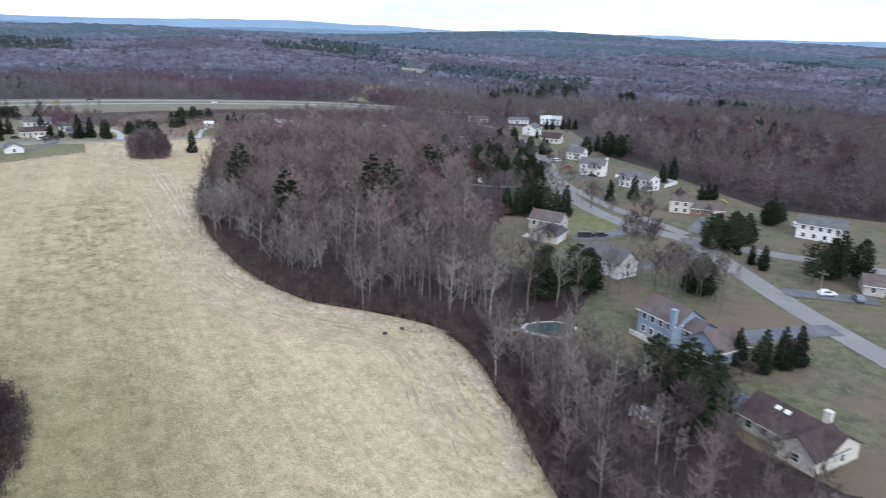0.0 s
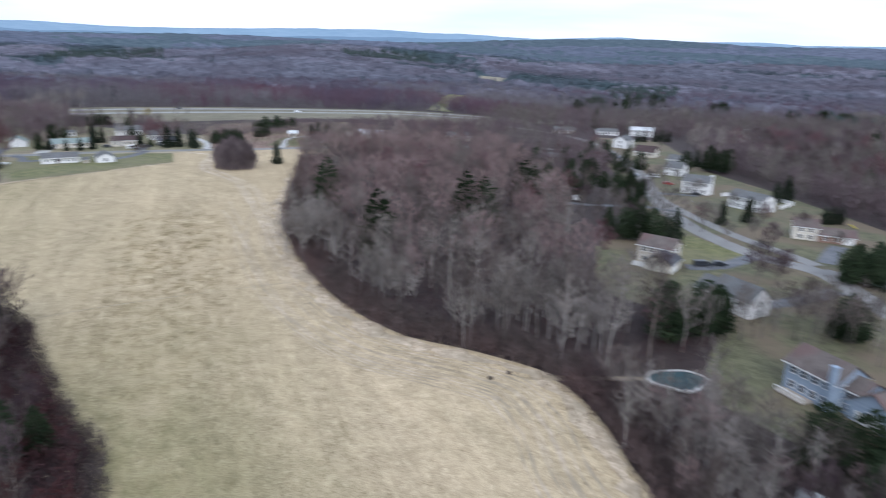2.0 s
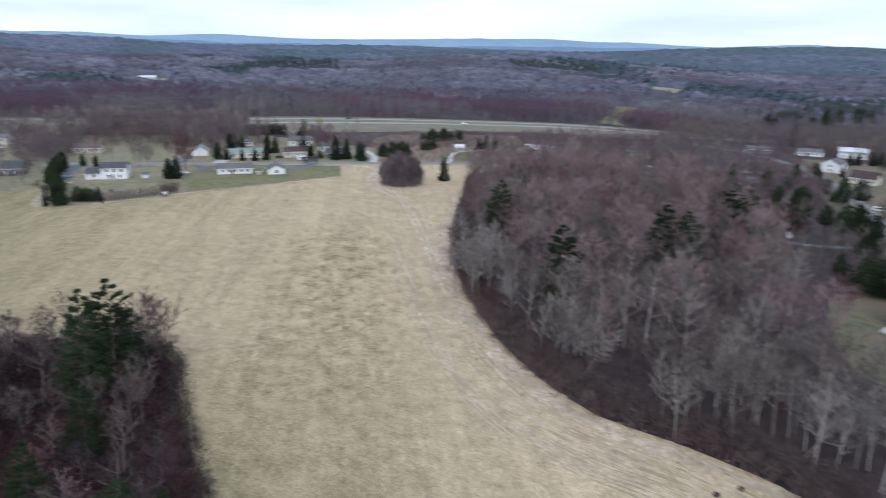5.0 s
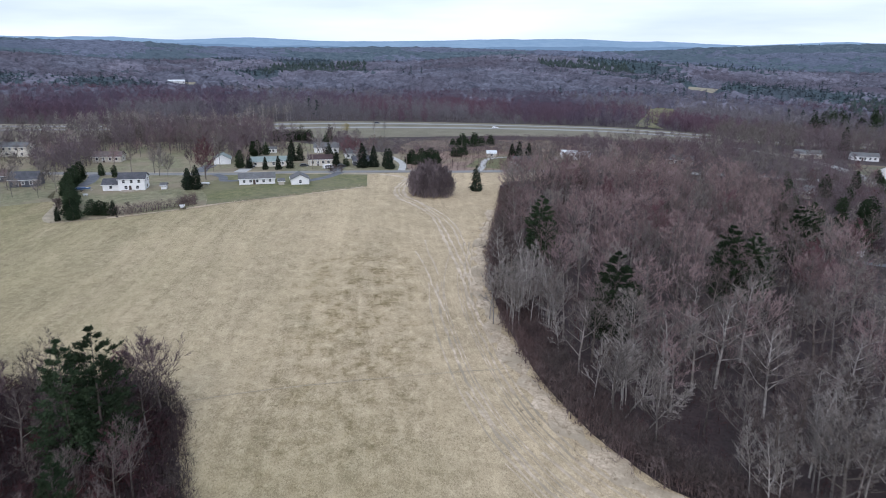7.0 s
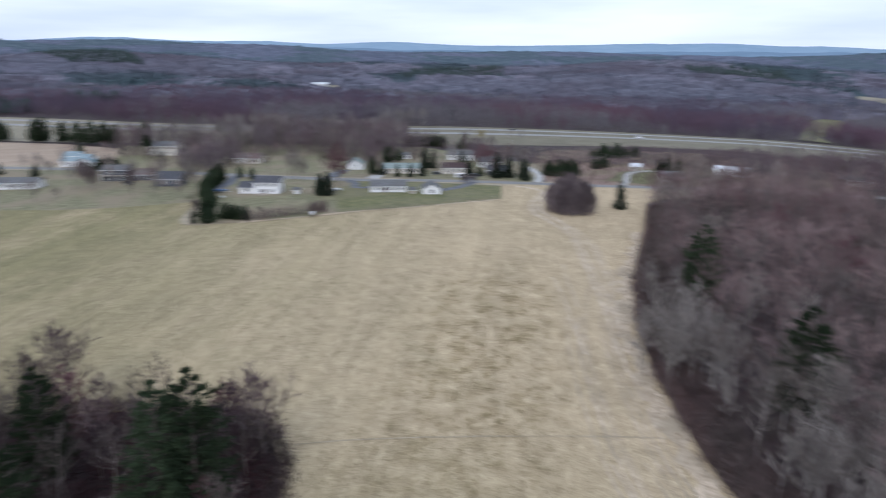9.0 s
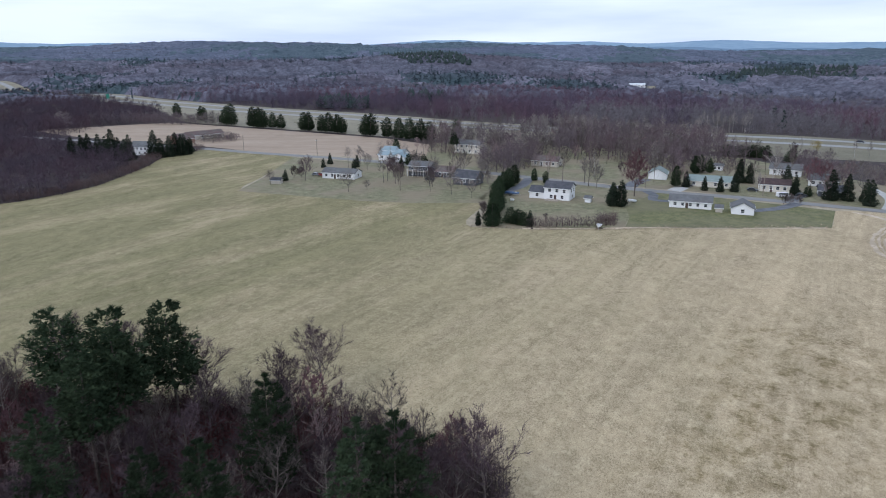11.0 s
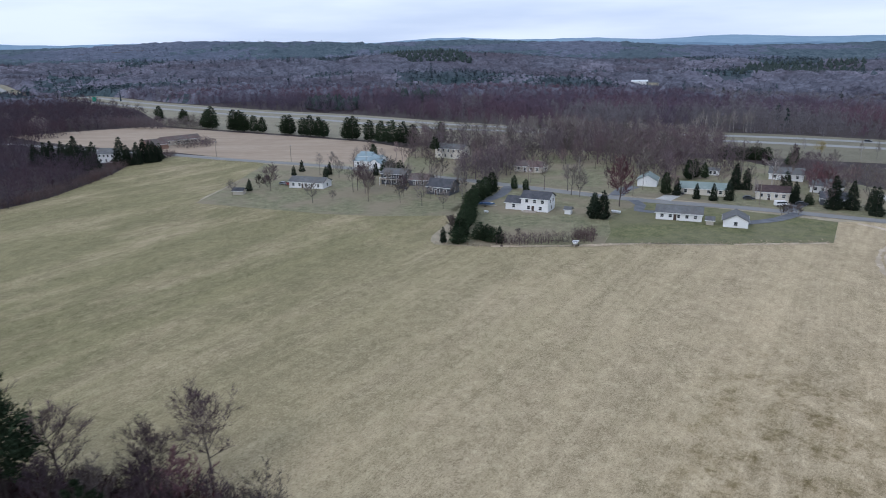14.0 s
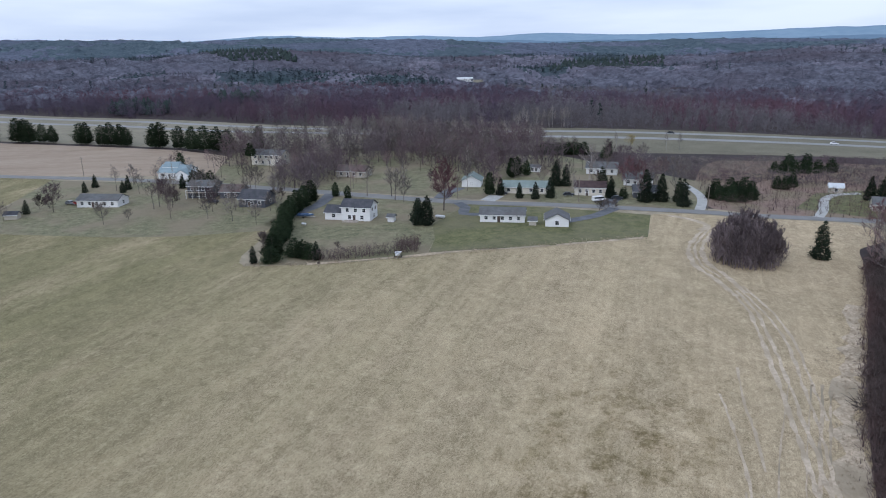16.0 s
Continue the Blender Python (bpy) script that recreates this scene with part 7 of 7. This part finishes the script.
def boat(x, y, turn, hull_mat, label, long=5.0):
    """A small motor boat on a low trailer."""
    ob = new("boat")
    ob.matrix_basis = pose(x, y, gz(x, y) + 0.55, 0, 0, turn)
    bm = bmesh.new()
    rows = []
    for i in range(8):
        f = i / 7
        w = 0.95 * (1 - max(0, f - 0.45) ** 1.6 * 2.4)
        px = (f - 0.4) * long
        rows.append([bm.verts.new(c) for c in ((px, -max(w, 0.04), 0.85 + 0.2 * f), (px, -max(w, 0.04) * 0.7, 0.25 + 0.3 * f ** 3), (px, 0, 0.05 + 0.5 * f ** 3), (px, max(w, 0.04) * 0.7, 0.25 + 0.3 * f ** 3), (px, max(w, 0.04), 0.85 + 0.2 * f))])
    for a, b in zip(rows, rows[1:]):
        for k in range(4):
            bm.faces.new((a[k], a[k + 1], b[k + 1], b[k]))
    bm.faces.new(rows[0])
    bmesh.ops.recalc_face_normals(bm, faces=bm.faces[:])
    bmesh.ops.solidify(bm, geom=bm.faces[:], thickness=0.05)
    part("hull", bm, hull_mat, ob)
    part("deck", box(0.3 * long, 0.45 * long, -0.4, 0.4, 0.92, 1.0), PAINT_WHITE, ob)
    for sx in (-0.2, 0.1):
        part("seat", box(sx * long - 0.25, sx * long + 0.25, -0.75, 0.75, 0.4, 0.6), PAINT_GREY, ob)
    tr = bmesh.new()
    add_box(tr, -0.35 * long, 0.72 * long, -0.06, 0.06, -0.1, 0.02)
    add_box(tr, -0.12, 0.12, -0.95, 0.95, -0.1, 0.02)
    part("trailer_frame", tr, STEEL, ob)
    for wy in (-0.95, 0.95):
        wbm = bmesh.new()
        bmesh.ops.create_cone(wbm, cap_ends=True, segments=12, radius1=0.3, radius2=0.3, depth=0.18, matrix=pose(0, wy, -0.25, 90, 0, 0))
        part("wheel", wbm, RUBBER, ob)
    return tagged(ob, label, "boat")


boat(-216.5, 252.2, -48, PAINT_WHITE, "small white motor boat on a trailer at the field's edge", 3.8)
boat(-277.5, 260.5, 35, PAINT_BLUE, "blue-covered boat on a trailer beside the conifers", 6.0)


def shade_box(x, y, turn, lx, ly, lz, material, name, label, category):
    ob = new(name)
    ob.matrix_basis = pose(x, y, gz(x, y), 0, 0, turn)
    bm = box(-lx / 2, lx / 2, -ly / 2, ly / 2, lz * 0.35, lz)
    bmesh.ops.bevel(bm, geom=bm.edges[:], offset=min(lx, ly, lz) * 0.18, segments=3, affect="EDGES")
    part("tank", bm, material, ob)
    for sx in (-lx * 0.32, lx * 0.32):
        part("foot", box(sx - 0.1, sx + 0.1, -ly * 0.35, ly * 0.35, 0, lz * 0.4), STEEL, ob)
    return tagged(ob, label, category)


shade_box(-239.5, 291.0, 20, 3.6, 1.0, 1.2, PAINT_WHITE, "gas_tank", "white gas tank standing on a lawn", "tank")
shade_box(-268.5, 254.5, 20, 1.8, 0.8, 0.9, PAINT_WHITE, "gas_tank", "small white tank on rough grass", "tank")


def pole(x, y, tall=10.0, arm=True):
    """A wooden utility pole with its cross-arm and insulators."""
    ob = new("utility_pole")
    ob.matrix_basis = pose(x, y, gz(x, y), 0, 0, 38)
    bm = bmesh.new()
    bmesh.ops.create_cone(bm, cap_ends=True, segments=8, radius1=0.17, radius2=0.11, depth=tall, matrix=pose(0, 0, tall / 2))
    part("shaft", bm, POLE_WOOD, ob)
    if arm:
        part("cross_arm", box(-0.06, 0.06, -1.2, 1.2, tall - 0.9, tall - 0.76), POLE_WOOD, ob)
        for yy in (-1.1, -0.5, 0.5, 1.1):
            part("insulator", box(-0.05, 0.05, yy - 0.05, yy + 0.05, tall - 0.76, tall - 0.58), STEEL, ob)
    return tagged(ob, "weathered wooden utility pole beside the road", "utility pole", "utility poles")


for x, y in ((-221, 346), (-181, 369), (-258, 318), (-300, 298), (-345, 281), (-390, 262), (-432, 236), (-480, 207), (47, 262), (50, 330), (36, 400), (88, 160)):
    pole(x, y, 9.5)

# swimming pool by the path
h = new("swimming_pool")
h.matrix_basis = pose(21.5, 139.5, gz(21.5, 139.5), 0, 0, 15)
outline = [(4.7 * math.cos(a) * (1 + 0.14 * math.cos(2 * a + 0.6)), 3.7 * math.sin(a) * (1 + 0.12 * math.sin(3 * a))) for a in [2 * math.pi * k / 36 for k in range(36)]]
bm = bmesh.new()
ins = [bm.verts.new((x, y, 0.3)) for x, y in outline]
out = [bm.verts.new((x * 1.17, y * 1.2, 0.3)) for x, y in outline]
low = [bm.verts.new((x * 1.17, y * 1.2, -0.3)) for x, y in outline]
for k in range(36):
    j = (k + 1) % 36
    bm.faces.new((ins[k], ins[j], out[j], out[k]))
    bm.faces.new((out[k], out[j], low[j], low[k]))
bmesh.ops.recalc_face_normals(bm, faces=bm.faces[:])
part("rim", bm, CONCRETE, h, "pale concrete rim")
bm = bmesh.new()
bm.faces.new([bm.verts.new((x, y, 0.2)) for x, y in outline])
part("cover", bm, WATER_COVER, h, "dark green winter cover")
tagged(h, "kidney-shaped garden pool with dark winter cover", "pool")

# highway sign
h = new("highway_sign")
h.matrix_basis = pose(-968, 186, gz(-968, 186), 0, 0, 62)
for yy in (-2.2, 2.2):
    part("post", box(-0.15, 0.15, yy - 0.15, yy + 0.15, -0.5, 9.5), STEEL, h)
bm = box(-0.32, -0.16, -4.5, 4.5, 4.6, 10.0)
bmesh.ops.bevel(bm, geom=bm.edges[:], offset=0.06, segments=1, affect="EDGES")
part("panel", bm, SIGN_GREEN, h)
part("panel", box(0.16, 0.32, -4.5, 4.5, 4.6, 10.0), SIGN_GREEN, h)
tagged(h, "large green highway sign on two steel posts", "sign")


def fence(points, label):
    """A white board fence: posts and three rails a bay."""
    ob = new("board_fence")
    for i, ((x0, y0), (x1, y1)) in enumerate(zip(points, points[1:])):
        n = max(1, int(math.hypot(x1 - x0, y1 - y0) / 2.5))
        a = math.degrees(math.atan2(y1 - y0, x1 - x0))
        for k in range(n):
            f = k / n
            px, py = x0 + (x1 - x0) * f, y0 + (y1 - y0) * f
            p = part("post", box(-0.07, 0.07, -0.07, 0.07, -0.2, 1.75), TRIM, ob)
            p.matrix_basis = pose(px, py, gz(px, py), 0, 0, a)
            q = part("panel", box(0.08, math.hypot(x1 - x0, y1 - y0) / n - 0.08, -0.03, 0.03, 0.1, 1.65), TRIM, ob)
            q.matrix_basis = p.matrix_basis.copy()
    return tagged(ob, label, "fence")


fence([(73, 329), (80, 334), (93, 331), (99, 318), (90, 306)], "tall white board fence round a back yard")

# brush pile, stumps and tufts in the field
h = new("brush_pile")
h.matrix_basis = pose(-95.5, 250.4, gz(-95.5, 250.4), 0, 0, -30)
prn = random.Random(4)
g = Growth()
for k in range(60):
    o = np.array([prn.gauss(0, 1.4), prn.gauss(0, 0.9), prn.uniform(0.0, 0.4)])
    e = unit(np.array([prn.uniform(-1, 1), prn.uniform(-0.6, 0.6), prn.uniform(-0.05, 0.5)])) * prn.uniform(1, 3)
    g.limb([o, o + e * 0.5, o + e + np.array([0, 0, prn.uniform(-0.1, 0.3)])], 0.07, 0.02, 3)
v, t = g.arrays()
bulk("heap", v, t, BARK_DARK, h)
tagged(h, "heap of fallen dark branches at the wood's edge", "brush pile")


def stump(x, y, r, tall, label):
    ob = new("stump")
    ob.matrix_basis = pose(x, y, gz(x, y))
    bm = bmesh.new()
    bmesh.ops.create_cone(bm, cap_ends=True, segments=9, radius1=r, radius2=r * 0.75, depth=tall, matrix=pose(0, 0, tall / 2))
    for w in bm.verts:
        w.co.x *= 1 + 0.2 * math.sin(w.co.y * 7)
    part("body", bm, BARK_DARK, ob)
    return tagged(ob, label, "stump")


for x, y in ((-10.2, 136), (-13.5, 133.2), (-229, 233.5)):
    stump(x, y, 0.5, 0.5, "dark low stump in pale grass")

tg = np.random.default_rng(12)
tuft = []
for line, n, wide in ((smooth_line(TREELINE[:-2], 2), 1100, 4.0), (smooth_line([(-60, 82), (-69, 98), (-79, 106), (-96, 122), (-111, 137), (-122, 142), (-140, 135)], 2), 400, 3.0), (smooth_line([(-176, 318), (-191, 290), (-214, 254), (-229, 233), (-243, 218)], 2), 300, 1.5)):
    for _ in range(n):
        q = line[tg.integers(len(line))]
        tuft.append((q[0] - abs(tg.normal(0, wide)) * 0.7 + tg.normal(0, 1), q[1] - abs(tg.normal(0, wide)) * 0.7 + tg.normal(0, 1)))
v, t = twig_trees(tuft, 0.55, 0.45, 14, 0.07, 55, 0.02, True, 0.7)
tagged(bulk("grass_tufts", v, t, STRAW), "dry straw-coloured grass tufts along the field's edge", "grass", kind="stuff")

# yellow slide on the lawn behind the split-level house
h = new("toy_slide")
h.matrix_basis = pose(106, 276.5, gz(106, 276.5), 0, 0, 25)
YELLOW = surface("yellow_plastic", (0.62, 0.52, 0.06), (0.72, 0.6, 0.1), rough=0.4, bump=0.0)
bm = box(-1.5, 1.5, -0.35, 0.35, -0.05, 0.05)
add_box(bm, -1.5, 1.5, -0.42, -0.35, -0.05, 0.22)
add_box(bm, -1.5, 1.5, 0.35, 0.42, -0.05, 0.22)
part("chute", bm, YELLOW, h).matrix_basis = pose(0, 0, 0.85, 0, 30, 0)
bm = bmesh.new()
for yy in (-0.36, 0.3):
    add_box(bm, -1.42, -1.34, yy, yy + 0.06, -0.1, 1.9)
for k in range(5):
    add_box(bm, -1.42, -1.34, -0.36, 0.36, 0.2 + k * 0.3, 0.26 + k * 0.3)
part("ladder", bm, DECK, h)
tagged(h, "small yellow plastic slide on a lawn", "slide")
